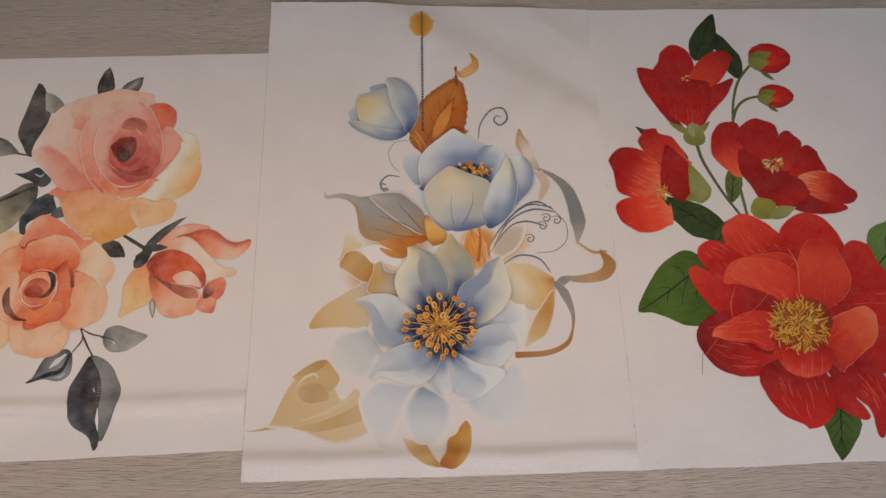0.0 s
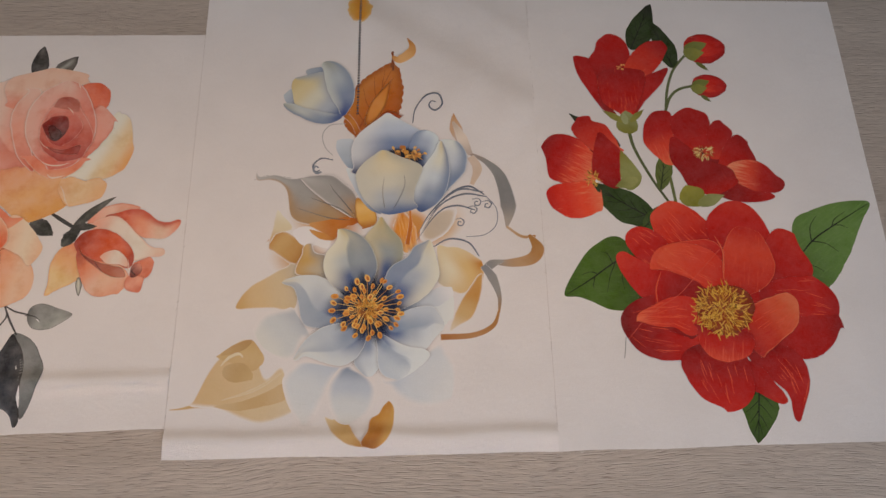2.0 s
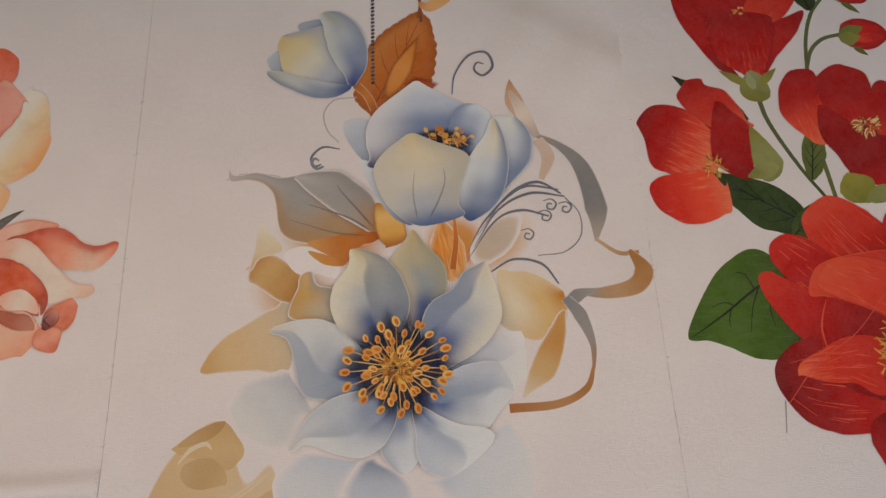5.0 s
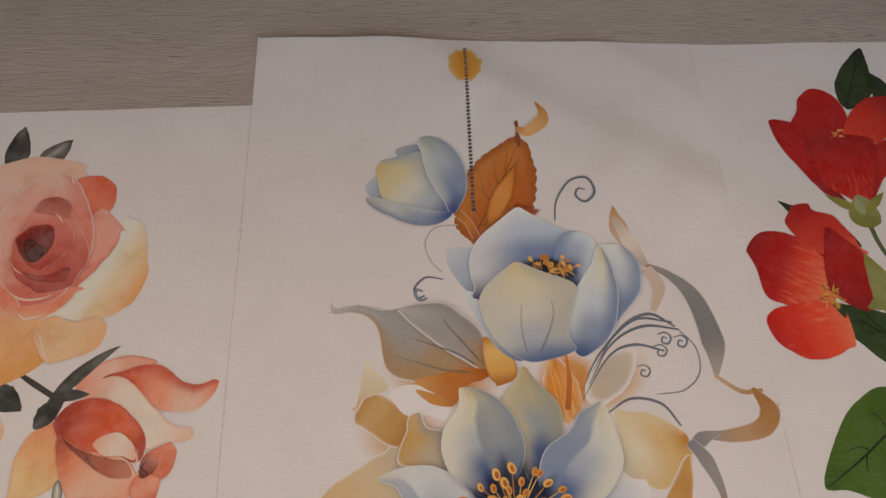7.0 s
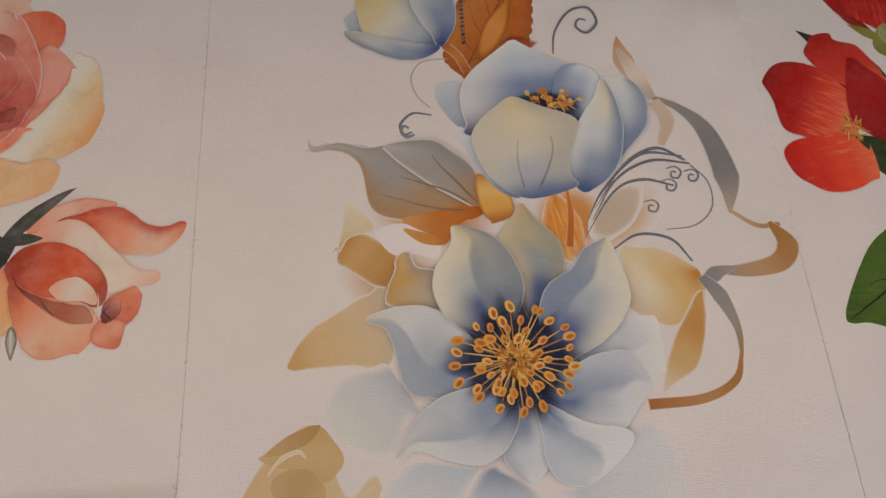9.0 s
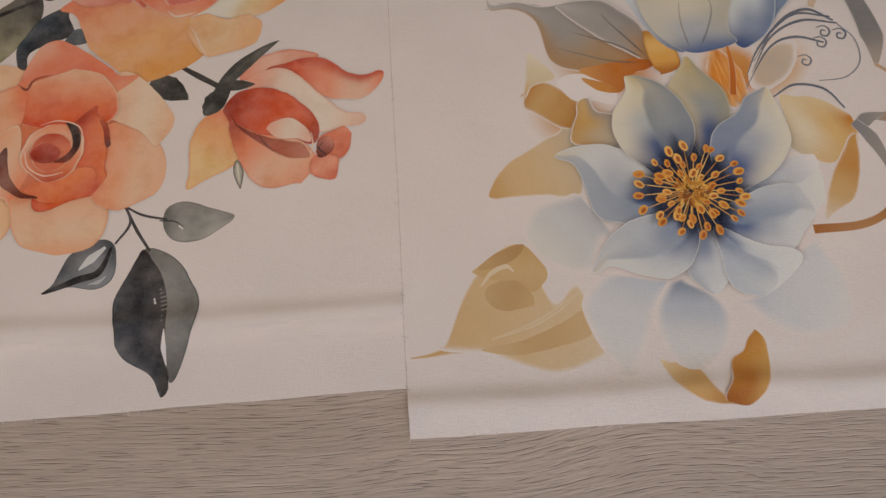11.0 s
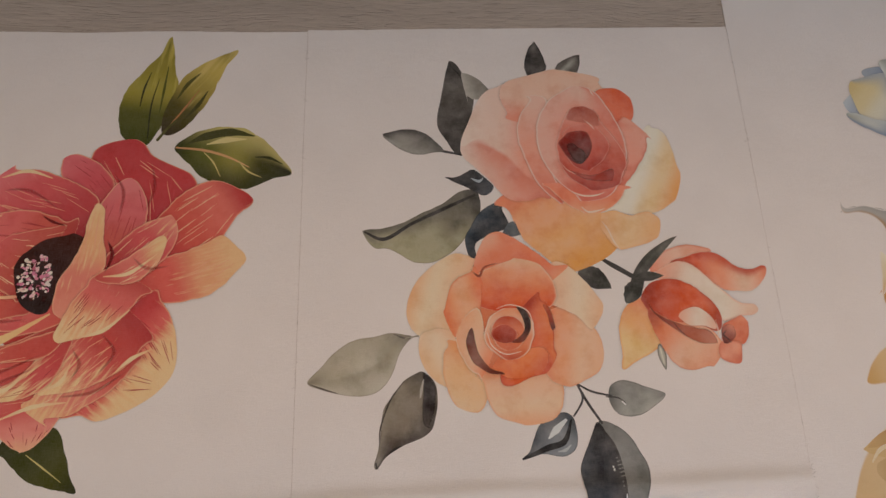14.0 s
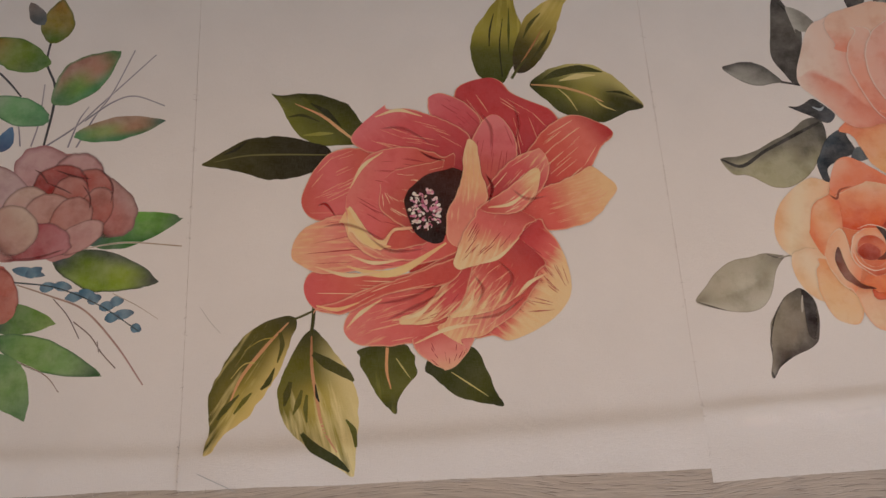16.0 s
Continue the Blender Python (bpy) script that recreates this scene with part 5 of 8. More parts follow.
blade(panel_b, f, "petal", 264.9, 327.6, 277.9, 376.6, (4.1, 11.4, 15.4, 16.7, 16.1, 14.3, 8.7), (-7.0, -10.1, -12.9, -15.2, -16.1, -14.0, -8.2), "263358 617499 b2b8c3 d5d8dc", side='8693ac d9dbde', halo='3c4560', dim=0.2, reach=4.0, mat=SMOOTH, root=0.0, bleed=0.6)
petal(panel_b, f, "dark_heart", 220.0, 344.0, 276.1, 340.1, 13.7, 12.6, "343e53 202531 333b4c", soft=0.45, mat=SMOOTH)
hairs(panel_b, f, "stamen_tuft", 249.5, 343.1, 21.0, 6.8, 34, "cf9444 e0ac5c b87830", long=6, wide=0.6, seed=21, mat=SMOOTH)
hairs(panel_b, f, "anther_crown", 253.3, 349.3, 23.3, 7.4, 15, "e4b468 d89c4c c88038", long=3.2, wide=2.2, seed=22, mat=SMOOTH)
blade(panel_b, f, "petal", 286.9, 290.0, 308.8, 363.3, (5.0, 8.7, 12.5, 15.4, 15.9, 16.4, 13.7), (-5.7, -9.1, -14.9, -21.5, -21.5, -17.2, -8.3), "4d6189 919bad cdcdcd e0ddd2", side='d9d9d4 828fa5', rim='d8d8d7', rimw=1.4, halo='3c4560', dim=0.2, reach=4.0, mat=SMOOTH, root=0.0, bleed=0.6)
blade(panel_b, f, "petal", 266.9, 270.7, 292.3, 363.1, (6.5, 12.0, 13.8, 13.5, 7.8, 2.7, 1.6), (-5.9, -14.9, -21.0, -21.8, -18.2, -11.5, -4.8), "4d6189 9aa2b1 d0d2d2 e2dac6 dccba6", side='dedcd4 73839f', rim='dcdcd8', rimw=1.2, halo='3c4560', dim=0.2, reach=4.0, mat=SMOOTH, root=0.0, bleed=0.6)
blade(panel_b, f, "petal", 233.9, 267.9, 223.0, 351.0, (11.2, 21.8, 30.5, 34.7, 34.4, 22.5, 8.0), (-26.9, -27.6, -29.5, -37.1, -42.0, -20.5, -7.1), "627498 b9babb d9cfbb e2d2b2 dfca9d", side='d3cab8 c3bba9', rim='cdc6b6', rimw=1.0, halo='3c4560', dim=0.2, reach=4.0, mat=SMOOTH, root=0.0, bleed=0.6)
stroke(panel_b, f, "petal_fold", [(234.0, 272.0), (243.0, 289.0), (249.0, 306.0), (248.0, 321.0)], (2.4, 1.8, 0.5), "8f949c bdb5a5", soft=0.9, mat=SMOOTH)
stroke(panel_b, f, "petal_fold", [(226.0, 272.0), (223.0, 296.0), (225.0, 318.0)], (2.0, 1.4, 0.4), "a6a49e cbbfa8", soft=0.9, mat=SMOOTH)
f = blossom(panel_b, "blue_blossom", 206.8, 156.4, 45.8, "67768f", "large blue and white printed blossom with golden stamens", SMOOTH)
blade(panel_b, f, "faded_petal", 167.4, 99.2, 136.7, 31.6, (15.7, 14.5, 12.4, 12.4, 12.1, 11.4, 9.8), (7.2, -22.3, -33.4, -36.8, -28.1, -14.3, -1.8), "c3c5c9 d6d3cf dfd7cf", fade=9.0, mat=SMOOTH)
blade(panel_b, f, "faded_petal", 190.9, 92.5, 185.0, 31.6, (2.5, 16.6, 27.3, 28.5, 26.0, 18.7, 8.2), (-11.0, -16.7, -21.8, -23.0, -19.6, -14.3, -8.1), "8f97a6 c0c2c6 d6d2cd ded7cf", fade=8.0, mat=SMOOTH)
blade(panel_b, f, "faded_petal", 227.5, 89.8, 296.2, 54.9, (-9.9, -6.5, 12.1, 49.1, 44.6, 35.4, 18.9), (-14.4, -16.2, -21.1, -22.8, -19.6, -12.9, -5.4), "bfc3ca d6d3d0 e0d9d2", fade=10.0, mat=SMOOTH)
blade(panel_b, f, "faded_petal", 135.5, 150.3, 96.8, 112.8, (-6.0, 22.7, 22.7, 26.8, 30.1, 24.2, 12.0), (-12.7, -17.0, -22.8, -28.5, -28.9, -25.9, -19.0), "bbbbbc d0cdc8 dcd5ca", fade=9.0, mat=SMOOTH)
blade(panel_b, f, "petal", 252.0, 155.0, 301.0, 179.5, (3.7, 5.1, 6.3, 6.4, 5.6, 4.3, 0.7), (-0.3, -3.7, -9.2, -14.2, -14.1, -10.9, -7.3), "9199a7 c8c9ca e6e2da", mat=SMOOTH, root=0.08, bleed=1.6)
blade(panel_b, f, "petal", 254.1, 149.8, 301.1, 141.8, (0.5, 0.5, 9.9, 10.4, 13.4, 22.3, 22.3), (-0.5, -0.5, -3.2, -16.7, -13.6, -5.7, 2.0), "b0b3b9 d6d5d2 e2ddd4", mat=SMOOTH, root=0.08, bleed=1.6)
blade(panel_b, f, "petal", 222.0, 185.9, 221.0, 265.0, (3.0, 5.6, 6.7, 8.6, 16.9, 7.8, 1.5), (-7.1, -13.1, -19.9, -23.7, -20.3, -8.6, -2.9), "1e2c50 55658a a1a4a2 c0b393 cbb27f", side='d3c3a0 a9a48f', rim='cfc3a6', rimw=1.2, halo='3c4560', dim=0.24, reach=5.0, mat=SMOOTH, root=0.08, bleed=1.6)
blade(panel_b, f, "petal", 183.5, 139.3, 111.9, 187.1, (3.5, 11.2, 18.8, 23.2, 7.2, -3.2, -0.9), (-8.6, -18.5, -24.0, -28.1, -26.7, -17.7, -7.3), "1f2f58 5e7094 b9bbbe d5d3ce d9cdb8", side='aeb1b6 d6d3cd', fold='a0a7b1 0.1 1', rim='e0dcd3', rimw=1.0, halo='3c4560', dim=0.24, reach=5.0, mat=SMOOTH, root=0.08, bleed=1.6)
blade(panel_b, f, "petal", 230.6, 158.4, 277.0, 236.0, (5.1, 10.1, 18.4, 19.7, 10.5, 9.4, 2.6), (-8.6, -15.0, -24.6, -30.3, -28.6, -16.4, -5.7), "1c2b54 4f6390 afb3b9 d6d1c4 dccfb2", side='9099a8 e3dac6', fold='8490a6 0.15 1', rim='d8d5cc', rimw=1.0, halo='3c4560', dim=0.24, reach=5.0, mat=SMOOTH, root=0.08, bleed=1.6)
blade(panel_b, f, "petal", 190.1, 177.7, 173.0, 250.2, (6.6, 15.9, 22.9, 24.2, 17.9, 3.5, 1.3), (-12.3, -23.6, -31.1, -31.9, -28.5, -20.3, -9.5), "1c2b54 53658c b9bbb8 d9cfb6 d3c296", side='e6dcc6 8f9499', fold='8f9498 -0.05 -1', rim='ddd6c4', rimw=1.0, halo='3c4560', dim=0.24, reach=5.0, mat=SMOOTH, root=0.08, bleed=1.6)
blade(panel_b, f, "petal", 207.2, 128.3, 210.0, 81.0, (4.7, 6.9, 9.2, 10.3, 10.6, 8.7, 3.6), (-0.5, -4.1, -8.0, -12.6, -14.3, -9.0, -4.3), "223157 8791a5 cdcecf dcdad6", side='dcdbd8 b4b7bc', rim='e0deda', rimw=0.9, halo='3c4560', dim=0.24, reach=5.0, mat=SMOOTH, root=0.08, bleed=1.6)
blade(panel_b, f, "petal", 225.9, 133.1, 291.6, 135.0, (8.1, 10.7, 14.7, 19.9, 22.1, 20.6, 8.9), (-8.2, -15.3, -21.6, -25.1, -23.4, -10.6, -3.6), "1f2f58 627498 b1b5bb d3d3d2 d9d5cf", side='cdcdcd dcd9d4', fold='96a1b0 -0.1 1', rim='dedbd6', rimw=1.0, halo='3c4560', dim=0.24, reach=5.0, mat=SMOOTH, root=0.08, bleed=1.6)
blade(panel_b, f, "petal", 198.3, 133.7, 128.6, 100.8, (10.9, 20.9, 27.5, 26.3, 13.9, 0.7, 1.4), (-3.4, -9.5, -14.5, -17.0, -14.8, -8.8, -2.5), "1f2f58 7886a1 c7c8c9 dbd7d0 d8cdbd", side='d9d7d2 c7c8c8', fold='a9afb7 0.2 -1', rim='e2dfd8', rimw=1.0, halo='3c4560', dim=0.24, reach=5.0, mat=SMOOTH, root=0.08, bleed=1.6)
blade(panel_b, f, "petal", 220.0, 124.8, 242.3, 77.4, (2.4, 6.9, 12.9, 22.8, 37.7, 38.3, 21.5), (-2.4, -4.2, -6.5, -11.5, -13.4, -9.7, -2.8), "223157 7886a3 cbcdcf dddcda e0ddd8", side='e0dfdc c9cbcd', fold='a4acb7 0.1 -1', rim='e4e2de', rimw=1.0, halo='3c4560', dim=0.24, reach=5.0, mat=SMOOTH, root=0.08, bleed=1.6)
petal(panel_b, f, "dark_heart", 166.7, 159.6, 248.2, 155.7, 39.2, 40.0, "22304f 18223a 22304f", ruffle=0.2, lobes=5, rim='3a4760', rimw=0.4, soft=0.45, mat=SMOOTH)
petal(panel_b, f, "dark_heart", 188.2, 158.6, 225.7, 156.8, 19.2, 19.2, "1d2330 181c26 1d2330", ruffle=0.2, lobes=5, soft=0.5, mat=SMOOTH)
anthers(panel_b, f, 206.8, 156.4, 10.0, 40.7, 32, 31, squash=0.95)
anthers(panel_b, f, 206.8, 156.4, 2.5, 25.0, 22, 32, squash=0.9)
hairs(panel_b, f, "stamen_tuft", 206.8, 156.4, 12.5, 10.8, 70, "d99a40 c8842e e6b45a 9a5a1e", long=4, wide=1.2, seed=33, mat=SMOOTH)

# Peach watercolour roses
blade(panel_c, panel_c.thing, "leaf", -318.5, 206.2, -404.0, 170.0, (1.7, 7.1, 22.5, 29.7, 24.1, 14.0, 5.4), (-3.4, -9.8, -13.2, -17.3, -14.0, -7.0, -3.0), "7a7264 a89e8a c4baa6 b8ac96 8a7e6c", mat=WET, side='c9c0ae b0a48e', rim='857a68', rimw=0.9, fold='a89c86 0.0 1')
stroke(panel_c, panel_c.thing, "leaf_vein", [(-402.0, 169.0), (-391.0, 165.0), (-379.0, 161.0)], (0.6, 1.4, 0.6), "4a4038", mat=WET)
stroke(panel_c, panel_c.thing, "leaf_vein", [(-320.0, 205.0), (-327.0, 206.0), (-334.0, 209.0)], (1.0, 1.6, 0.5), "5a5248", mat=WET)
blade(panel_c, panel_c.thing, "leaf", -310.0, 177.0, -349.1, 101.9, (11.5, 18.9, 24.5, 25.2, 12.2, 3.2, 1.7), (-4.6, -10.6, -13.1, -15.1, -9.2, -4.7, -2.8), "5e554a 877a68 8a7c6a 6a5c50 a0968a", mat=WET, side='4a403a 9a8e7c', rim='4e453c', rimw=0.9)
stroke(panel_c, panel_c.thing, "leaf_vein", [(-326.0, 170.0), (-337.0, 155.0), (-345.0, 134.0), (-346.0, 120.0)], (0.5, 1.2, 1.2, 0.5), "3e362e", mat=WET)
stroke(panel_c, panel_c.thing, "leaf_vein", [(-340.0, 112.0), (-335.0, 116.0), (-329.0, 119.0)], (0.6, 2.2, 0.6), "2e2823", mat=WET)
stroke(panel_c, panel_c.thing, "leaf_vein", [(-349.0, 107.0), (-348.0, 102.0)], (1.0, 2.0), "2e2823", mat=WET)
blade(panel_c, panel_c.thing, "leaf_shade", -310.0, 177.0, -304.9, 132.2, (2.5, 6.1, 9.0, 7.8, 5.6, 2.3, -0.4), (-1.0, -1.8, -2.6, -4.3, -5.9, -6.1, -4.3), "1e1818 2a2020 4a3c34", mat=WET, veil=1.5)
stroke(panel_c, panel_c.thing, "leaf_vein", [(-310.0, 171.0), (-312.0, 162.0), (-313.0, 156.0)], (0.8, 2.4, 0.8), "b8aea0", mat=WET)
blade(panel_c, panel_c.thing, "leaf", -270.9, 373.1, -278.0, 473.3, (5.9, 11.4, 18.7, 15.4, 10.0, 5.8, 2.2), (-1.6, -5.1, -10.1, -17.1, -18.0, -10.6, -5.3), "3e3a36 524c46 5e574f 423d38", mat=WET, rim='38342f', rimw=0.8)
stroke(panel_c, panel_c.thing, "leaf_vein", [(-279.0, 470.0), (-266.0, 453.0), (-260.0, 441.0)], (0.8, 1.6, 0.6), "23211f", mat=WET)
blade(panel_c, panel_c.thing, "leaf", -262.4, 428.6, -235.7, 434.8, (27.3, 31.0, 28.8, 24.2, 17.0, 6.8, 3.2), (6.0, 2.2, 0.5, -0.6, -1.0, -0.8, -0.2), "bab2a6 9a9286 6a635a", mat=WET)
blade(panel_c, panel_c.thing, "leaf", -287.0, 378.0, -342.1, 395.0, (2.1, 4.6, 9.5, 11.5, 9.4, 5.9, 3.0), (-2.5, -6.0, -11.0, -12.8, -10.8, -5.9, -2.1), "6a655e 8a857c 9a948a 4e4a45", mat=WET, side='a8a298 3e3a38', rim='3a3633', rimw=0.7)
stroke(panel_c, panel_c.thing, "leaf_vein", [(-287.0, 378.0), (-279.0, 376.0), (-270.0, 374.0)], (1.0, 1.2, 1.0), "3a3633", mat=WET)
blade(panel_c, panel_c.thing, "leaf", -257.1, 334.3, -360.5, 300.8, (15.7, 27.5, 40.3, 47.0, 41.7, 22.6, 16.7), (-6.2, -7.4, -1.9, 1.0, 4.4, 3.3, 0.2), "4e4b44 77705f aaa284 b2a98a 8a8270", mat=WET, rim='6a6352', rimw=0.8, side='b0a888 6a655a')
stroke(panel_c, panel_c.thing, "leaf_vein", [(-359.0, 300.0), (-341.0, 293.0), (-317.0, 307.0), (-288.0, 321.0), (-260.0, 334.0)], (1.6, 3.4, 3.0, 3.4, 2.2), "1e1d1b 2a2825", mat=WET)
blade(panel_c, panel_c.thing, "leaf", -242.9, 341.0, -286.2, 351.0, (5.5, 9.6, 8.8, 5.8, 3.7, 2.0, 0.7), (-2.5, -6.0, -9.9, -12.9, -5.7, -1.2, -0.8), "4a5058 2a2d32 1c1e22", mat=WET, rim='16181a', rimw=0.8)
stroke(panel_c, panel_c.thing, "leaf_vein", [(-263.0, 350.0), (-256.0, 347.0), (-252.0, 350.0)], (1.0, 3.0, 0.8), "b0b4b6", mat=WET)
blade(panel_c, panel_c.thing, "leaf", -265.1, 262.9, -231.0, 330.0, (2.3, 9.5, 18.4, 18.4, 17.1, 10.2, 2.3), (-2.4, 1.4, 8.0, -1.0, -11.2, 0.8, 0.1), "23272c 39424a 323a42 22272d", mat=WET, side='4e5860 262b31', rim='1c2024', rimw=0.8)
blade(panel_c, panel_c.thing, "leaf", -238.4, 295.8, -221.1, 303.9, (0.4, 2.3, 4.4, 6.4, 7.0, 5.3, 2.3), (-2.3, -3.8, -5.1, -6.5, -7.5, -7.8, -6.6), "4e585e 5e686c", mat=WET)
blade(panel_c, panel_c.thing, "leaf", -169.1, 133.6, -147.9, 43.6, (8.9, 18.7, 24.4, 27.3, 19.2, 11.3, 4.9), (0.2, 3.3, 3.8, 2.6, 0.7, -0.1, -0.5), "77756f 8d8a84 84827c 6a6864", mat=WET, rim='2e2e30', rimw=0.9)
blade(panel_c, panel_c.thing, "leaf", -170.0, 133.0, -153.0, 35.0, (3.0, 6.3, 10.5, 8.6, 4.2, 4.8, 4.5), (-4.0, -11.5, -22.3, -23.5, -21.4, -4.7, -1.6), "1e1e20 34353a 42444a 3a3c42 1e1f22", mat=WET, side='26272b 55585c', rim='1a1b1d', rimw=1.0)
stroke(panel_c, panel_c.thing, "leaf_vein", [(-170.0, 132.0), (-159.0, 116.0), (-154.0, 98.0), (-153.0, 79.0), (-153.0, 62.0), (-149.0, 44.0)], (1.2, 2.2, 2.2, 2.0, 2.0, 0.8), "141416", mat=WET)
stroke(panel_c, panel_c.thing, "leaf_vein", [(-153.0, 78.0), (-153.0, 66.0), (-151.0, 55.0)], (0.6, 3.4, 0.8), "e8e4dc", mat=WET)
stroke(panel_c, panel_c.thing, "leaf_vein", [(-161.0, 99.0), (-160.0, 95.0)], (1.0, 1.6), "d8d4cc", mat=WET)
blade(panel_c, panel_c.thing, "leaf", -158.7, 153.0, -111.0, 154.0, (7.6, 11.4, 13.0, 10.3, 6.3, 3.8, 1.6), (-8.0, -14.2, -16.5, -15.9, -12.1, -7.1, -3.4), "6e6c66 a09c94 aaa69c 86827a", mat=WET, side='96928a b2aea4', rim='55524e', rimw=0.8)
stroke(panel_c, panel_c.thing, "leaf_vein", [(-161.0, 153.0), (-151.0, 152.0), (-145.0, 148.0)], (1.0, 1.2, 0.4), "3e3b38", mat=WET)
stroke(panel_c, panel_c.thing, "leaf_vein", [(-148.0, 149.0), (-145.0, 146.0)], (1.2, 0.8), "e6e2da", mat=WET)
blade(panel_c, panel_c.thing, "leaf", -190.0, 138.0, -233.0, 106.0, (6.3, 15.4, 21.0, 18.6, 7.7, 4.0, 1.5), (-5.5, -9.0, -10.6, -11.4, -5.8, -0.9, -0.5), "55585c 8e8f90 77797c 26282c", mat=WET, side='8c8e90 55585c', rim='2a2c30', rimw=0.8)
stroke(panel_c, panel_c.thing, "leaf_vein", [(-233.0, 106.0), (-212.0, 114.0), (-198.0, 119.0), (-191.0, 136.0)], (1.6, 5.0, 4.6, 1.4), "1c1e22", mat=WET)
stroke(panel_c, panel_c.thing, "leaf_vein", [(-211.0, 121.0), (-204.0, 128.0), (-195.0, 136.0)], (1.0, 6.0, 2.0), "d6d4cf", mat=WET)
stroke(panel_c, panel_c.thing, "leaf_vein", [(-204.0, 111.0), (-198.0, 112.0), (-193.0, 116.0)], (0.8, 2.6, 0.6), "b8b8b6", mat=WET)
stroke(panel_c, panel_c.thing, "stem", [(-288.3, 377.0), (-279.1, 375.3), (-270.0, 373.0)], (1.7, 1.7), "2d2a2b", mat=WET)
stroke(panel_c, panel_c.thing, "stem", [(-184.5, 165.0), (-176.0, 147.7), (-165.9, 131.6)], (1.8, 2.3, 1.8), "2d2b2b", mat=WET)
stroke(panel_c, panel_c.thing, "stem", [(-183.7, 164.1), (-172.0, 157.5), (-155.7, 153.6)], (1.4, 1.8, 1.4), "2d2b2b", mat=WET)
stroke(panel_c, panel_c.thing, "stem", [(-182.8, 163.1), (-180.5, 151.0), (-189.1, 137.8)], (1.4, 1.8, 1.4), "423f41", mat=WET)
stroke(panel_c, panel_c.thing, "stem", [(-313.1, 207.0), (-324.5, 205.3)], (1.4, 0.9), "9b9281", mat=WET)
stroke(panel_c, panel_c.thing, "stem", [(-152.6, 272.3), (-139.9, 264.0), (-123.5, 253.7)], (3.1, 4.6, 4.1), "2e2a25 292722", mat=WET)
petal(panel_c, panel_c.thing, "leaf", -198.2, 450.2, -195.5, 494.5, 9.6, 11.8, "24211f 3a3531 615a54", side='2d2926 544d47', rim='211f1d', rimw=0.216, mat=WET, p=1.7, q=1.35, at=0.42, core='2c2725 46403b 766d66')
petal(panel_c, panel_c.thing, "leaf", -177.3, 454.5, -152.1, 480.1, 8.0, 12.6, "766d64 6c645b 5e574e", rim='524b44', rimw=0.216, mat=WET, p=1.7, q=1.35, at=0.42, core='b9b4a8 aaa599 72695f')
petal(panel_c, panel_c.thing, "leaf", -173.5, 262.4, -145.8, 245.0, 10.1, 9.1, "3b3a34 30302b 42413a", ruffle=0.05, mat=WET, p=1.7, q=1.35, at=0.42, rimw=0.18, core='47473f 3b3b34 504f46')
f = blossom(panel_c, "rose", -172.1, 377.7, 54.0, "d98464", "large peach watercolour rose in full bloom", WET)
blade(panel_c, f, "petal", -192.4, 347.8, -153.2, 269.4, (-17.4, -1.1, 5.8, 22.5, 23.5, 21.3, 19.2), (-48.5, -47.5, -46.9, -47.8, -41.1, -35.5, -29.9), "e88a64 efaa80 eeb27c e2a050", mat=WET, wave=1.0, halo='9a4428', dim=0.18, reach=3.0, root=0.1, bleed=1.6)
blade(panel_c, f, "petal", -189.6, 372.6, -271.4, 382.0, (35.7, 41.6, 46.3, 45.1, 28.3, 17.2, 9.4), (20.3, 6.2, -21.0, -67.3, -63.8, -49.6, -18.0), "d9745a eaa58e f3c7b4 f4d2c2", mat=WET, wave=1.0, fold='dc8066 0.2 1', halo='9a4428', dim=0.18, reach=3.0, root=0.1, bleed=1.6)
blade(panel_c, f, "petal", -183.2, 406.6, -175.9, 463.4, (37.6, 41.9, 47.3, 50.9, 45.6, 23.8, 9.1), (15.5, 11.4, 4.3, -9.1, -42.9, -39.6, -34.4), "ea9a80 f2c0a8 f1bea4", mat=WET, wave=1.0, halo='9a4428', dim=0.18, reach=3.0, root=0.1, bleed=1.6)
blade(panel_c, f, "petal", -125.4, 351.6, -76.8, 328.9, (-12.6, 46.6, 57.4, 55.9, 43.9, 29.4, 19.7), (-33.0, -34.3, -33.1, -30.0, -23.9, -15.5, -5.5), "f6dccb f5decb f3cba0 eaa868", mat=WET, wave=1.0, halo='9a4428', dim=0.18, reach=3.0, root=0.1, bleed=1.6)
blade(panel_c, f, "petal", -142.6, 312.7, -97.8, 293.0, (0.6, 4.5, 5.9, 7.8, 16.2, 15.7, 11.2), (-9.7, -15.4, -22.5, -24.3, -17.0, -10.1, -3.9), "efba8c f0c498 ebb684", mat=WET, wave=1.0, rim='e9b080', halo='9a4428', dim=0.18, reach=3.0, root=0.1, bleed=1.6)
blade(panel_c, f, "petal", -139.6, 406.4, -109.0, 434.2, (1.8, 9.6, 16.9, 22.6, 21.4, 16.4, 10.6), (-11.9, -14.5, -16.3, -18.4, -16.3, -11.3, -5.1), "e89a80 e87f5c e06c46", mat=WET, wave=1.0, rim='e0744f', halo='9a4428', dim=0.18, reach=3.0, root=0.1, bleed=1.6)
blade(panel_c, f, "petal", -135.4, 356.2, -92.2, 388.6, (-3.6, 1.3, 7.9, 17.3, 28.7, 31.6, 25.5), (-16.0, -17.2, -14.8, -11.3, -6.8, -1.7, 4.6), "d8745c e9a08a eca994", mat=WET, wave=1.0, rim='d87860', halo='9a4428', dim=0.18, reach=3.0, root=0.1, bleed=1.6)
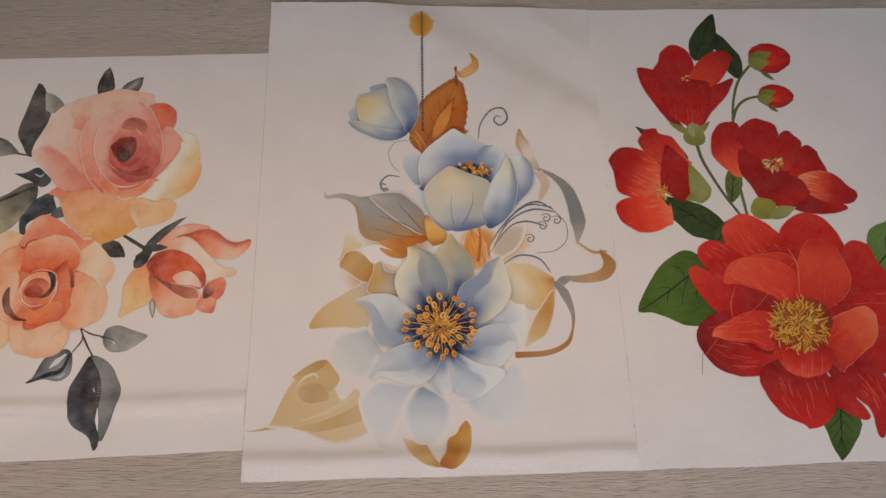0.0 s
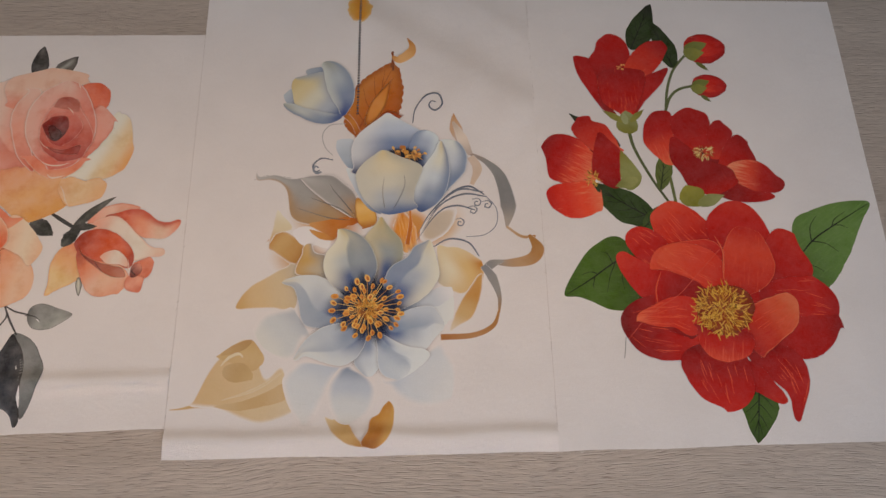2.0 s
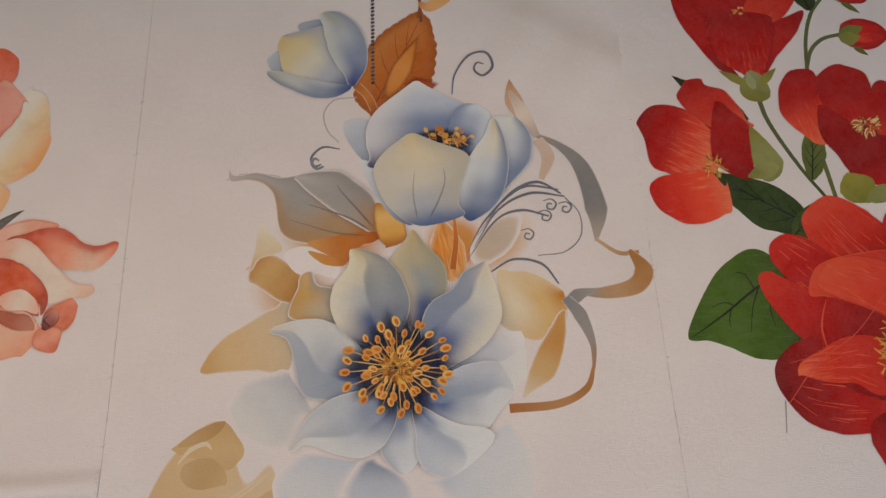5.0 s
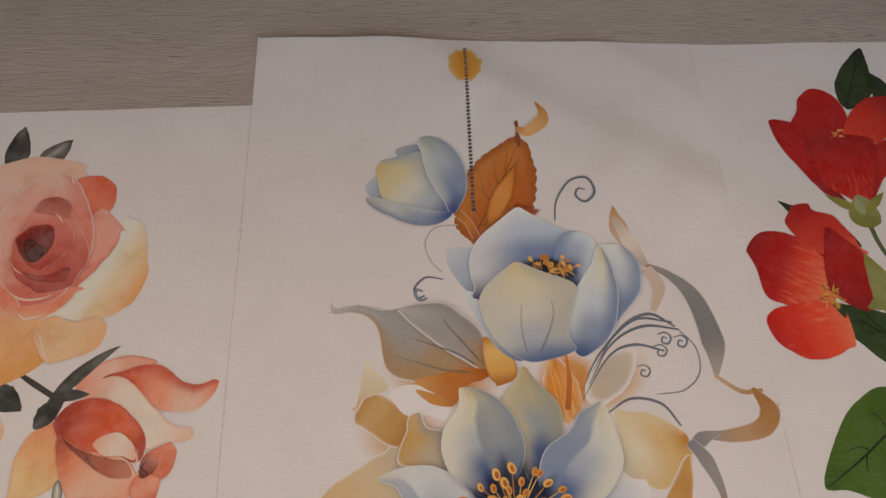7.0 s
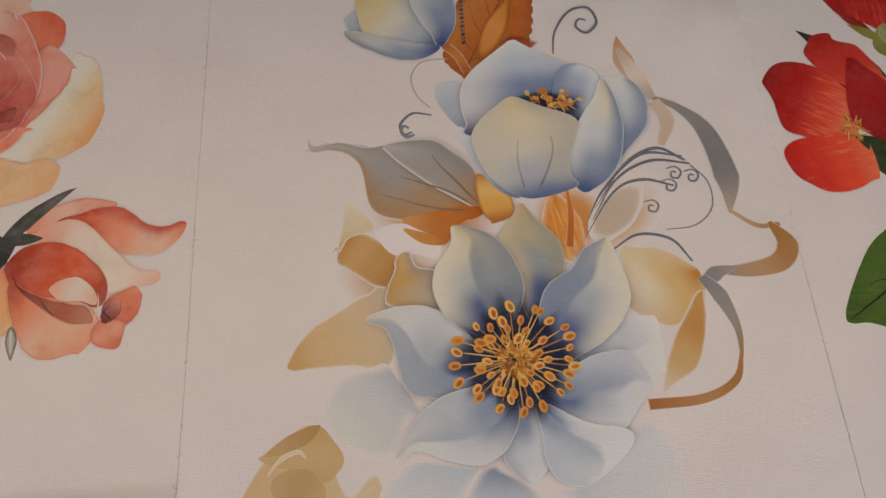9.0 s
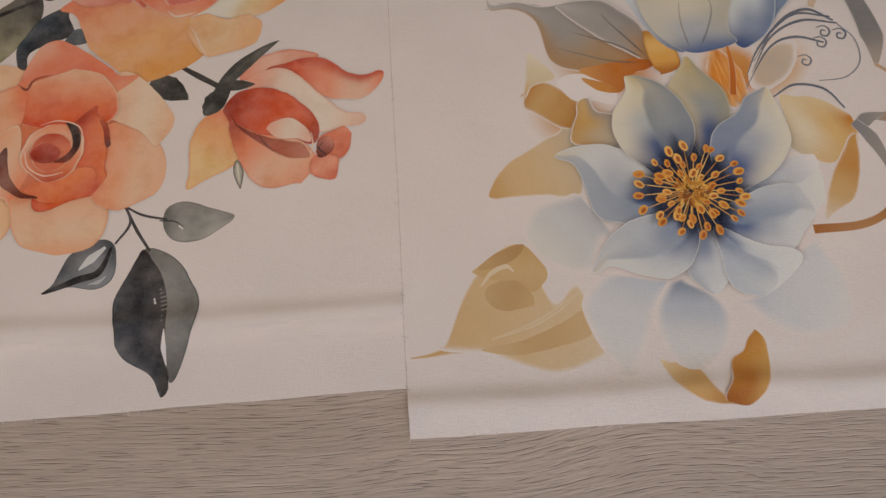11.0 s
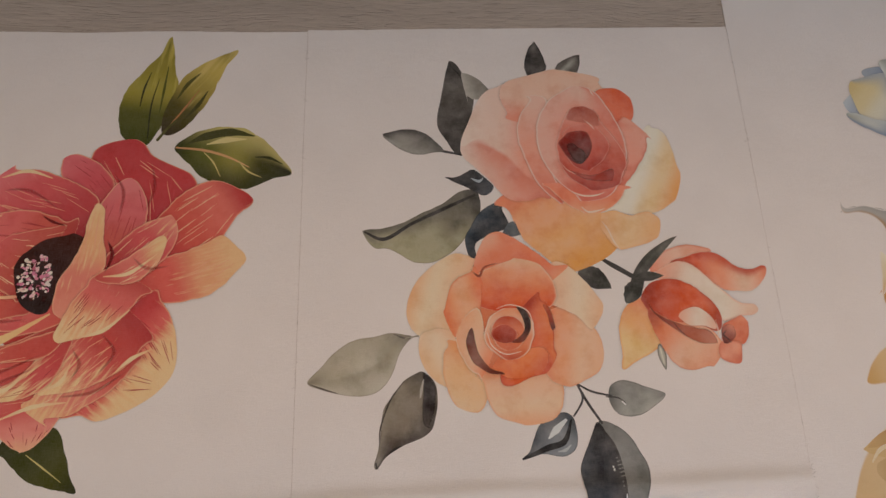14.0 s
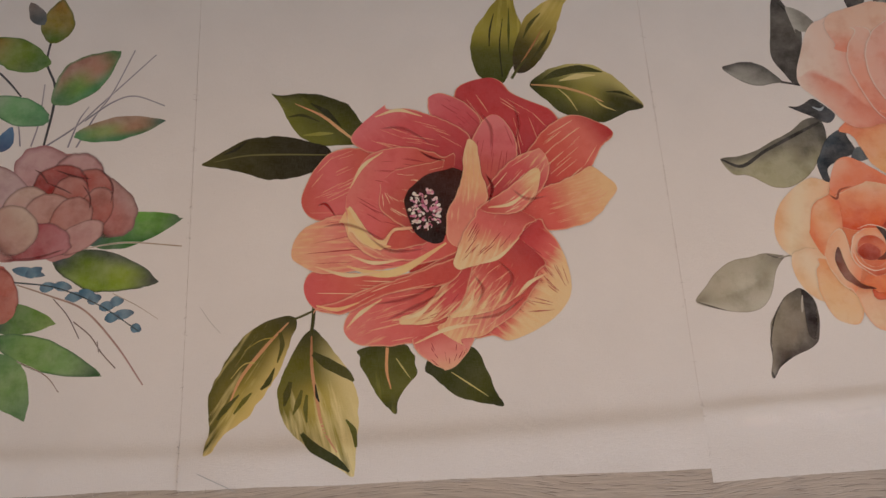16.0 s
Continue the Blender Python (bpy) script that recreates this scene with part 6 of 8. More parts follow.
blade(panel_c, f, "petal", -183.9, 334.3, -207.8, 434.4, (3.7, 11.3, 16.3, 18.1, 17.1, 8.0, -4.4), (-2.3, -0.5, 0.4, -2.8, -10.5, -15.0, -15.1), "dd7a60 eaa48c f1bda8", mat=WET, wave=1.0, rim='f7d8ca', rimw=1.5, halo='9a4428', dim=0.18, reach=3.0, root=0.1, bleed=1.6)
blade(panel_c, f, "petal", -162.8, 341.4, -164.0, 314.8, (40.7, 39.3, 36.9, 33.0, 27.3, 20.7, 14.4), (-33.1, -30.3, -25.3, -19.4, -12.9, -6.0, 1.5), "ea957a ec9270 efa680", mat=WET, wave=1.0, rim='f4c4ac', rimw=1.5, halo='9a4428', dim=0.18, reach=3.0, root=0.1, bleed=1.6)
blade(panel_c, f, "petal", -163.2, 337.3, -157.0, 445.2, (3.3, 18.6, 31.5, 38.3, 36.2, 26.7, 11.5), (-21.1, -32.3, -40.2, -41.9, -34.3, -24.1, -13.9), "dd7862 e38c76 ea9e88 f1bda8", mat=WET, wave=1.0, side='f0b8a4 e28a74', rim='f7d6c8', rimw=1.8, halo='9a4428', dim=0.18, reach=3.0, root=0.1, bleed=1.6)
blade(panel_c, f, "petal", -153.0, 344.7, -155.0, 423.4, (4.8, 17.5, 25.1, 26.8, 22.6, 16.8, 9.8), (-20.8, -27.3, -33.7, -29.9, -20.0, -12.2, -7.9), "b84c3c d06c58 de8872 e59c88", mat=WET, wave=1.0, rim='efb4a2', rimw=1.2, halo='9a4428', dim=0.18, reach=3.0, root=0.1, bleed=1.6)
blade(panel_c, f, "petal", -154.0, 403.7, -154.0, 423.2, (-8.8, -6.0, 12.5, 14.0, 12.9, 10.6, 6.5), (-11.3, -11.9, -12.2, -11.9, -10.2, -6.4, -2.1), "cf7c66 b8604c", mat=WET, wave=1.0, halo='9a4428', dim=0.18, reach=3.0, root=0.1, bleed=1.6)
blade(panel_c, f, "petal", -152.6, 360.3, -145.9, 402.6, (11.3, 18.0, 22.2, 24.7, 25.9, 23.3, 14.0), (0.2, -4.9, -10.5, -14.2, -13.4, -8.5, -2.4), "b8483a d06a58 dc8470", mat=WET, wave=1.0, rim='eaa896', rimw=1.0, halo='9a4428', dim=0.18, reach=3.0, root=0.1, bleed=1.6)
blade(panel_c, f, "petal_shade", -160.2, 363.6, -172.5, 394.7, (4.0, 7.1, 9.6, 10.9, 10.9, 10.0, 0.7), (-4.1, -10.5, -16.0, -18.6, -19.6, -17.7, -10.5), "4a1612 8c2a20 a03c2e", mat=WET, wave=1.0, veil=1.0)
blade(panel_c, f, "petal_shade", -133.9, 346.0, -178.1, 366.1, (0.7, 3.9, 6.9, 8.6, 7.9, 4.3, 1.5), (-10.7, -10.0, -1.1, 3.4, 5.0, 4.3, 1.1), "a84436 b85444", mat=WET, wave=1.0, veil=1.5)
blade(panel_c, f, "petal_shade", -158.5, 365.3, -172.1, 383.5, (2.0, 4.1, 5.8, 6.0, 4.9, 3.4, 1.7), (-2.5, -5.5, -7.7, -7.1, -6.7, -6.3, -3.5), "4e1812 6a221a", mat=WET, wave=1.0, veil=1.0)
stroke(panel_c, f, "petal_light", [(-174.0, 337.0), (-163.0, 332.0), (-151.0, 332.0), (-142.0, 335.0)], (0.4, 1.6, 1.6, 0.3), "f2cdb8", mat=WET, soft=0.4)
stroke(panel_c, f, "petal_light", [(-165.0, 321.0), (-159.0, 316.0), (-151.0, 317.0), (-144.0, 319.0)], (0.4, 1.7, 1.6, 0.3), "f2cdb8", mat=WET, soft=0.4)
stroke(panel_c, f, "petal_light", [(-148.0, 307.0), (-143.0, 299.0), (-139.0, 288.0), (-134.0, 280.0)], (0.3, 1.2, 1.3, 0.4), "f2cdb8", mat=WET, soft=0.4)
stroke(panel_c, f, "petal_light", [(-179.0, 365.0), (-175.0, 358.0), (-167.0, 353.0)], (0.2, 0.8, 0.2), "f2cdb8", mat=WET, soft=0.4)
stroke(panel_c, f, "petal_light", [(-154.0, 409.0), (-148.0, 403.0), (-145.0, 398.0)], (0.2, 1.0, 0.2), "f2cdb8", mat=WET, soft=0.4)
stroke(panel_c, f, "petal_light", [(-146.0, 444.0), (-144.0, 438.0), (-142.0, 435.0)], (0.3, 1.4, 0.4), "f2cdb8", mat=WET, soft=0.5)
f = blossom(panel_c, "rose", -236.8, 209.5, 50.0, "dc8054", "peach and orange watercolour rose with a dark heart", WET)
blade(panel_c, f, "petal", -274.2, 224.8, -321.3, 238.8, (-4.3, 26.7, 31.3, 30.5, 26.6, 21.0, 12.1), (-42.7, -48.4, -49.8, -48.0, -38.9, -26.1, -13.7), "eaa478 f1c39e f3cfae eeb98c", mat=WET, wave=1.0, halo='9a4428', dim=0.18, reach=3.0, root=0.1, bleed=1.6)
blade(panel_c, f, "petal", -277.1, 197.3, -307.7, 177.8, (3.4, 10.0, 16.6, 22.8, 25.6, 17.9, 9.8), (-11.2, -17.2, -22.1, -24.8, -25.3, -18.5, -9.5), "efba94 f3cdae f0c198", mat=WET, wave=1.0, halo='9a4428', dim=0.18, reach=3.0, root=0.1, bleed=1.6)
blade(panel_c, f, "petal", -260.6, 188.0, -280.6, 146.7, (-13.6, -3.9, 6.5, 12.0, 15.2, 15.1, 11.1), (-27.1, -28.5, -28.9, -25.0, -19.2, -12.5, -5.8), "e8a06c f0bc90 f1c49c", mat=WET, wave=1.0, rim='e9aa7a', halo='9a4428', dim=0.18, reach=3.0, root=0.1, bleed=1.6)
blade(panel_c, f, "petal", -228.0, 174.4, -226.0, 132.0, (-13.7, 21.8, 29.9, 30.3, 28.3, 23.7, 15.9), (-32.8, -33.1, -31.2, -29.7, -26.5, -19.2, -5.4), "e29a72 eebc9a f0c4a2 e9ae86", mat=WET, wave=1.0, rim='e8a87e', halo='9a4428', dim=0.18, reach=3.0, root=0.1, bleed=1.6)
blade(panel_c, f, "petal", -207.3, 193.3, -159.0, 186.0, (25.4, 33.8, 37.1, 32.6, 27.7, 20.9, 10.9), (-11.5, -20.4, -25.4, -27.0, -21.2, -15.5, -9.0), "e27a4c eea880 f2be9c f0b894", mat=WET, wave=1.0, rim='eba884', halo='9a4428', dim=0.18, reach=3.0, root=0.1, bleed=1.6)
blade(panel_c, f, "petal", -210.2, 235.7, -155.0, 228.0, (15.5, 27.1, 35.1, 31.2, 22.3, 12.5, 5.5), (4.2, 1.5, -1.6, -5.1, -10.9, -18.5, -9.2), "eaa07a f2c2a2 f5cfb2 f0bd98", mat=WET, wave=1.0, halo='9a4428', dim=0.18, reach=3.0, root=0.1, bleed=1.6)
blade(panel_c, f, "petal", -218.6, 245.4, -250.3, 295.9, (-10.7, -4.5, 9.6, 24.0, 27.3, 18.1, 7.3), (-37.2, -31.8, -27.1, -22.2, -17.4, -12.4, -7.7), "ec9a74 e27450 e68a66 efae90", mat=WET, wave=1.0, side='. e98a64', halo='9a4428', dim=0.18, reach=3.0, root=0.1, bleed=1.6)
blade(panel_c, f, "petal", -233.2, 229.1, -227.9, 273.6, (22.1, 32.5, 34.4, 32.6, 26.9, 13.5, 2.7), (-13.8, -28.7, -35.3, -34.7, -30.7, -24.3, -15.8), "d9582c e47848 ee9c74 f3bd9c", mat=WET, wave=1.0, rim='f3c4a6', halo='9a4428', dim=0.18, reach=3.0, root=0.1, bleed=1.6)
blade(panel_c, f, "petal", -256.2, 235.6, -291.8, 225.8, (-14.9, -4.1, 6.2, 9.6, 16.0, 22.3, 16.9), (-27.8, -27.1, -26.2, -24.4, -19.0, -9.1, -1.9), "e8845a f0b28a e88a58", mat=WET, wave=1.0, rim='e07c4c', halo='9a4428', dim=0.18, reach=3.0, root=0.1, bleed=1.6)
blade(panel_c, f, "petal", -253.2, 196.2, -282.1, 207.0, (23.7, 24.0, 23.4, 20.2, 14.5, 8.7, 2.9), (3.0, 0.5, -4.8, -19.0, -26.3, -22.1, -13.0), "e9946a f2bc9a efae86", mat=WET, wave=1.0, rim='f6d0b6', rimw=1.5, halo='9a4428', dim=0.18, reach=3.0, root=0.1, bleed=1.6)
blade(panel_c, f, "petal", -241.0, 205.2, -206.4, 175.2, (41.7, 43.6, 42.9, 38.2, 27.0, 16.7, 12.3), (14.9, 4.5, -15.1, -30.5, -27.1, -10.7, -4.1), "c04a26 dc5e30 e27040 d65a2c", mat=WET, wave=1.0, side='e68a58 .', rim='c8481f', halo='9a4428', dim=0.18, reach=3.0, root=0.1, bleed=1.6)
blade(panel_c, f, "petal", -236.2, 196.1, -217.3, 170.4, (0.5, -16.9, 2.5, 16.0, 19.3, 16.5, 11.6), (-0.5, -19.3, -20.8, -19.5, -13.9, -6.0, 2.8), "e07c4a e88c5a dc6a38", mat=WET, wave=1.0, halo='9a4428', dim=0.18, reach=3.0, root=0.1, bleed=1.6)
blade(panel_c, f, "petal", -239.0, 189.0, -239.0, 229.2, (4.2, 9.8, 16.1, 17.5, 15.1, 11.6, 4.1), (-8.3, -15.0, -18.9, -21.3, -20.6, -18.0, -13.8), "d06038 e48c62 f0b898 e8a07a", mat=WET, wave=1.0, rim='f6d2ba', rimw=2.0, halo='9a4428', dim=0.18, reach=3.0, root=0.1, bleed=1.6)
blade(panel_c, f, "petal", -238.2, 195.5, -240.8, 222.2, (3.3, 7.2, 9.9, 11.3, 10.4, 7.8, 4.2), (-5.6, -10.0, -13.5, -14.7, -13.9, -10.7, -6.5), "dd7a52 e08258 c85430", mat=WET, wave=1.0, rim='f2c0a4', rimw=1.2, halo='9a4428', dim=0.18, reach=3.0, root=0.1, bleed=1.6)
blade(panel_c, f, "petal", -242.8, 200.8, -239.1, 214.6, (5.2, 7.5, 9.1, 9.8, 8.4, 6.0, 3.5), (-2.0, -6.4, -8.8, -9.4, -8.9, -6.2, -2.4), "a83c20 c65232", mat=WET, wave=1.0, rim='e8a084', rimw=0.8, halo='9a4428', dim=0.18, reach=3.0, root=0.1, bleed=1.6)
blade(panel_c, f, "petal_shade", -235.1, 199.4, -229.8, 231.4, (0.4, -4.0, -7.9, -8.5, -6.0, -2.5, -0.0), (-7.3, -11.2, -13.3, -14.2, -13.7, -10.2, -5.7), "8a3a22 3a2420 4f342c", mat=WET, wave=1.0, veil=0.6)
blade(panel_c, f, "petal_shade", -242.7, 173.5, -268.7, 213.0, (3.1, 9.8, 14.0, 16.0, 14.6, 11.1, 5.0), (0.3, 4.6, 7.8, 7.9, 5.7, 1.9, -0.4), "7a3626 93553f 6a3428", mat=WET, wave=1.0, veil=0.6)
blade(panel_c, f, "petal_shade", -201.5, 208.9, -207.0, 232.0, (-0.7, 0.1, -0.1, -0.6, -0.4, 0.1, 0.2), (-3.7, -4.5, -5.1, -5.5, -5.4, -3.7, -1.6), "6a2414 a4442a c86440", mat=WET, wave=1.0, veil=0.5)
stroke(panel_c, f, "petal_light", [(-256.0, 209.0), (-252.0, 197.0), (-241.0, 190.0), (-228.0, 192.0)], (0.4, 1.0, 1.0, 0.3), "f2cdb8", mat=WET, soft=0.4)
stroke(panel_c, f, "petal_light", [(-247.0, 229.0), (-235.0, 232.0), (-221.0, 227.0), (-216.0, 215.0)], (0.3, 0.8, 1.0, 0.3), "f2cdb8", mat=WET, soft=0.4)
stroke(panel_c, f, "petal_shade", [(-267.0, 263.0), (-260.0, 258.0), (-255.0, 266.0), (-241.0, 270.0)], (1.0, 3.0, 2.0, 0.5), "8a3c22 b0502c", mat=WET, soft=0.6)
f = blossom(panel_c, "rosebud", -87.5, 219.1, 15.6, "dd6f44", "half-open peach watercolour rosebud", WET)
blade(panel_c, f, "petal", -116.6, 233.8, -144.0, 175.0, (3.6, 8.2, 15.9, 22.0, 16.0, 7.0, 2.7), (-4.9, -11.3, -15.0, -13.8, -8.5, -3.0, -1.3), "e78a5c efae78 f1c690 efc28a", mat=WET, wave=0.8, rim='eaa86c', halo='9a4428', dim=0.18, reach=3.0, root=0.04, bleed=0.8)
blade(panel_c, f, "petal", -107.7, 260.1, -53.0, 278.0, (4.2, 9.1, 12.4, 12.8, 11.2, 6.6, 2.5), (-0.6, -1.6, -1.4, -0.1, 0.5, -0.2, -0.6), "e89a7c f0bca4 e8a488", mat=WET, wave=0.8, rim='e0886a', halo='9a4428', dim=0.18, reach=3.0, root=0.04, bleed=0.8)
blade(panel_c, f, "petal", -88.1, 266.0, -5.7, 261.0, (2.9, 5.8, 10.6, 10.1, -0.8, -2.5, 1.7), (0.1, -0.6, -5.7, -19.3, -21.6, -19.2, -9.2), "b8482a dc6c46 eb9d7c f2c2a6 e89a7a", mat=WET, wave=0.8, side='cc4c2c .', halo='9a4428', dim=0.18, reach=3.0, root=0.04, bleed=0.8)
blade(panel_c, f, "petal", -104.2, 253.4, -20.0, 223.0, (8.1, 18.1, 21.3, 13.3, 5.1, 1.3, 3.5), (-0.3, 0.9, 1.4, -5.1, -18.3, -8.9, -4.9), "e9a284 f5d2be f6d8c6 f1c2a8", mat=WET, wave=0.8, rim='eebaa0', halo='9a4428', dim=0.18, reach=3.0, root=0.04, bleed=0.8)
blade(panel_c, f, "petal", -118.7, 235.3, -54.9, 208.0, (12.5, 20.3, 26.0, 26.6, 23.1, 17.6, 9.9), (-3.2, -9.4, -12.9, -12.1, -7.7, -4.5, -3.5), "a83a1c d25a30 e07046 b84c2c", mat=WET, wave=0.8, rim='c4502c', halo='9a4428', dim=0.18, reach=3.0, root=0.04, bleed=0.8)
blade(panel_c, f, "petal", -112.9, 225.0, -66.0, 176.0, (-0.3, 1.5, 4.9, 15.5, 22.0, 21.5, 16.7), (-5.3, -9.6, -14.9, -19.6, -20.7, -14.5, -2.4), "b85230 e6936c f1ba9c eba684", mat=WET, wave=0.8, rim='d87e5a', rimw=1.0, halo='9a4428', dim=0.18, reach=3.0, root=0.04, bleed=0.8)
blade(panel_c, f, "petal", -89.4, 218.8, -59.0, 208.0, (3.9, 7.6, 11.1, 11.8, 10.2, 6.7, 2.8), (-0.8, -2.8, -3.9, -2.3, -0.7, -0.8, -0.7), "eeb094 f5d2be efbba2", mat=WET, wave=0.8, halo='9a4428', dim=0.18, reach=3.0, root=0.04, bleed=0.8)
blade(panel_c, f, "petal_shade", -117.2, 233.8, -60.3, 195.5, (-1.0, -4.5, -4.4, -2.2, 2.5, 6.3, 3.4), (-1.8, -6.6, -8.7, -9.7, -10.1, -7.8, -3.0), "8a2c18 a04630 c06a4c d08a70", mat=WET, wave=0.8, veil=1.2, clear=0.85)
blade(panel_c, f, "petal", -55.3, 199.4, -30.9, 213.2, (0.2, 4.7, 8.0, 7.9, 7.6, 7.2, 6.0), (-4.2, -5.2, -10.7, -12.7, -10.6, -6.0, -1.5), "c85c3c e08460 e89a7a", mat=WET, wave=0.8, rim='d8785a', halo='9a4428', dim=0.18, reach=3.0, root=0.04, bleed=0.8)
blade(panel_c, f, "petal", -55.5, 196.2, -43.0, 178.0, (1.4, 4.5, 8.8, 10.5, 7.4, 4.3, 2.0), (-3.4, -6.4, -9.2, -9.7, -7.5, -4.7, -2.1), "e0886a eaa284 dd7e5e", mat=WET, wave=0.8, rim='d8785a', halo='9a4428', dim=0.18, reach=3.0, root=0.04, bleed=0.8)
blade(panel_c, f, "petal_shade", -55.1, 195.6, -43.8, 209.2, (0.6, 2.9, 5.5, 7.6, 7.4, 5.9, 4.0), (-2.9, -4.2, -5.2, -5.7, -5.4, -3.2, -0.2), "6a2c22 a85a48 d98a70", mat=WET, wave=0.8, veil=0.8)
stroke(panel_c, f, "petal_shade", [(-96.0, 214.0), (-91.0, 207.0), (-85.0, 201.0)], (0.5, 1.2, 0.4), "5a2a20", mat=WET, soft=0.5)
stroke(panel_c, f, "petal_shade", [(-51.0, 206.0), (-54.0, 202.0), (-50.0, 198.0), (-49.0, 195.0)], (0.6, 1.6, 1.2, 0.4), "4a1c18", mat=WET, soft=0.4)
stroke(panel_c, f, "petal_light", [(-59.0, 215.0), (-58.0, 206.0), (-60.0, 196.0)], (0.3, 1.0, 0.3), "f2cdb8", mat=WET, soft=0.5)
petal(panel_c, panel_c.thing, "sepal", -128.8, 246.8, -82.2, 291.8, 4.9, 5.8, "33332d 45453c 524f47", bend=0.12, mat=WET, p=1.7, q=1.35, at=0.42, rimw=0.18, core='3e3e37 545449 646056')
petal(panel_c, panel_c.thing, "sepal", -134.5, 232.0, -115.9, 257.7, 7.6, 7.6, "474841 33332d 292922", ruffle=0.08, mat=WET, p=1.7, q=1.35, at=0.42, rimw=0.18, core='57584f 3e3e37 313229')
petal(panel_c, panel_c.thing, "sepal", -123.4, 254.2, -99.0, 255.4, 5.0, 4.0, "292922 39382f", mat=WET, p=1.7, q=1.35, at=0.42, rimw=0.18, core='313229 45443a')
petal(panel_c, panel_c.thing, "sepal", -110.8, 195.6, -107.8, 173.6, 3.8, 3.3, "b8b0a0 a8a294", rim='5e5851', rimw=0.36, mat=WET, p=1.7, q=1.35, at=0.42, core='e0d6c3 ccc5b4')

# Pink peony
blade(panel_d, panel_d.thing, "leaf", -745.0, 173.0, -815.0, 66.0, (5.2, 8.2, 13.2, 13.9, 11.6, 3.8, 3.5), (-9.6, -20.2, -28.2, -27.2, -23.8, -8.9, -2.8), "4a4516 7a6e26 b09a48 4a4818", mat=PATCHY, wave=1.6, side='dcc07a 56521a', brush='e0c888', wb=0.25, wt=0.45, fold='4e4c18 -0.1 -1')
stroke(panel_d, panel_d.thing, "leaf_vein", [(-750.0, 169.0), (-770.0, 148.0), (-788.0, 125.0), (-798.0, 101.0)], (1.2, 3.0, 2.6, 0.8), "c89468 d8a070", mat=PATCHY)
stroke(panel_d, panel_d.thing, "leaf_vein", [(-762.0, 157.0), (-773.0, 155.0), (-786.0, 147.0)], (1.0, 0.8, 0.4), "b09a48", mat=PATCHY)
stroke(panel_d, panel_d.thing, "leaf_vein", [(-777.0, 137.0), (-786.0, 136.0), (-796.0, 125.0)], (1.0, 0.8, 0.4), "cdb46a", mat=PATCHY)
stroke(panel_d, panel_d.thing, "leaf_vein", [(-757.0, 161.0), (-755.0, 150.0), (-759.0, 136.0)], (3.0, 4.0, 1.0), "5a5620", mat=PATCHY)
stroke(panel_d, panel_d.thing, "leaf_vein", [(-772.0, 115.0), (-766.0, 121.0), (-761.0, 132.0)], (1.5, 5.0, 1.0), "4e4c18", mat=PATCHY)
stroke(panel_d, panel_d.thing, "leaf_vein", [(-806.0, 93.0), (-800.0, 101.0), (-789.0, 112.0)], (1.5, 5.0, 1.0), "5a5620", mat=PATCHY)
stroke(panel_d, panel_d.thing, "leaf_vein", [(-793.0, 97.0), (-785.0, 107.0), (-779.0, 113.0)], (1.5, 4.0, 1.0), "6e6826", mat=PATCHY)
blade(panel_d, panel_d.thing, "leaf", -730.1, 162.2, -699.0, 44.0, (4.2, 10.0, 17.3, 20.4, 15.1, 7.8, 2.8), (-10.6, -23.8, -38.7, -42.1, -32.2, -15.6, -5.1), "45431a 6e6824 b8a250 a89848 3a4016", mat=PATCHY, wave=1.6, side='e2cc96 726c28', brush='e4cf98', wb=0.05, wt=0.7)
stroke(panel_d, panel_d.thing, "leaf_vein", [(-731.0, 158.0), (-731.0, 133.0), (-728.0, 111.0), (-722.0, 82.0), (-711.0, 63.0)], (1.2, 2.6, 2.8, 2.4, 0.8), "b07c58 d09a70 d8a080", mat=PATCHY)
stroke(panel_d, panel_d.thing, "leaf_vein", [(-728.0, 117.0), (-727.0, 108.0), (-725.0, 103.0)], (1.0, 2.4, 0.8), "241f0c", mat=PATCHY)
stroke(panel_d, panel_d.thing, "leaf_vein", [(-730.0, 142.0), (-719.0, 134.0), (-704.0, 125.0), (-697.0, 118.0)], (4.0, 9.0, 8.0, 2.0), "4a4816 5a5620", mat=PATCHY)
stroke(panel_d, panel_d.thing, "leaf_vein", [(-739.0, 113.0), (-742.0, 103.0), (-746.0, 94.0)], (2.0, 5.0, 1.0), "6a6424", mat=PATCHY)
stroke(panel_d, panel_d.thing, "leaf_vein", [(-735.0, 109.0), (-736.0, 98.0), (-735.0, 87.0)], (2.0, 4.0, 1.0), "6e6826", mat=PATCHY)
stroke(panel_d, panel_d.thing, "leaf_vein", [(-748.0, 120.0), (-751.0, 110.0), (-753.0, 101.0)], (3.0, 6.0, 1.5), "55511c", mat=PATCHY)
stroke(panel_d, panel_d.thing, "leaf_vein", [(-704.0, 88.0), (-698.0, 79.0), (-696.0, 66.0)], (1.0, 5.0, 2.0), "6a6a2c", mat=PATCHY)
stroke(panel_d, panel_d.thing, "leaf_vein", [(-739.0, 79.0), (-730.0, 68.0), (-713.0, 57.0), (-702.0, 48.0)], (3.0, 8.0, 7.0, 2.0), "4a4c1c 3a4018", mat=PATCHY)
blade(panel_d, panel_d.thing, "leaf", -668.1, 147.8, -664.0, 90.0, (12.9, 18.2, 20.6, 19.3, 8.5, 3.2, 1.7), (-22.9, -24.5, -23.2, -19.2, -13.8, -8.0, -3.0), "4a4a18 5c5c20 6a6826 3e4216", mat=PATCHY, wave=1.6, brush='8a8440', wb=0.1, wt=0.4)
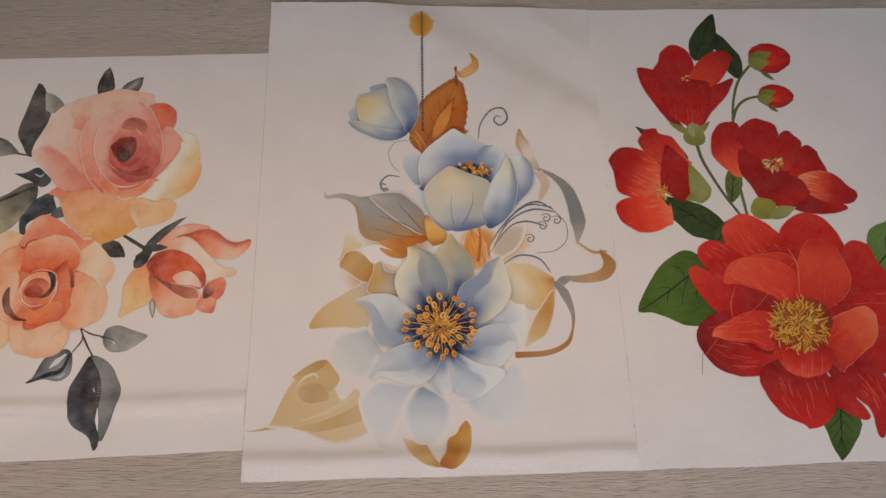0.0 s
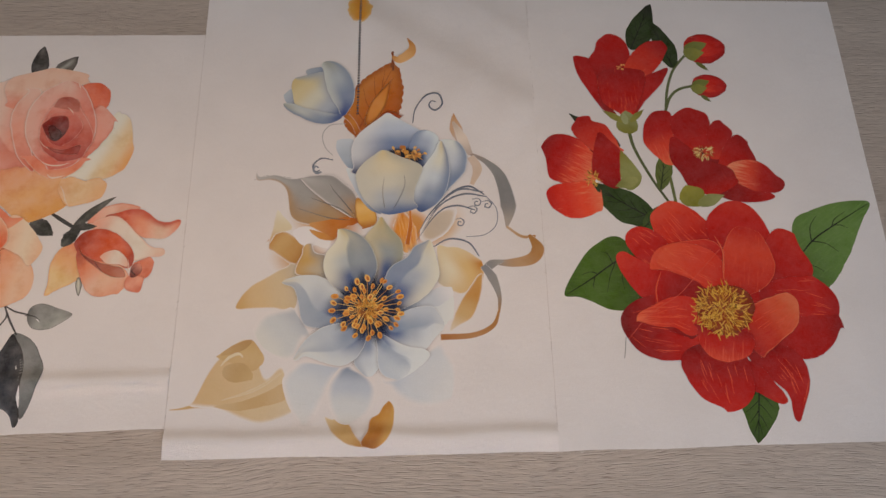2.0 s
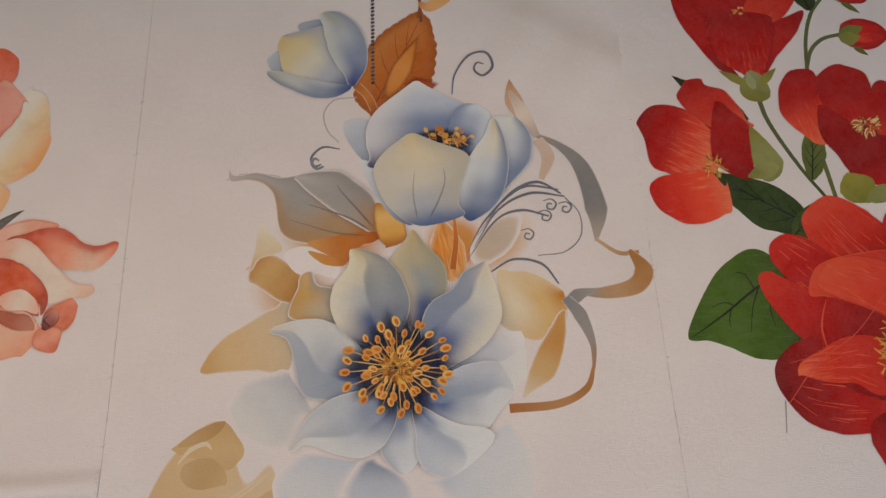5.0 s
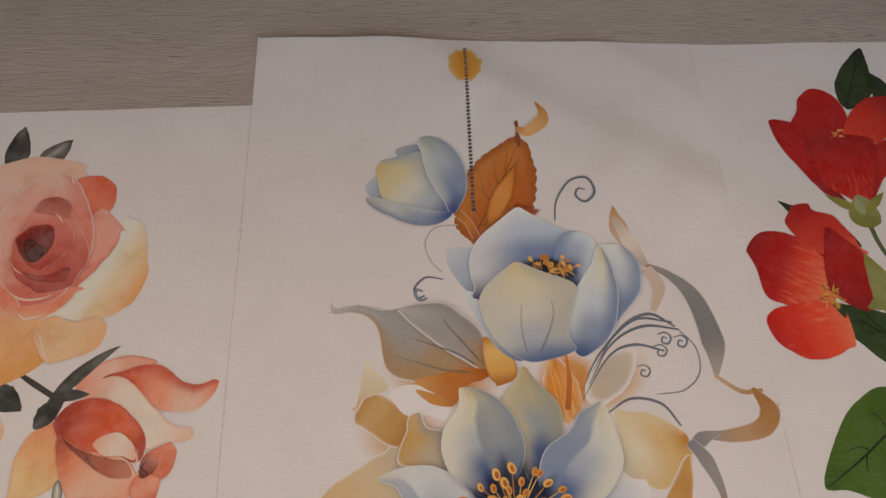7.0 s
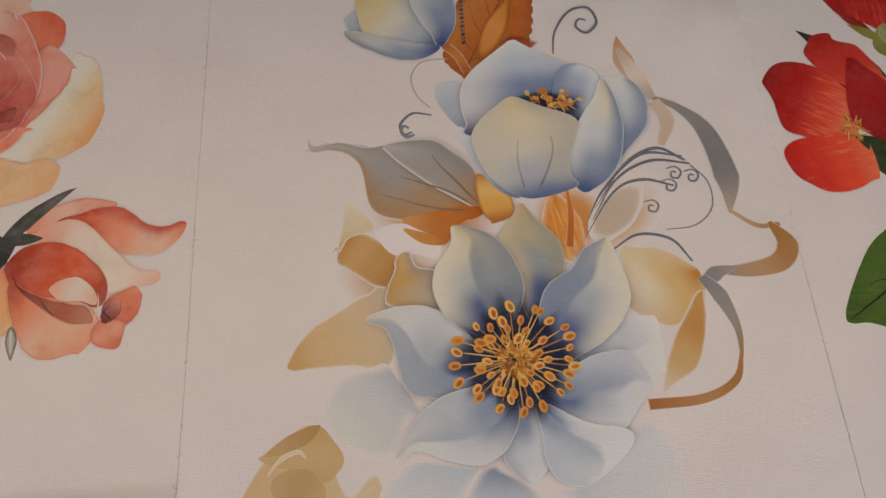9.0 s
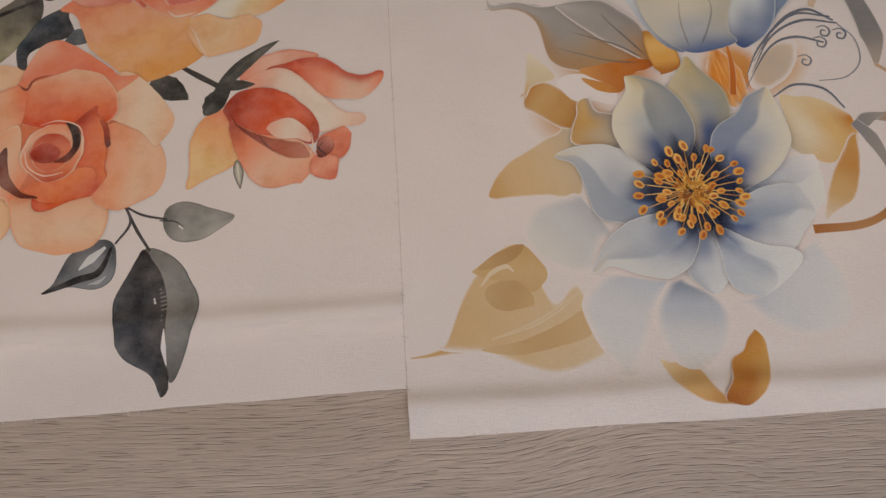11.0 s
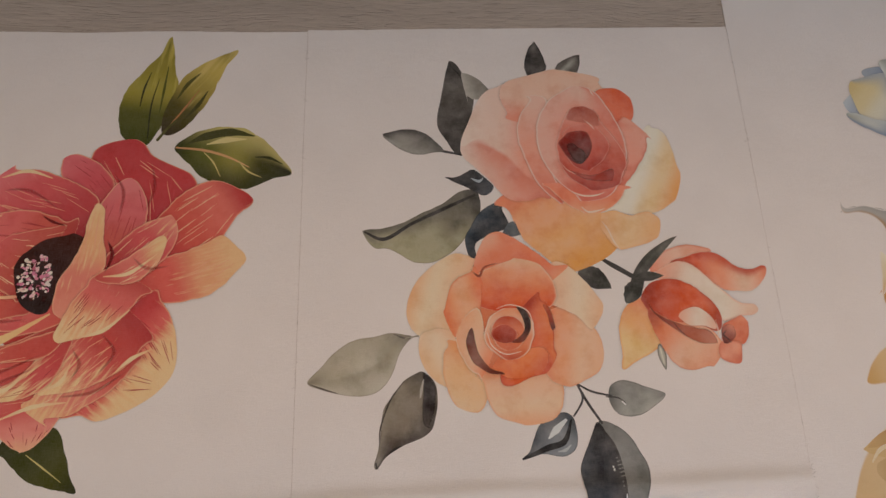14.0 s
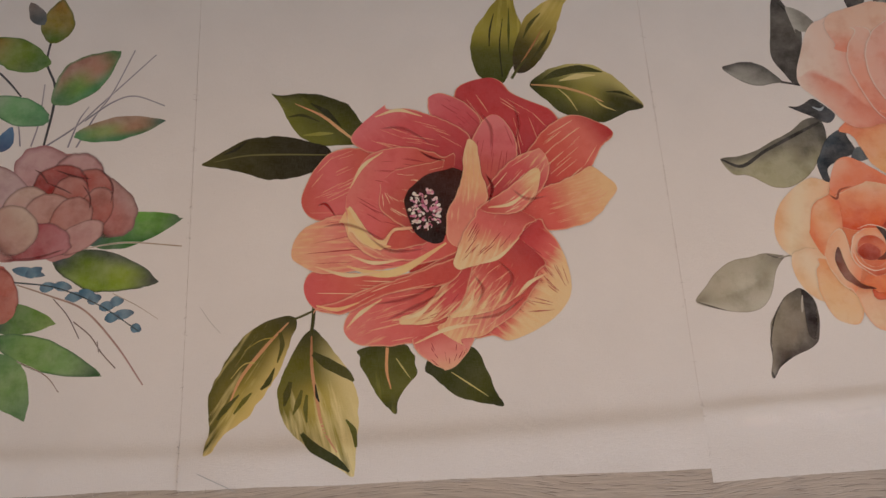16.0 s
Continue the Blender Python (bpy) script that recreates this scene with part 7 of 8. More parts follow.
stroke(panel_d, panel_d.thing, "leaf_vein", [(-669.0, 144.0), (-670.0, 125.0), (-667.0, 110.0)], (2.6, 2.4, 0.8), "d8a070", mat=PATCHY)
stroke(panel_d, panel_d.thing, "leaf_vein", [(-662.0, 135.0), (-657.0, 127.0), (-651.0, 118.0)], (0.6, 1.2, 0.4), "c8b878", mat=PATCHY)
blade(panel_d, panel_d.thing, "leaf", -633.6, 136.1, -576.0, 92.0, (-3.1, 2.1, 24.4, 22.3, 13.2, 5.6, 2.5), (-12.4, -13.5, -14.8, -15.6, -10.7, -6.1, -2.7), "3a3c12 46481a 52521e 3a3c12", mat=PATCHY, wave=1.6, brush='6e6c30', wb=0.1, wt=0.3)
stroke(panel_d, panel_d.thing, "leaf_vein", [(-617.0, 121.0), (-603.0, 111.0), (-588.0, 100.0)], (0.6, 1.4, 0.4), "c8b878", mat=PATCHY)
blade(panel_d, panel_d.thing, "leaf", -555.4, 384.7, -541.0, 500.0, (17.8, 25.8, 30.4, 26.5, 15.2, 4.9, 2.6), (-4.5, -9.4, -15.8, -19.1, -11.2, -6.2, -2.3), "4a4e16 5c5c1e a89a44 9a8c3a 6a6424", mat=PATCHY, wave=1.2, brush='cdb860', wb=0.05, wt=0.5)
stroke(panel_d, panel_d.thing, "leaf_vein", [(-553.0, 392.0), (-553.0, 425.0), (-548.0, 455.0)], (1.2, 1.4, 0.5), "34350f", mat=PATCHY)
stroke(panel_d, panel_d.thing, "leaf_vein", [(-563.0, 425.0), (-561.0, 443.0), (-556.0, 461.0)], (0.8, 2.0, 0.6), "34350f", mat=PATCHY)
stroke(panel_d, panel_d.thing, "leaf_vein", [(-545.0, 418.0), (-543.0, 442.0), (-541.0, 467.0)], (0.8, 2.4, 0.6), "5a5a1c", mat=PATCHY)
blade(panel_d, panel_d.thing, "leaf", -539.5, 396.3, -478.0, 485.0, (5.7, 13.0, 18.4, 22.6, 18.5, 10.2, 3.4), (-6.7, -11.0, -12.4, -10.7, -5.3, -1.3, -1.6), "3e3014 5a5220 a8944a c8b060 8a7c34", mat=PATCHY, wave=1.2, brush='d8c07a', wb=0.05, wt=0.6)
stroke(panel_d, panel_d.thing, "leaf_vein", [(-538.0, 400.0), (-522.0, 424.0), (-511.0, 442.0)], (1.0, 2.0, 0.6), "b07c50", mat=PATCHY)
stroke(panel_d, panel_d.thing, "leaf_vein", [(-524.0, 409.0), (-511.0, 426.0), (-503.0, 441.0)], (1.0, 4.0, 0.8), "4e4a18", mat=PATCHY)
stroke(panel_d, panel_d.thing, "leaf_vein", [(-530.0, 433.0), (-522.0, 448.0), (-511.0, 460.0)], (1.0, 4.0, 0.8), "5a5620", mat=PATCHY)
blade(panel_d, panel_d.thing, "leaf", -528.1, 383.0, -423.6, 355.9, (8.9, 21.2, 29.5, 33.2, 26.8, 15.2, 6.5), (-4.4, -11.5, -22.7, -23.2, -23.3, -9.0, -2.9), "3e4016 6a6a2a 9a904a 4a4818 2e2e10", mat=PATCHY, wave=1.4, side='c8b878 3c3e14', brush='dccb8e', wb=0.1, wt=0.35)
stroke(panel_d, panel_d.thing, "leaf_vein", [(-527.0, 383.0), (-502.0, 380.0), (-480.0, 373.0), (-461.0, 363.0)], (1.4, 2.6, 2.2, 0.8), "c8986a d8a878", mat=PATCHY)
stroke(panel_d, panel_d.thing, "leaf_vein", [(-517.0, 387.0), (-501.0, 394.0), (-479.0, 398.0), (-458.0, 394.0)], (1.0, 8.0, 8.0, 1.0), "4a4a1a", mat=PATCHY)
stroke(panel_d, panel_d.thing, "leaf_vein", [(-500.0, 386.0), (-483.0, 390.0), (-465.0, 391.0)], (1.0, 6.0, 1.0), "d8c68c", mat=PATCHY)
stroke(panel_d, panel_d.thing, "leaf_vein", [(-502.0, 378.0), (-493.0, 368.0), (-486.0, 354.0)], (0.6, 1.6, 0.4), "cdb878", mat=PATCHY)
stroke(panel_d, panel_d.thing, "leaf_vein", [(-471.0, 369.0), (-462.0, 359.0), (-450.0, 353.0)], (0.6, 1.8, 0.4), "cdb878", mat=PATCHY)
stroke(panel_d, panel_d.thing, "leaf_vein", [(-457.0, 373.0), (-444.0, 372.0), (-432.0, 366.0)], (0.6, 3.0, 0.8), "3a3a14", mat=PATCHY)
blade(panel_d, panel_d.thing, "leaf", -712.1, 318.1, -827.0, 314.0, (6.4, 14.1, 18.5, 18.6, 10.2, 5.0, 2.1), (-9.5, -14.3, -20.6, -22.9, -19.9, -10.0, -2.8), "2a240a 36300f 453f16 5a5424", mat=PATCHY, wave=1.4, brush='6a6428', wb=0.02, wt=0.35)
stroke(panel_d, panel_d.thing, "leaf_vein", [(-716.0, 319.0), (-756.0, 321.0), (-789.0, 321.0), (-816.0, 316.0)], (1.0, 1.6, 1.4, 0.5), "7a7244", mat=PATCHY)
stroke(panel_d, panel_d.thing, "leaf_vein", [(-788.0, 335.0), (-798.0, 327.0), (-808.0, 323.0)], (0.8, 3.0, 0.6), "2a2810", mat=PATCHY)
blade(panel_d, panel_d.thing, "leaf", -687.1, 327.8, -766.5, 382.4, (2.5, 9.7, 18.7, 21.9, 15.5, 5.9, 1.6), (-14.3, -20.8, -27.2, -25.3, -18.8, -7.4, -0.5), "3e3e12 5a5a1e 5e5e22 6a6a2a 50501c", mat=PATCHY, wave=1.4, side='7a7830 3a3810', brush='8a8640', wb=0.1, wt=0.4)
stroke(panel_d, panel_d.thing, "leaf_vein", [(-688.0, 329.0), (-704.0, 343.0), (-721.0, 358.0), (-745.0, 371.0)], (1.6, 3.0, 2.6, 0.6), "d8b080 d89c74", mat=PATCHY)
stroke(panel_d, panel_d.thing, "leaf_vein", [(-731.0, 371.0), (-717.0, 361.0), (-704.0, 347.0)], (1.0, 6.0, 1.0), "34340f", mat=PATCHY)
stroke(panel_d, panel_d.thing, "leaf_vein", [(-751.0, 358.0), (-738.0, 359.0), (-723.0, 352.0)], (1.0, 3.0, 0.6), "3e3e14", mat=PATCHY)
stroke(panel_d, panel_d.thing, "leaf_vein", [(-738.0, 339.0), (-723.0, 340.0), (-711.0, 340.0)], (1.0, 4.0, 1.0), "9a9448", mat=PATCHY)
stroke(panel_d, panel_d.thing, "stem", [(-544.6, 389.8), (-536.7, 401.5), (-529.4, 410.3)], (2.7, 2.2), "5a5627")
stroke(panel_d, panel_d.thing, "stem", [(-728.8, 182.9), (-729.8, 168.6), (-731.7, 156.8)], (3.3, 2.8), "4a471e")
stroke(panel_d, panel_d.thing, "stem", [(-730.7, 177.2), (-738.7, 173.8), (-745.7, 171.3)], (1.9, 1.9), "5a5627")
f = blossom(panel_d, "peony", -613.9, 247.8, 54.7, "c0433e", "large pink and cream printed peony in full bloom")
blade(panel_d, f, "petal", -561.8, 275.8, -566.0, 391.6, (-10.7, 1.2, 14.2, 23.9, 30.2, 33.8, 23.9), (-31.1, -42.0, -51.4, -59.1, -53.1, -19.1, -10.0), "94353b b63e44 c64b4c c3484a", mat=BRUSHED, rim='e7b692', rimw=1.6, halo='7d352e', dim=0.25, reach=2.5, wave=1.2, brush='d66164', wb=0.20, wt=0.26, rays='e7ac8b', root=0.05, bleed=1.0)
blade(panel_d, f, "petal", -581.7, 323.6, -622.6, 373.8, (1.5, 3.6, 5.5, 7.2, 10.0, 9.8, 3.5), (-6.9, -13.8, -19.2, -20.5, -18.6, -13.5, -8.0), "b64a47 d25f64 dc787b", mat=BRUSHED, rim='e7b692', rimw=1.6, halo='7d352e', dim=0.25, reach=2.5, wave=1.2, brush='e5928b', wb=0.10, wt=0.30, rays='b64445', root=0.05, bleed=1.0)
blade(panel_d, f, "petal", -550.7, 275.4, -456.0, 332.0, (3.8, 13.4, 24.6, 33.3, 36.6, 30.2, 12.8), (-6.6, -10.3, -15.7, -19.1, -15.2, -5.3, -3.6), "873237 c04444 d56354 df7a6b bc4242", mat=BRUSHED, rim='e7b692', rimw=1.6, halo='7d352e', dim=0.25, reach=2.5, wave=1.2, brush='e8bf91', wb=0.10, wt=0.23, rays='ecc49f', root=0.05, bleed=1.0)
blade(panel_d, f, "petal", -549.2, 254.5, -459.0, 278.0, (-0.3, 9.4, 17.1, 18.2, 20.9, 24.1, 8.4), (-12.7, -17.4, -21.6, -23.8, -20.9, -11.9, -5.0), "c34e45 dd6c60 e5aa81 ebc293", mat=BRUSHED, rim='e7b692', rimw=1.6, halo='7d352e', dim=0.25, reach=2.5, wave=1.2, brush='e8bf91', wb=0.15, wt=0.55, rays='e7ac8b', root=0.05, bleed=1.0)
blade(panel_d, f, "petal", -571.0, 216.3, -515.4, 174.0, (0.5, 45.1, 46.5, 41.9, 33.4, 22.5, 11.5), (-0.5, -58.6, -69.3, -58.0, -52.9, -35.5, -17.8), "b03e44 c94e4d dc6c64 ebc292 ecc699", mat=BRUSHED, rim='e7b692', rimw=1.6, halo='7d352e', dim=0.25, reach=2.5, wave=1.2, brush='ebc89a', wb=0.10, wt=0.60, rays='b64445', root=0.05, bleed=1.0)
blade(panel_d, f, "petal", -605.0, 212.1, -737.4, 195.7, (13.3, 20.5, 23.9, 24.1, 22.9, 22.9, 14.9), (-10.6, -7.6, -0.2, 0.9, -7.0, -12.5, -12.5), "bc4b47 d05c54 d66c5e d76663", mat=BRUSHED, rim='e7b692', rimw=1.6, halo='7d352e', dim=0.25, reach=2.5, wave=1.2, brush='e5968b', wb=0.10, wt=0.23, rays='ecc49f', root=0.05, bleed=1.0)
blade(panel_d, f, "petal", -593.7, 208.8, -703.7, 157.7, (29.1, 42.2, 44.2, 40.8, 30.6, 21.5, 12.7), (-4.0, -6.2, -5.5, -12.4, -18.7, -16.7, -8.3), "b64a47 d05f55 dc726b e0867b", mat=BRUSHED, rim='e7b692', rimw=1.6, halo='7d352e', dim=0.25, reach=2.5, wave=1.2, brush='e8bf91', wb=0.20, wt=0.34, rays='e7ac8b', root=0.05, bleed=1.0)
blade(panel_d, f, "petal", -626.3, 153.6, -621.8, 122.7, (2.5, 21.3, 28.4, 24.6, 19.0, 12.7, 7.0), (-18.3, -21.4, -20.7, -17.0, -11.8, -5.8, -0.5), "d66660 e49285 e7b191", mat=BRUSHED, rim='e7b692', rimw=1.6, halo='7d352e', dim=0.25, reach=2.5, wave=1.2, brush='e8bf91', wb=0.20, wt=0.37, rays='b64445', root=0.05, bleed=1.0)
blade(panel_d, f, "petal", -568.2, 212.6, -603.7, 141.6, (30.3, 33.6, 31.3, 25.7, 16.6, 6.6, -6.6), (12.8, -1.0, -12.8, -20.0, -22.1, -23.1, -24.7), "bc4a47 d26458 df8677 e7af89", mat=BRUSHED, rim='e7b692', rimw=1.6, halo='7d352e', dim=0.25, reach=2.5, wave=1.2, brush='e8bf91', wb=0.10, wt=0.55, rays='ecc49f', root=0.05, bleed=1.0)
blade(panel_d, f, "petal", -562.2, 236.6, -615.0, 166.9, (35.8, 39.9, 40.0, 36.0, 27.6, 15.8, 5.0), (9.0, 2.9, -5.6, -12.8, -6.7, 2.1, 0.1), "b64645 ca5850 dc786c ebc292", mat=BRUSHED, rim='e7b692', rimw=1.6, halo='7d352e', dim=0.25, reach=2.5, wave=1.2, brush='edc899', wb=0.10, wt=0.64, rays='e7ac8b', root=0.05, bleed=1.0)
blade(panel_d, f, "petal", -598.7, 213.0, -657.7, 163.4, (6.1, 11.8, 19.4, 23.1, 18.9, 11.5, 3.0), (0.4, -0.6, -0.2, 2.8, 3.9, 0.4, -2.6), "c34e4a d5615e e8b98b", mat=BRUSHED, rim='e7b692', rimw=1.6, halo='7d352e', dim=0.25, reach=2.5, wave=1.2, brush='edc899', wb=0.20, wt=0.64, rays='b64445', root=0.05, bleed=1.0)
blade(panel_d, f, "petal", -607.5, 215.2, -729.6, 174.8, (9.0, 15.4, 10.6, 5.7, 6.2, 6.9, -2.8), (-2.2, -2.4, -1.8, -2.7, -3.5, -2.1, -3.8), "c9564d d26356 d76662", mat=BRUSHED, rim='e7b692', rimw=1.6, halo='7d352e', dim=0.25, reach=2.5, wave=1.2, brush='e5968b', wb=0.10, wt=0.26, rays='ecc49f', root=0.05, bleed=1.0)
blade(panel_d, f, "petal", -652.6, 287.4, -739.3, 272.9, (-23.4, -12.7, -5.5, 16.3, 24.3, 18.5, 10.6), (-38.7, -39.2, -40.7, -43.9, -39.6, -25.9, -11.1), "bc524a d2675a dc7370 d06458", mat=BRUSHED, rim='e7b692', rimw=1.6, halo='7d352e', dim=0.25, reach=2.5, wave=1.2, brush='e59287', wb=0.10, wt=0.26, rays='e7ac8b', root=0.05, bleed=1.0)
blade(panel_d, f, "petal", -605.4, 229.4, -748.1, 227.0, (4.3, 10.5, 14.2, 16.7, 16.8, 16.4, 7.1), (-9.2, -11.0, -6.1, -10.5, -32.0, -27.5, -16.9), "d06154 dc726c e28a7c e5ac89", mat=BRUSHED, rim='e7b692', rimw=1.6, halo='7d352e', dim=0.25, reach=2.5, wave=1.2, brush='e8bf91', wb=0.15, wt=0.44, rays='b64445', root=0.05, bleed=1.0)
blade(panel_d, f, "petal", -642.0, 222.4, -708.1, 252.8, (3.8, 7.6, 12.1, 14.3, 10.9, 4.3, -4.0), (-14.7, -10.7, -6.0, -5.9, -9.4, -15.2, -19.5), "d76663 df8677 e8b98b", mat=BRUSHED, rim='e7b692', rimw=1.6, halo='7d352e', dim=0.25, reach=2.5, wave=1.2, brush='e8bf91', wb=0.30, wt=0.52, rays='ecc49f', root=0.05, bleed=1.0)
blade(panel_d, f, "petal", -607.0, 289.6, -663.2, 367.0, (-7.7, 3.6, 6.5, 16.9, 37.7, 45.2, 36.8), (-28.7, -35.3, -39.6, -34.1, -23.3, -11.8, 2.0), "a1383d c34e50 d66364 df7e7e", mat=BRUSHED, rim='e7b692', rimw=1.6, halo='7d352e', dim=0.25, reach=2.5, wave=1.2, brush='e5928b', wb=0.10, wt=0.30, rays='e7ac8b', root=0.05, bleed=1.0)
blade(panel_d, f, "petal", -621.5, 258.6, -697.6, 286.2, (23.0, 31.7, 39.4, 42.1, 38.7, 29.6, 18.6), (-52.3, -54.1, -54.7, -53.9, -48.8, -40.2, -27.6), "b64a45 d06356 dc726e df8177", mat=BRUSHED, rim='e7b692', rimw=1.6, halo='7d352e', dim=0.25, reach=2.5, wave=1.2, brush='e89b8d', wb=0.10, wt=0.30, rays='b64445', root=0.05, bleed=1.0)
blade(panel_d, f, "petal", -630.0, 259.1, -670.4, 288.6, (17.8, 19.5, 20.3, 20.4, 19.1, 12.7, 1.6), (10.6, 3.2, -47.2, -41.5, -31.6, -22.6, -15.2), "b04844 ca6356 d86b68", mat=BRUSHED, rim='e7b692', rimw=1.6, halo='7d352e', dim=0.25, reach=2.5, wave=1.2, brush='e59287', wb=0.10, wt=0.26, rays='ecc49f', root=0.05, bleed=1.0)
blade(panel_d, f, "petal", -645.2, 247.2, -699.0, 242.4, (0.5, 0.5, 0.5, 14.8, 11.1, 5.2, -4.1), (-0.5, -0.5, -0.5, 8.9, 0.3, -18.7, -23.9), "df937e ebc292 ebc89a", mat=BRUSHED, rim='e7b692', rimw=1.6, halo='7d352e', dim=0.25, reach=2.5, wave=1.2, brush='edc899', wb=0.40, wt=0.60, rays='e7ac8b', root=0.05, bleed=1.0)
blade(panel_d, f, "flower_heart", -626.3, 232.0, -604.3, 302.2, (13.2, 22.8, 30.8, 35.5, 29.7, 19.2, 5.2), (-7.5, -9.2, -9.5, -9.9, -14.8, -16.2, -13.3), "2a0f0a 3c1810 4a1f14", mat=BRUSHED, halo=None, dim=0.25, reach=2.5, wave=1.2, veil=1.0)
blade(panel_d, f, "petal", -575.7, 271.1, -563.8, 353.3, (3.5, 10.2, 16.0, 19.1, 17.3, 12.5, 6.3), (-7.1, -11.8, -17.2, -22.4, -21.5, -14.9, -7.3), "b0444a c96156 d87273 df8683", mat=BRUSHED, rim='e7b692', rimw=1.6, halo='7d352e', dim=0.25, reach=2.5, wave=1.2, brush='e8ac8f', wb=0.10, wt=0.23, rays='b64445', root=0.05, bleed=1.0)
blade(panel_d, f, "petal", -580.1, 257.5, -525.1, 317.9, (6.2, 9.3, 12.1, 13.5, 11.5, 6.9, 1.6), (-2.1, -10.8, -20.8, -24.4, -24.0, -19.3, -10.7), "9b373c bc4b4a d56160 e08e7e", mat=BRUSHED, rim='e7b692', rimw=1.6, halo='7d352e', dim=0.25, reach=2.5, wave=1.2, brush='e8bf91', wb=0.10, wt=0.41, rays='ecc49f', root=0.05, bleed=1.0)
blade(panel_d, f, "petal", -602.5, 232.2, -588.7, 329.8, (8.8, 12.6, 12.7, 5.1, 1.7, 3.1, 1.5), (-3.1, -10.2, -16.4, -19.8, -12.0, -8.8, -5.9), "e2967f df8977 e7b285 ebc295", mat=BRUSHED, rim='e7b692', rimw=1.6, halo='7d352e', dim=0.25, reach=2.5, wave=1.2, brush='ebc89a', wb=0.30, wt=0.41, rays='e7ac8b', root=0.05, bleed=1.0)
blade(panel_d, f, "petal", -578.6, 270.5, -606.0, 207.9, (42.4, 42.4, 39.5, 34.1, 26.2, 14.6, 4.4), (8.1, -0.3, -2.7, -5.1, -6.0, -5.8, -4.6), "c3564d dc746c e5aa83 ecc595", mat=BRUSHED, rim='e7b692', rimw=1.6, halo='7d352e', dim=0.25, reach=2.5, wave=1.2, brush='efca9f', wb=0.10, wt=0.64, rays='b64445', root=0.05, bleed=1.0)
blade(panel_d, f, "petal", -581.0, 264.0, -527.8, 297.8, (1.0, 1.0, 0.1, 0.0, 1.4, 2.5, 2.5), (-5.1, -11.9, -19.3, -21.0, -17.7, -12.0, -4.9), "c95b52 df8174 ebc292", mat=BRUSHED, rim='e7b692', rimw=1.6, halo='7d352e', dim=0.25, reach=2.5, wave=1.2, brush='edc899', wb=0.10, wt=0.52, rays='ecc49f', root=0.05, bleed=1.0)
stroke(panel_d, f, "petal_light", [(-700.0, 268.0), (-693.0, 250.0), (-678.0, 233.0), (-663.0, 231.0)], (1.0, 7.0, 6.0, 1.0), "e8bc8a eecb94 e8bc8a", mat=BRUSHED, soft=0.6)
stroke(panel_d, f, "petal_light", [(-701.0, 215.0), (-674.0, 207.0), (-651.0, 211.0), (-615.0, 232.0)], (1.0, 6.0, 7.0, 1.5), "e8bc8a eecb94 e8bc8a", mat=BRUSHED, soft=0.6)
stroke(panel_d, f, "petal_light", [(-727.0, 182.0), (-710.0, 178.0), (-691.0, 183.0)], (1.0, 3.5, 1.0), "e8bc8a", mat=BRUSHED, soft=0.6)
stroke(panel_d, f, "petal_shade", [(-635.0, 320.0), (-624.0, 313.0), (-611.0, 309.0)], (0.8, 3.4, 1.0), "7a1418", mat=BRUSHED, soft=0.6)
stroke(panel_d, f, "petal_shade", [(-726.0, 271.0), (-718.0, 272.0), (-709.0, 259.0)], (0.8, 4.0, 1.0), "a82a28", mat=BRUSHED, soft=0.8)
stroke(panel_d, f, "petal_shade", [(-576.0, 265.0), (-571.0, 282.0), (-577.0, 297.0)], (0.8, 5.0, 1.0), "7a1a1c", mat=BRUSHED, soft=0.8)
stroke(panel_d, f, "petal_light", [(-699.0, 225.0), (-678.0, 217.0), (-652.0, 219.0)], (0.8, 3.6, 0.8), "e8bc92 efcfa6 e8bc92", mat=BRUSHED, soft=0.6)
stroke(panel_d, f, "petal_light", [(-728.0, 216.0), (-700.0, 207.0), (-671.0, 209.0)], (0.8, 3.6, 0.8), "e8bc92 efcfa6 e8bc92", mat=BRUSHED, soft=0.6)
stroke(panel_d, f, "petal_light", [(-664.0, 166.0), (-641.0, 171.0), (-626.0, 185.0)], (0.8, 3.6, 0.8), "e8bc92 efcfa6 e8bc92", mat=BRUSHED, soft=0.6)
stroke(panel_d, f, "petal_light", [(-615.0, 168.0), (-599.0, 176.0), (-593.0, 190.0)], (0.8, 3.6, 0.8), "e8bc92 efcfa6 e8bc92", mat=BRUSHED, soft=0.6)
stroke(panel_d, f, "petal_light", [(-646.0, 146.0), (-618.0, 157.0), (-592.0, 160.0)], (0.8, 3.6, 0.8), "e8bc92 efcfa6 e8bc92", mat=BRUSHED, soft=0.6)
stroke(panel_d, f, "petal_light", [(-559.0, 181.0), (-546.0, 193.0), (-530.0, 201.0)], (0.8, 3.6, 0.8), "e8bc92 efcfa6 e8bc92", mat=BRUSHED, soft=0.6)
stroke(panel_d, f, "petal_light", [(-576.0, 263.0), (-555.0, 266.0), (-533.0, 283.0)], (0.8, 3.6, 0.8), "e8bc92 efcfa6 e8bc92", mat=BRUSHED, soft=0.6)
stroke(panel_d, f, "petal_light", [(-673.0, 355.0), (-652.0, 361.0), (-630.0, 354.0)], (0.8, 3.6, 0.8), "e8bc92 efcfa6 e8bc92", mat=BRUSHED, soft=0.6)
stroke(panel_d, f, "petal_light", [(-697.0, 286.0), (-685.0, 307.0), (-667.0, 320.0)], (0.8, 3.6, 0.8), "e8bc92 efcfa6 e8bc92", mat=BRUSHED, soft=0.6)
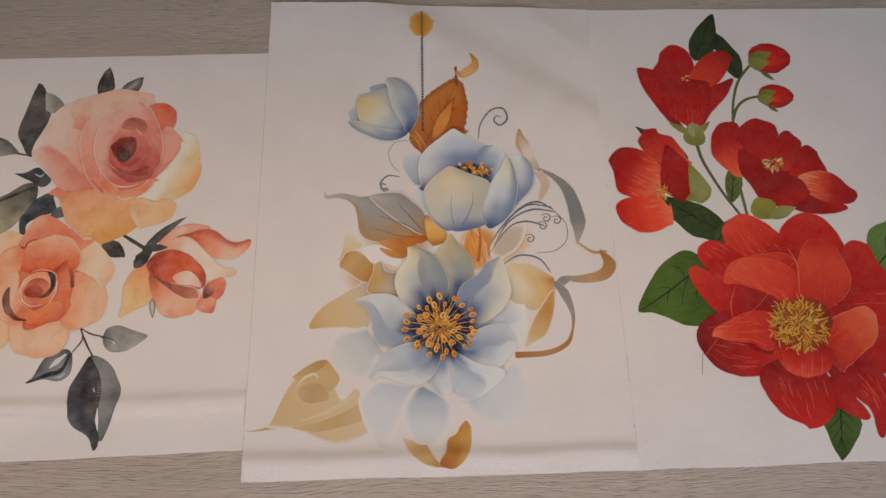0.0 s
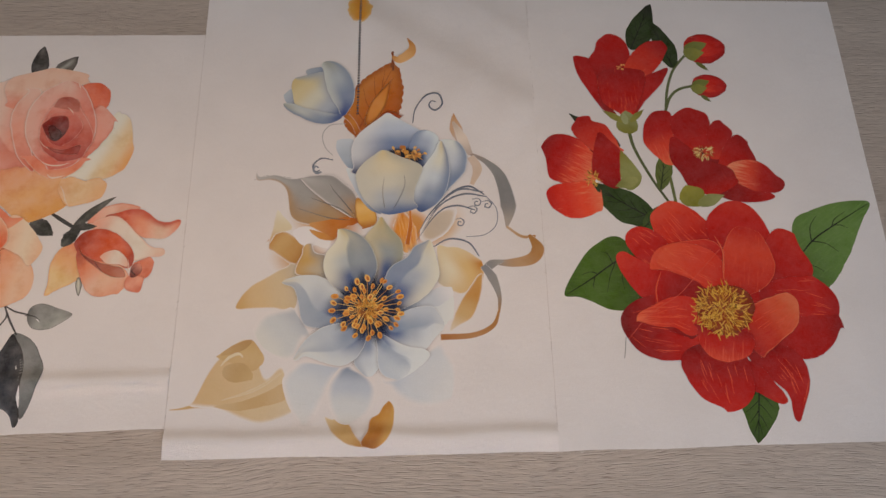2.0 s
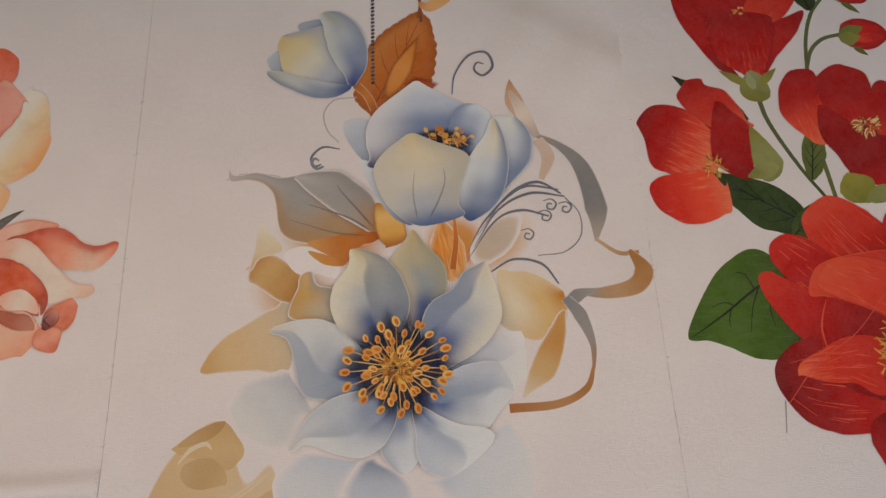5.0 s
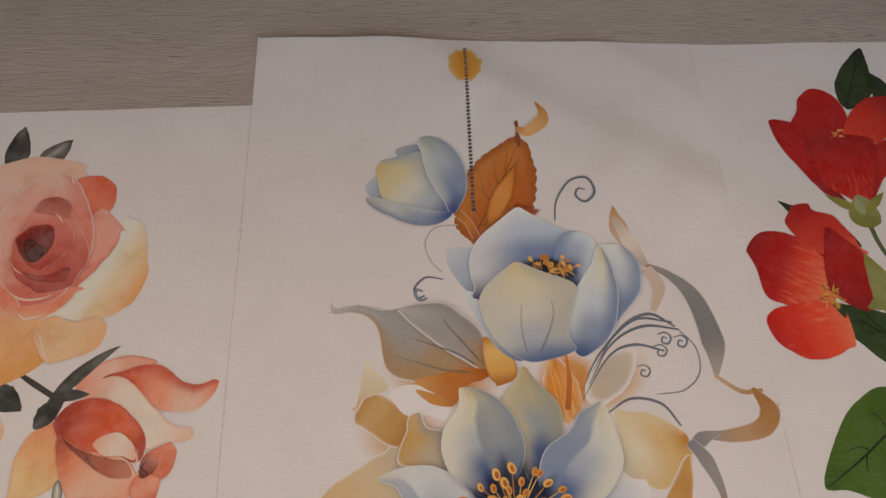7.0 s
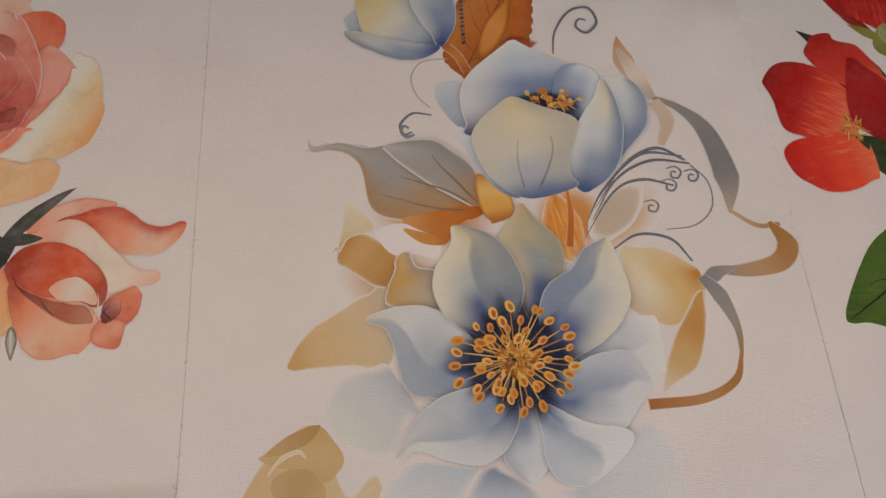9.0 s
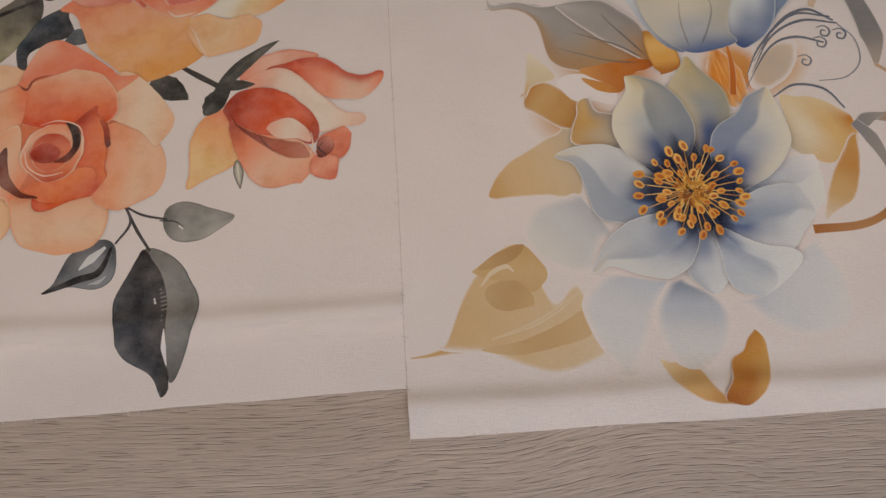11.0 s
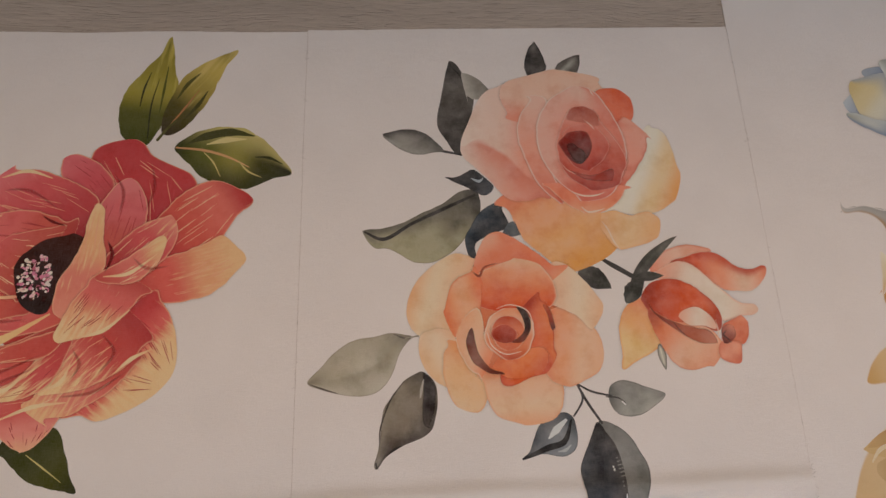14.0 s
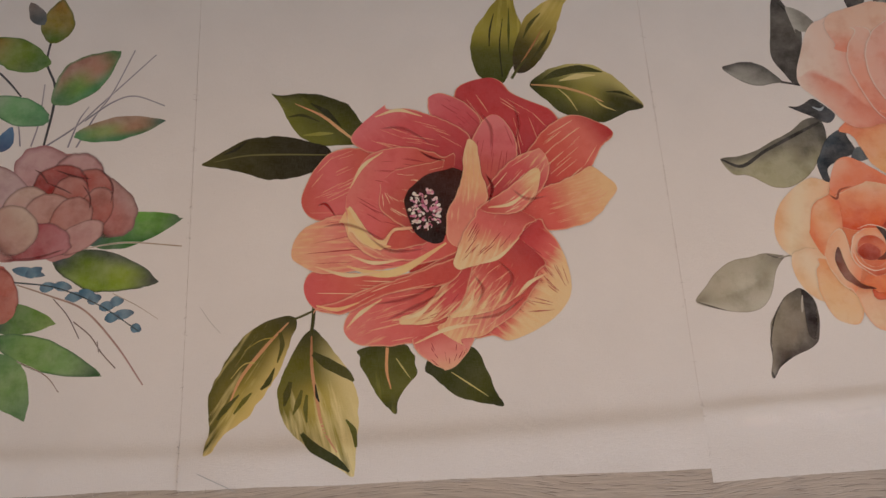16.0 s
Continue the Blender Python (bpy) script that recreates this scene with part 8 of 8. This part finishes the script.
stroke(panel_d, f, "petal_light", [(-594.0, 211.0), (-571.0, 217.0), (-551.0, 234.0)], (0.8, 3.6, 0.8), "e8bc92 efcfa6 e8bc92", mat=BRUSHED, soft=0.6)
stroke(panel_d, f, "petal_light", [(-702.0, 162.0), (-690.0, 174.0), (-672.0, 185.0)], (0.8, 3.6, 0.8), "e8bc92 efcfa6 e8bc92", mat=BRUSHED, soft=0.6)
stroke(panel_d, f, "petal_shade", [(-688.0, 180.0), (-649.0, 185.0), (-614.0, 200.0)], (0.8, 5.0, 1.0), "94202a a82c30 94202a", mat=BRUSHED, soft=0.85, clear=0.4)
stroke(panel_d, f, "petal_shade", [(-673.0, 165.0), (-645.0, 177.0), (-616.0, 190.0)], (0.8, 5.0, 1.0), "94202a a82c30 94202a", mat=BRUSHED, soft=0.85, clear=0.4)
stroke(panel_d, f, "petal_shade", [(-602.0, 164.0), (-572.0, 168.0), (-546.0, 185.0)], (0.8, 5.0, 1.0), "94202a a82c30 94202a", mat=BRUSHED, soft=0.85, clear=0.4)
stroke(panel_d, f, "petal_shade", [(-555.0, 281.0), (-541.0, 270.0), (-520.0, 272.0)], (0.8, 5.0, 1.0), "94202a a82c30 94202a", mat=BRUSHED, soft=0.85, clear=0.4)
stroke(panel_d, f, "petal_shade", [(-725.0, 251.0), (-698.0, 252.0), (-663.0, 234.0)], (0.8, 5.0, 1.0), "94202a a82c30 94202a", mat=BRUSHED, soft=0.85, clear=0.4)
stroke(panel_d, f, "petal_shade", [(-684.0, 242.0), (-662.0, 227.0), (-629.0, 228.0)], (0.8, 5.0, 1.0), "94202a a82c30 94202a", mat=BRUSHED, soft=0.85, clear=0.4)
stroke(panel_d, f, "petal_shade", [(-579.0, 360.0), (-568.0, 340.0), (-570.0, 316.0)], (0.8, 5.0, 1.0), "94202a a82c30 94202a", mat=BRUSHED, soft=0.85, clear=0.4)
stroke(panel_d, f, "petal_shade", [(-547.0, 371.0), (-542.0, 343.0), (-549.0, 319.0)], (0.8, 5.0, 1.0), "94202a a82c30 94202a", mat=BRUSHED, soft=0.85, clear=0.4)
stroke(panel_d, f, "petal_shade", [(-672.0, 343.0), (-647.0, 342.0), (-617.0, 322.0)], (0.8, 5.0, 1.0), "94202a a82c30 94202a", mat=BRUSHED, soft=0.85, clear=0.4)
stroke(panel_d, f, "petal_shade", [(-574.0, 217.0), (-560.0, 199.0), (-573.0, 179.0)], (0.8, 5.0, 1.0), "94202a a82c30 94202a", mat=BRUSHED, soft=0.85, clear=0.4)
stroke(panel_d, f, "petal_shade", [(-594.0, 204.0), (-586.0, 190.0), (-592.0, 177.0)], (0.8, 5.0, 1.0), "94202a a82c30 94202a", mat=BRUSHED, soft=0.85, clear=0.4)
hairs(panel_d, f, "stamen_tuft", -631.9, 263.3, 13.7, 21.1, 70, "f0c8c0 e8d0c0 d890a0 c86c80 5a1c14 e8d8c8", long=2.8, wide=1.5, seed=41)
hairs(panel_d, f, "stamen_fringe", -632.0, 261.7, 16.8, 24.2, 60, "3c140c 4a1c10 2c100a", long=2.2, wide=1.2, seed=42)
hairs(panel_d, f, "stamen_tuft", -630.4, 263.2, 12.6, 19.0, 34, "f0d8d0 e8c0c0 d888a0", long=2.2, wide=1.5, seed=43)
stroke(panel_d, panel_d.thing, "loose_thread", [(-822.7, 185.1), (-814.4, 172.8), (-805.7, 162.9)], (0.5, 0.4), "b8b0a8")
stroke(panel_d, panel_d.thing, "loose_thread", [(-818.5, 52.6), (-803.9, 45.4), (-788.6, 37.5)], (0.5, 0.4), "a8a4a0")

# Watercolour peonies
stroke(panel_e, panel_e.thing, "stem", [(-969.2, 446.0), (-970.8, 421.1), (-962.0, 398.6), (-960.7, 375.8), (-965.3, 338.2)], (2.0, 2.0, 2.5, 2.0), "282f37", mat=WET)
stroke(panel_e, panel_e.thing, "stem", [(-1011.9, 411.9), (-1000.6, 400.0), (-990.2, 387.0)], (2.0, 1.5), "353b42", mat=WET)
stroke(panel_e, panel_e.thing, "twig", [(-965.1, 336.0), (-939.1, 355.3), (-918.6, 377.0), (-897.7, 399.3), (-872.9, 426.0)], (2.3, 2.0, 1.7), "837e89 8f878f a39c9f", mat=WET, soft=0.6)
stroke(panel_e, panel_e.thing, "twig", [(-937.2, 334.9), (-922.7, 365.9), (-909.4, 388.1), (-892.2, 431.5)], (2.2, 1.9, 1.7), "837e89 8f878f a39c9f", mat=WET, soft=0.6)
stroke(panel_e, panel_e.thing, "twig", [(-932.1, 360.6), (-908.7, 378.4), (-889.0, 383.9), (-862.2, 373.3)], (2.3, 2.0, 1.7), "837e89 8f878f a39c9f", mat=WET, soft=0.6)
stroke(panel_e, panel_e.thing, "twig", [(-976.4, 337.5), (-971.7, 362.1), (-970.5, 398.9)], (2.1, 1.8, 1.5), "837e89 8f878f a39c9f", mat=WET, soft=0.6)
stroke(panel_e, panel_e.thing, "twig", [(-985.7, 337.9), (-988.5, 354.4), (-992.0, 368.5)], (1.9, 1.7, 1.4), "837e89 8f878f a39c9f", mat=WET, soft=0.6)
stroke(panel_e, panel_e.thing, "twig", [(-944.5, 335.2), (-937.1, 360.8), (-929.4, 374.6)], (2.1, 1.9, 1.6), "837e89 8f878f a39c9f", mat=WET, soft=0.6)
petal(panel_e, panel_e.thing, "leaf", -968.7, 441.1, -963.2, 489.9, 14.1, 17.3, "587734 948028 ab802c", rim='717130', rimw=0.18, mat=WET, p=1.7, q=1.35, at=0.42)
petal(panel_e, panel_e.thing, "leaf", -977.9, 461.4, -992.4, 486.4, 8.1, 7.1, "535d60 82736b", mat=WET, p=1.7, q=1.35, at=0.42, rimw=0.18)
petal(panel_e, panel_e.thing, "leaf", -968.5, 418.6, -1028.9, 447.9, 19.0, 14.5, "497137 808f3f ab8046", rim='628037', rimw=0.18, at=0.5, mat=WET, p=1.7, q=1.35)
petal(panel_e, panel_e.thing, "leaf", -960.4, 377.4, -905.5, 430.7, 23.4, 16.4, "498559 7c9c51 b2826b 62804a", side='b28577 558f60', rim='648559', rimw=0.144, at=0.5, mat=WET, p=1.7, q=1.35)
petal(panel_e, panel_e.thing, "leaf", -962.9, 362.4, -1028.6, 386.7, 14.1, 14.1, "559160 82ab7a a3a394", rim='55825d', rimw=0.144, mat=WET, p=1.7, q=1.35, at=0.42)
petal(panel_e, panel_e.thing, "leaf", -940.6, 345.4, -861.4, 358.0, 12.5, 11.3, "538d59 8d9c59 b2896f 376251", side='ab8d77 468055', at=0.5, mat=WET, p=1.7, q=1.35, rimw=0.18)
petal(panel_e, panel_e.thing, "leaf", -1002.5, 333.1, -994.7, 357.4, 7.5, 7.5, "355377 537c9c", mat=WET, p=1.7, q=1.35, at=0.42, rimw=0.18)
petal(panel_e, panel_e.thing, "leaf", -922.4, 248.8, -841.4, 265.1, 16.7, 15.7, "283a55 467a42 6f9c42 3a6234", at=0.4, side='71a346 44733b', mat=WET, p=1.7, q=1.35, rimw=0.18)
petal(panel_e, panel_e.thing, "leaf", -946.6, 233.4, -858.8, 209.6, 16.4, 20.2, "353f51 73852c 8d9c34 283034", at=0.48, side='44513f 899c3b', rim='3f4a37', rimw=0.108, mat=WET, p=1.7, q=1.35)
petal(panel_e, panel_e.thing, "leaf", -998.4, 186.6, -939.8, 178.1, 13.1, 14.1, "304264 648542 8da359", mat=WET, p=1.7, q=1.35, at=0.42, rimw=0.18)
petal(panel_e, panel_e.thing, "leaf", -987.1, 167.4, -899.0, 132.7, 13.1, 13.1, "55824a 7e9c55 809f60 37553b", rim='4a6f42', rimw=0.144, mat=WET, p=1.7, q=1.35, at=0.42)
petal(panel_e, panel_e.thing, "leaf", -989.9, 153.7, -956.1, 100.8, 18.0, 16.4, "55824a 829f60 628555", mat=WET, p=1.7, q=1.35, at=0.42, rimw=0.18)
petal(panel_e, panel_e.thing, "sprig_leaf", -979.5, 225.1, -952.1, 218.9, 4.3, 4.3, "4e6f82 6f8d9c 426073", q=1.6, mat=WET, p=1.7, at=0.42)
petal(panel_e, panel_e.thing, "sprig_leaf", -968.2, 218.7, -955.1, 225.4, 4.6, 4.6, "4e6f82 6f8d9c 426073", q=1.6, mat=WET, p=1.7, at=0.42)
petal(panel_e, panel_e.thing, "sprig_leaf", -955.5, 207.4, -942.0, 210.1, 4.5, 4.5, "4e6f82 6f8d9c 426073", q=1.6, mat=WET, p=1.7, at=0.42)
petal(panel_e, panel_e.thing, "sprig_leaf", -944.3, 210.2, -928.9, 207.1, 4.3, 4.3, "4e6f82 6f8d9c 426073", q=1.6, mat=WET, p=1.7, at=0.42)
petal(panel_e, panel_e.thing, "sprig_leaf", -934.0, 197.7, -918.2, 200.8, 4.5, 4.5, "4e6f82 6f8d9c 426073", q=1.6, mat=WET, p=1.7, at=0.42)
petal(panel_e, panel_e.thing, "sprig_leaf", -923.1, 204.4, -906.4, 196.4, 4.1, 4.1, "4e6f82 6f8d9c 426073", q=1.6, mat=WET, p=1.7, at=0.42)
petal(panel_e, panel_e.thing, "sprig_leaf", -915.4, 194.4, -904.3, 198.7, 4.5, 4.5, "4e6f82 6f8d9c 426073", q=1.6, mat=WET, p=1.7, at=0.42)
petal(panel_e, panel_e.thing, "sprig_leaf", -905.8, 189.2, -892.2, 190.9, 4.4, 4.4, "4e6f82 6f8d9c 426073", q=1.6, mat=WET, p=1.7, at=0.42)
petal(panel_e, panel_e.thing, "sprig_leaf", -897.0, 193.5, -885.5, 194.4, 4.4, 4.4, "4e6f82 6f8d9c 426073", q=1.6, mat=WET, p=1.7, at=0.42)
petal(panel_e, panel_e.thing, "sprig_leaf", -893.8, 181.4, -876.6, 183.9, 4.4, 4.4, "4e6f82 6f8d9c 426073", q=1.6, mat=WET, p=1.7, at=0.42)
petal(panel_e, panel_e.thing, "sprig_leaf", -900.4, 179.4, -888.3, 181.2, 4.4, 4.4, "4e6f82 6f8d9c 426073", q=1.6, mat=WET, p=1.7, at=0.42)
petal(panel_e, panel_e.thing, "sprig_leaf", -878.5, 172.2, -870.0, 168.5, 4.1, 4.1, "4e6f82 6f8d9c 426073", q=1.6, mat=WET, p=1.7, at=0.42)
stroke(panel_e, panel_e.thing, "sprig", [(-979.1, 214.3), (-941.8, 207.7), (-906.0, 191.5), (-872.3, 168.1)], (1.4, 1.1, 0.9), "2b424a", mat=WET)
stroke(panel_e, panel_e.thing, "twig", [(-974.3, 211.7), (-945.7, 200.7), (-917.1, 187.3), (-889.7, 157.8), (-865.8, 123.7)], (1.3, 2.2, 2.2, 1.7), "9c826f a37e6f ab857e", mat=WET, soft=0.6)
stroke(panel_e, panel_e.thing, "twig", [(-943.1, 198.1), (-930.3, 183.2), (-919.5, 164.0)], (1.3, 1.1), "533b34", mat=WET, soft=0.6)
stroke(panel_e, panel_e.thing, "twig", [(-925.3, 178.3), (-910.7, 165.8), (-900.5, 151.4), (-888.7, 138.5)], (1.3, 1.3, 1.3), "624437", mat=WET, soft=0.6)
stroke(panel_e, panel_e.thing, "twig", [(-902.7, 151.6), (-904.8, 160.9)], (0.9, 0.9), "533b34", mat=WET, soft=0.6)
stroke(panel_e, panel_e.thing, "twig", [(-967.1, 148.0), (-943.6, 135.5), (-931.6, 121.4)], (1.2, 1.2, 0.8), "806251", mat=WET, soft=0.6)
stroke(panel_e, panel_e.thing, "twig", [(-930.9, 239.1), (-889.1, 244.7), (-840.6, 239.5)], (1.0, 1.5, 1.5), "b29c85", mat=WET, soft=0.6)
stroke(panel_e, panel_e.thing, "twig", [(-895.2, 200.6), (-876.0, 190.1), (-856.9, 177.2)], (0.9, 0.9, 0.5), "ab9885", mat=WET, soft=0.6)
f = blossom(panel_e, "peony", -953.7, 280.8, 49.7, "b6807c", "dusky pink watercolour peony bud", WET)
petal(panel_e, f, "petal", -946.2, 252.4, -1025.9, 291.7, 38.6, 33.8, "9c5551 ba8d85 c59c98", q=2.3, mat=WET, melt=0.3, soft=0.02, rimw=0.12)
petal(panel_e, f, "petal", -941.5, 252.1, -973.8, 336.3, 27.7, 27.7, "ab6f68 bd918d c59f9c", q=2.3, rim='a37373', rimw=0.12, mat=WET, melt=0.3, soft=0.02)
petal(panel_e, f, "petal", -928.2, 261.7, -934.5, 331.5, 27.0, 24.1, "a36059 ba8985 c19894", q=2.2, rim='713737', rimw=0.12, mat=WET, melt=0.3, soft=0.1)
petal(panel_e, f, "petal", -923.5, 261.5, -888.6, 291.1, 32.1, 29.9, "a35951 b6776f b28982", q=2.2, rim='805d59', rimw=0.12, mat=WET, melt=0.3, soft=0.02)
petal(panel_e, f, "petal", -966.1, 263.4, -1015.0, 317.5, 18.3, 18.3, "b28585 bd9e9c c1a39c", q=2.2, rim='946f6f', rimw=0.12, mat=WET, melt=0.3, soft=0.02)
petal(panel_e, f, "petal", -933.0, 261.9, -913.5, 313.4, 23.7, 20.6, "913730 ab5146 b26b60", q=2.2, rim='712828', rimw=0.12, mat=WET, melt=0.3, soft=0.1)
petal(panel_e, f, "petal", -943.4, 272.6, -952.7, 319.3, 23.6, 25.5, "913430 9c3734 ab5951", q=2.2, rim='712123', rimw=0.12, mat=WET, melt=0.3, soft=0.1)
petal(panel_e, f, "petal", -974.4, 253.6, -969.9, 299.8, 22.7, 19.7, "b6827a c19c91 c5a798", q=2.2, rim='9c6f68', rimw=0.12, mat=WET, melt=0.3, soft=0.1)
petal(panel_e, f, "petal", -937.7, 262.1, -937.3, 309.0, 17.5, 16.6, "9c463f ae6459 ba8277", q=2.2, rim='803734', rimw=0.12, mat=WET, melt=0.3, soft=0.1)
petal(panel_e, f, "petal", -920.7, 256.3, -909.8, 297.2, 14.1, 15.1, "9c463f b26b60 b68277", q=2.0, rim='803f3b', rimw=0.12, mat=WET, melt=0.3, soft=0.1)
petal(panel_e, f, "petal", -964.4, 248.1, -945.2, 290.9, 23.8, 20.7, "b27a6f bd9185 c1988d", q=2.2, rim='94645d', rimw=0.12, mat=WET, melt=0.3, soft=0.1)
petal(panel_e, f, "petal", -945.7, 247.3, -925.8, 287.4, 17.6, 17.6, "ab6858 ba8277 bd8d82", q=2.2, rim='894a44', rimw=0.12, mat=WET, melt=0.3, soft=0.1)
petal(panel_e, f, "petal", -949.6, 240.0, -907.1, 263.3, 11.6, 13.7, "b2776f c1948d c59c94", q=2.0, rim='945e59', rimw=0.12, mat=WET, melt=0.3, soft=0.1)
petal(panel_e, f, "petal", -991.6, 241.9, -931.4, 244.1, 23.4, 11.2, "8d373b ab5d60 ba7e80", q=2.0, rim='9c595d', rimw=0.12, mat=WET, melt=0.3, soft=0.1)
petal(panel_e, f, "petal", -1001.2, 244.8, -967.2, 273.6, 24.5, 23.4, "ab736b bd9889 c8ae9c", q=2.3, rim='a78077', rimw=0.12, mat=WET, melt=0.3, soft=0.1)
stroke(panel_e, f, "petal_shade", [(-990.6, 233.4), (-962.9, 234.1), (-935.8, 241.8)], (2.1, 3.1, 1.5), "80282c", mat=WET, soft=0.55)
stroke(panel_e, f, "petal_shade", [(-954.7, 315.1), (-937.2, 307.9), (-920.0, 304.0)], (1.0, 2.1, 1.0), "621d21 712828", mat=WET, soft=0.55)
stroke(panel_e, f, "petal_shade", [(-958.2, 301.9), (-945.7, 296.1), (-935.6, 290.4)], (1.0, 2.0, 1.0), "621d21 712828", mat=WET, soft=0.55)
stroke(panel_e, f, "petal_shade", [(-929.3, 300.7), (-921.0, 287.2), (-920.8, 274.2)], (0.9, 1.9, 0.9), "621d21 712828", mat=WET, soft=0.55)
stroke(panel_e, f, "petal_shade", [(-971.6, 315.7), (-963.8, 310.1), (-956.5, 299.2)], (0.9, 1.9, 0.9), "621d21 712828", mat=WET, soft=0.55)
stroke(panel_e, f, "petal_shade", [(-913.5, 313.4), (-902.5, 296.9), (-903.5, 278.6)], (0.9, 1.9, 0.9), "621d21 712828", mat=WET, soft=0.55)
f = blossom(panel_e, "peony", -1005.1, 203.5, 29.1, "b66255", "coral red watercolour peony", WET)
petal(panel_e, f, "petal", -1008.7, 196.6, -973.1, 209.2, 25.3, 24.3, "a3463f ba6455 bd7a6b", q=2.3, rim='9c4a42', rimw=0.12, mat=WET, melt=0.3, soft=0.1)
petal(panel_e, f, "petal", -1004.2, 196.3, -973.8, 187.7, 12.0, 12.9, "ab554a bd7a6b", q=2.2, mat=WET, melt=0.3, soft=0.02, rimw=0.12)

# Cut edges
for number, sheet in enumerate((panel_a, panel_b, panel_c, panel_d, panel_e)):
    fray(sheet, 260, 70 + number)
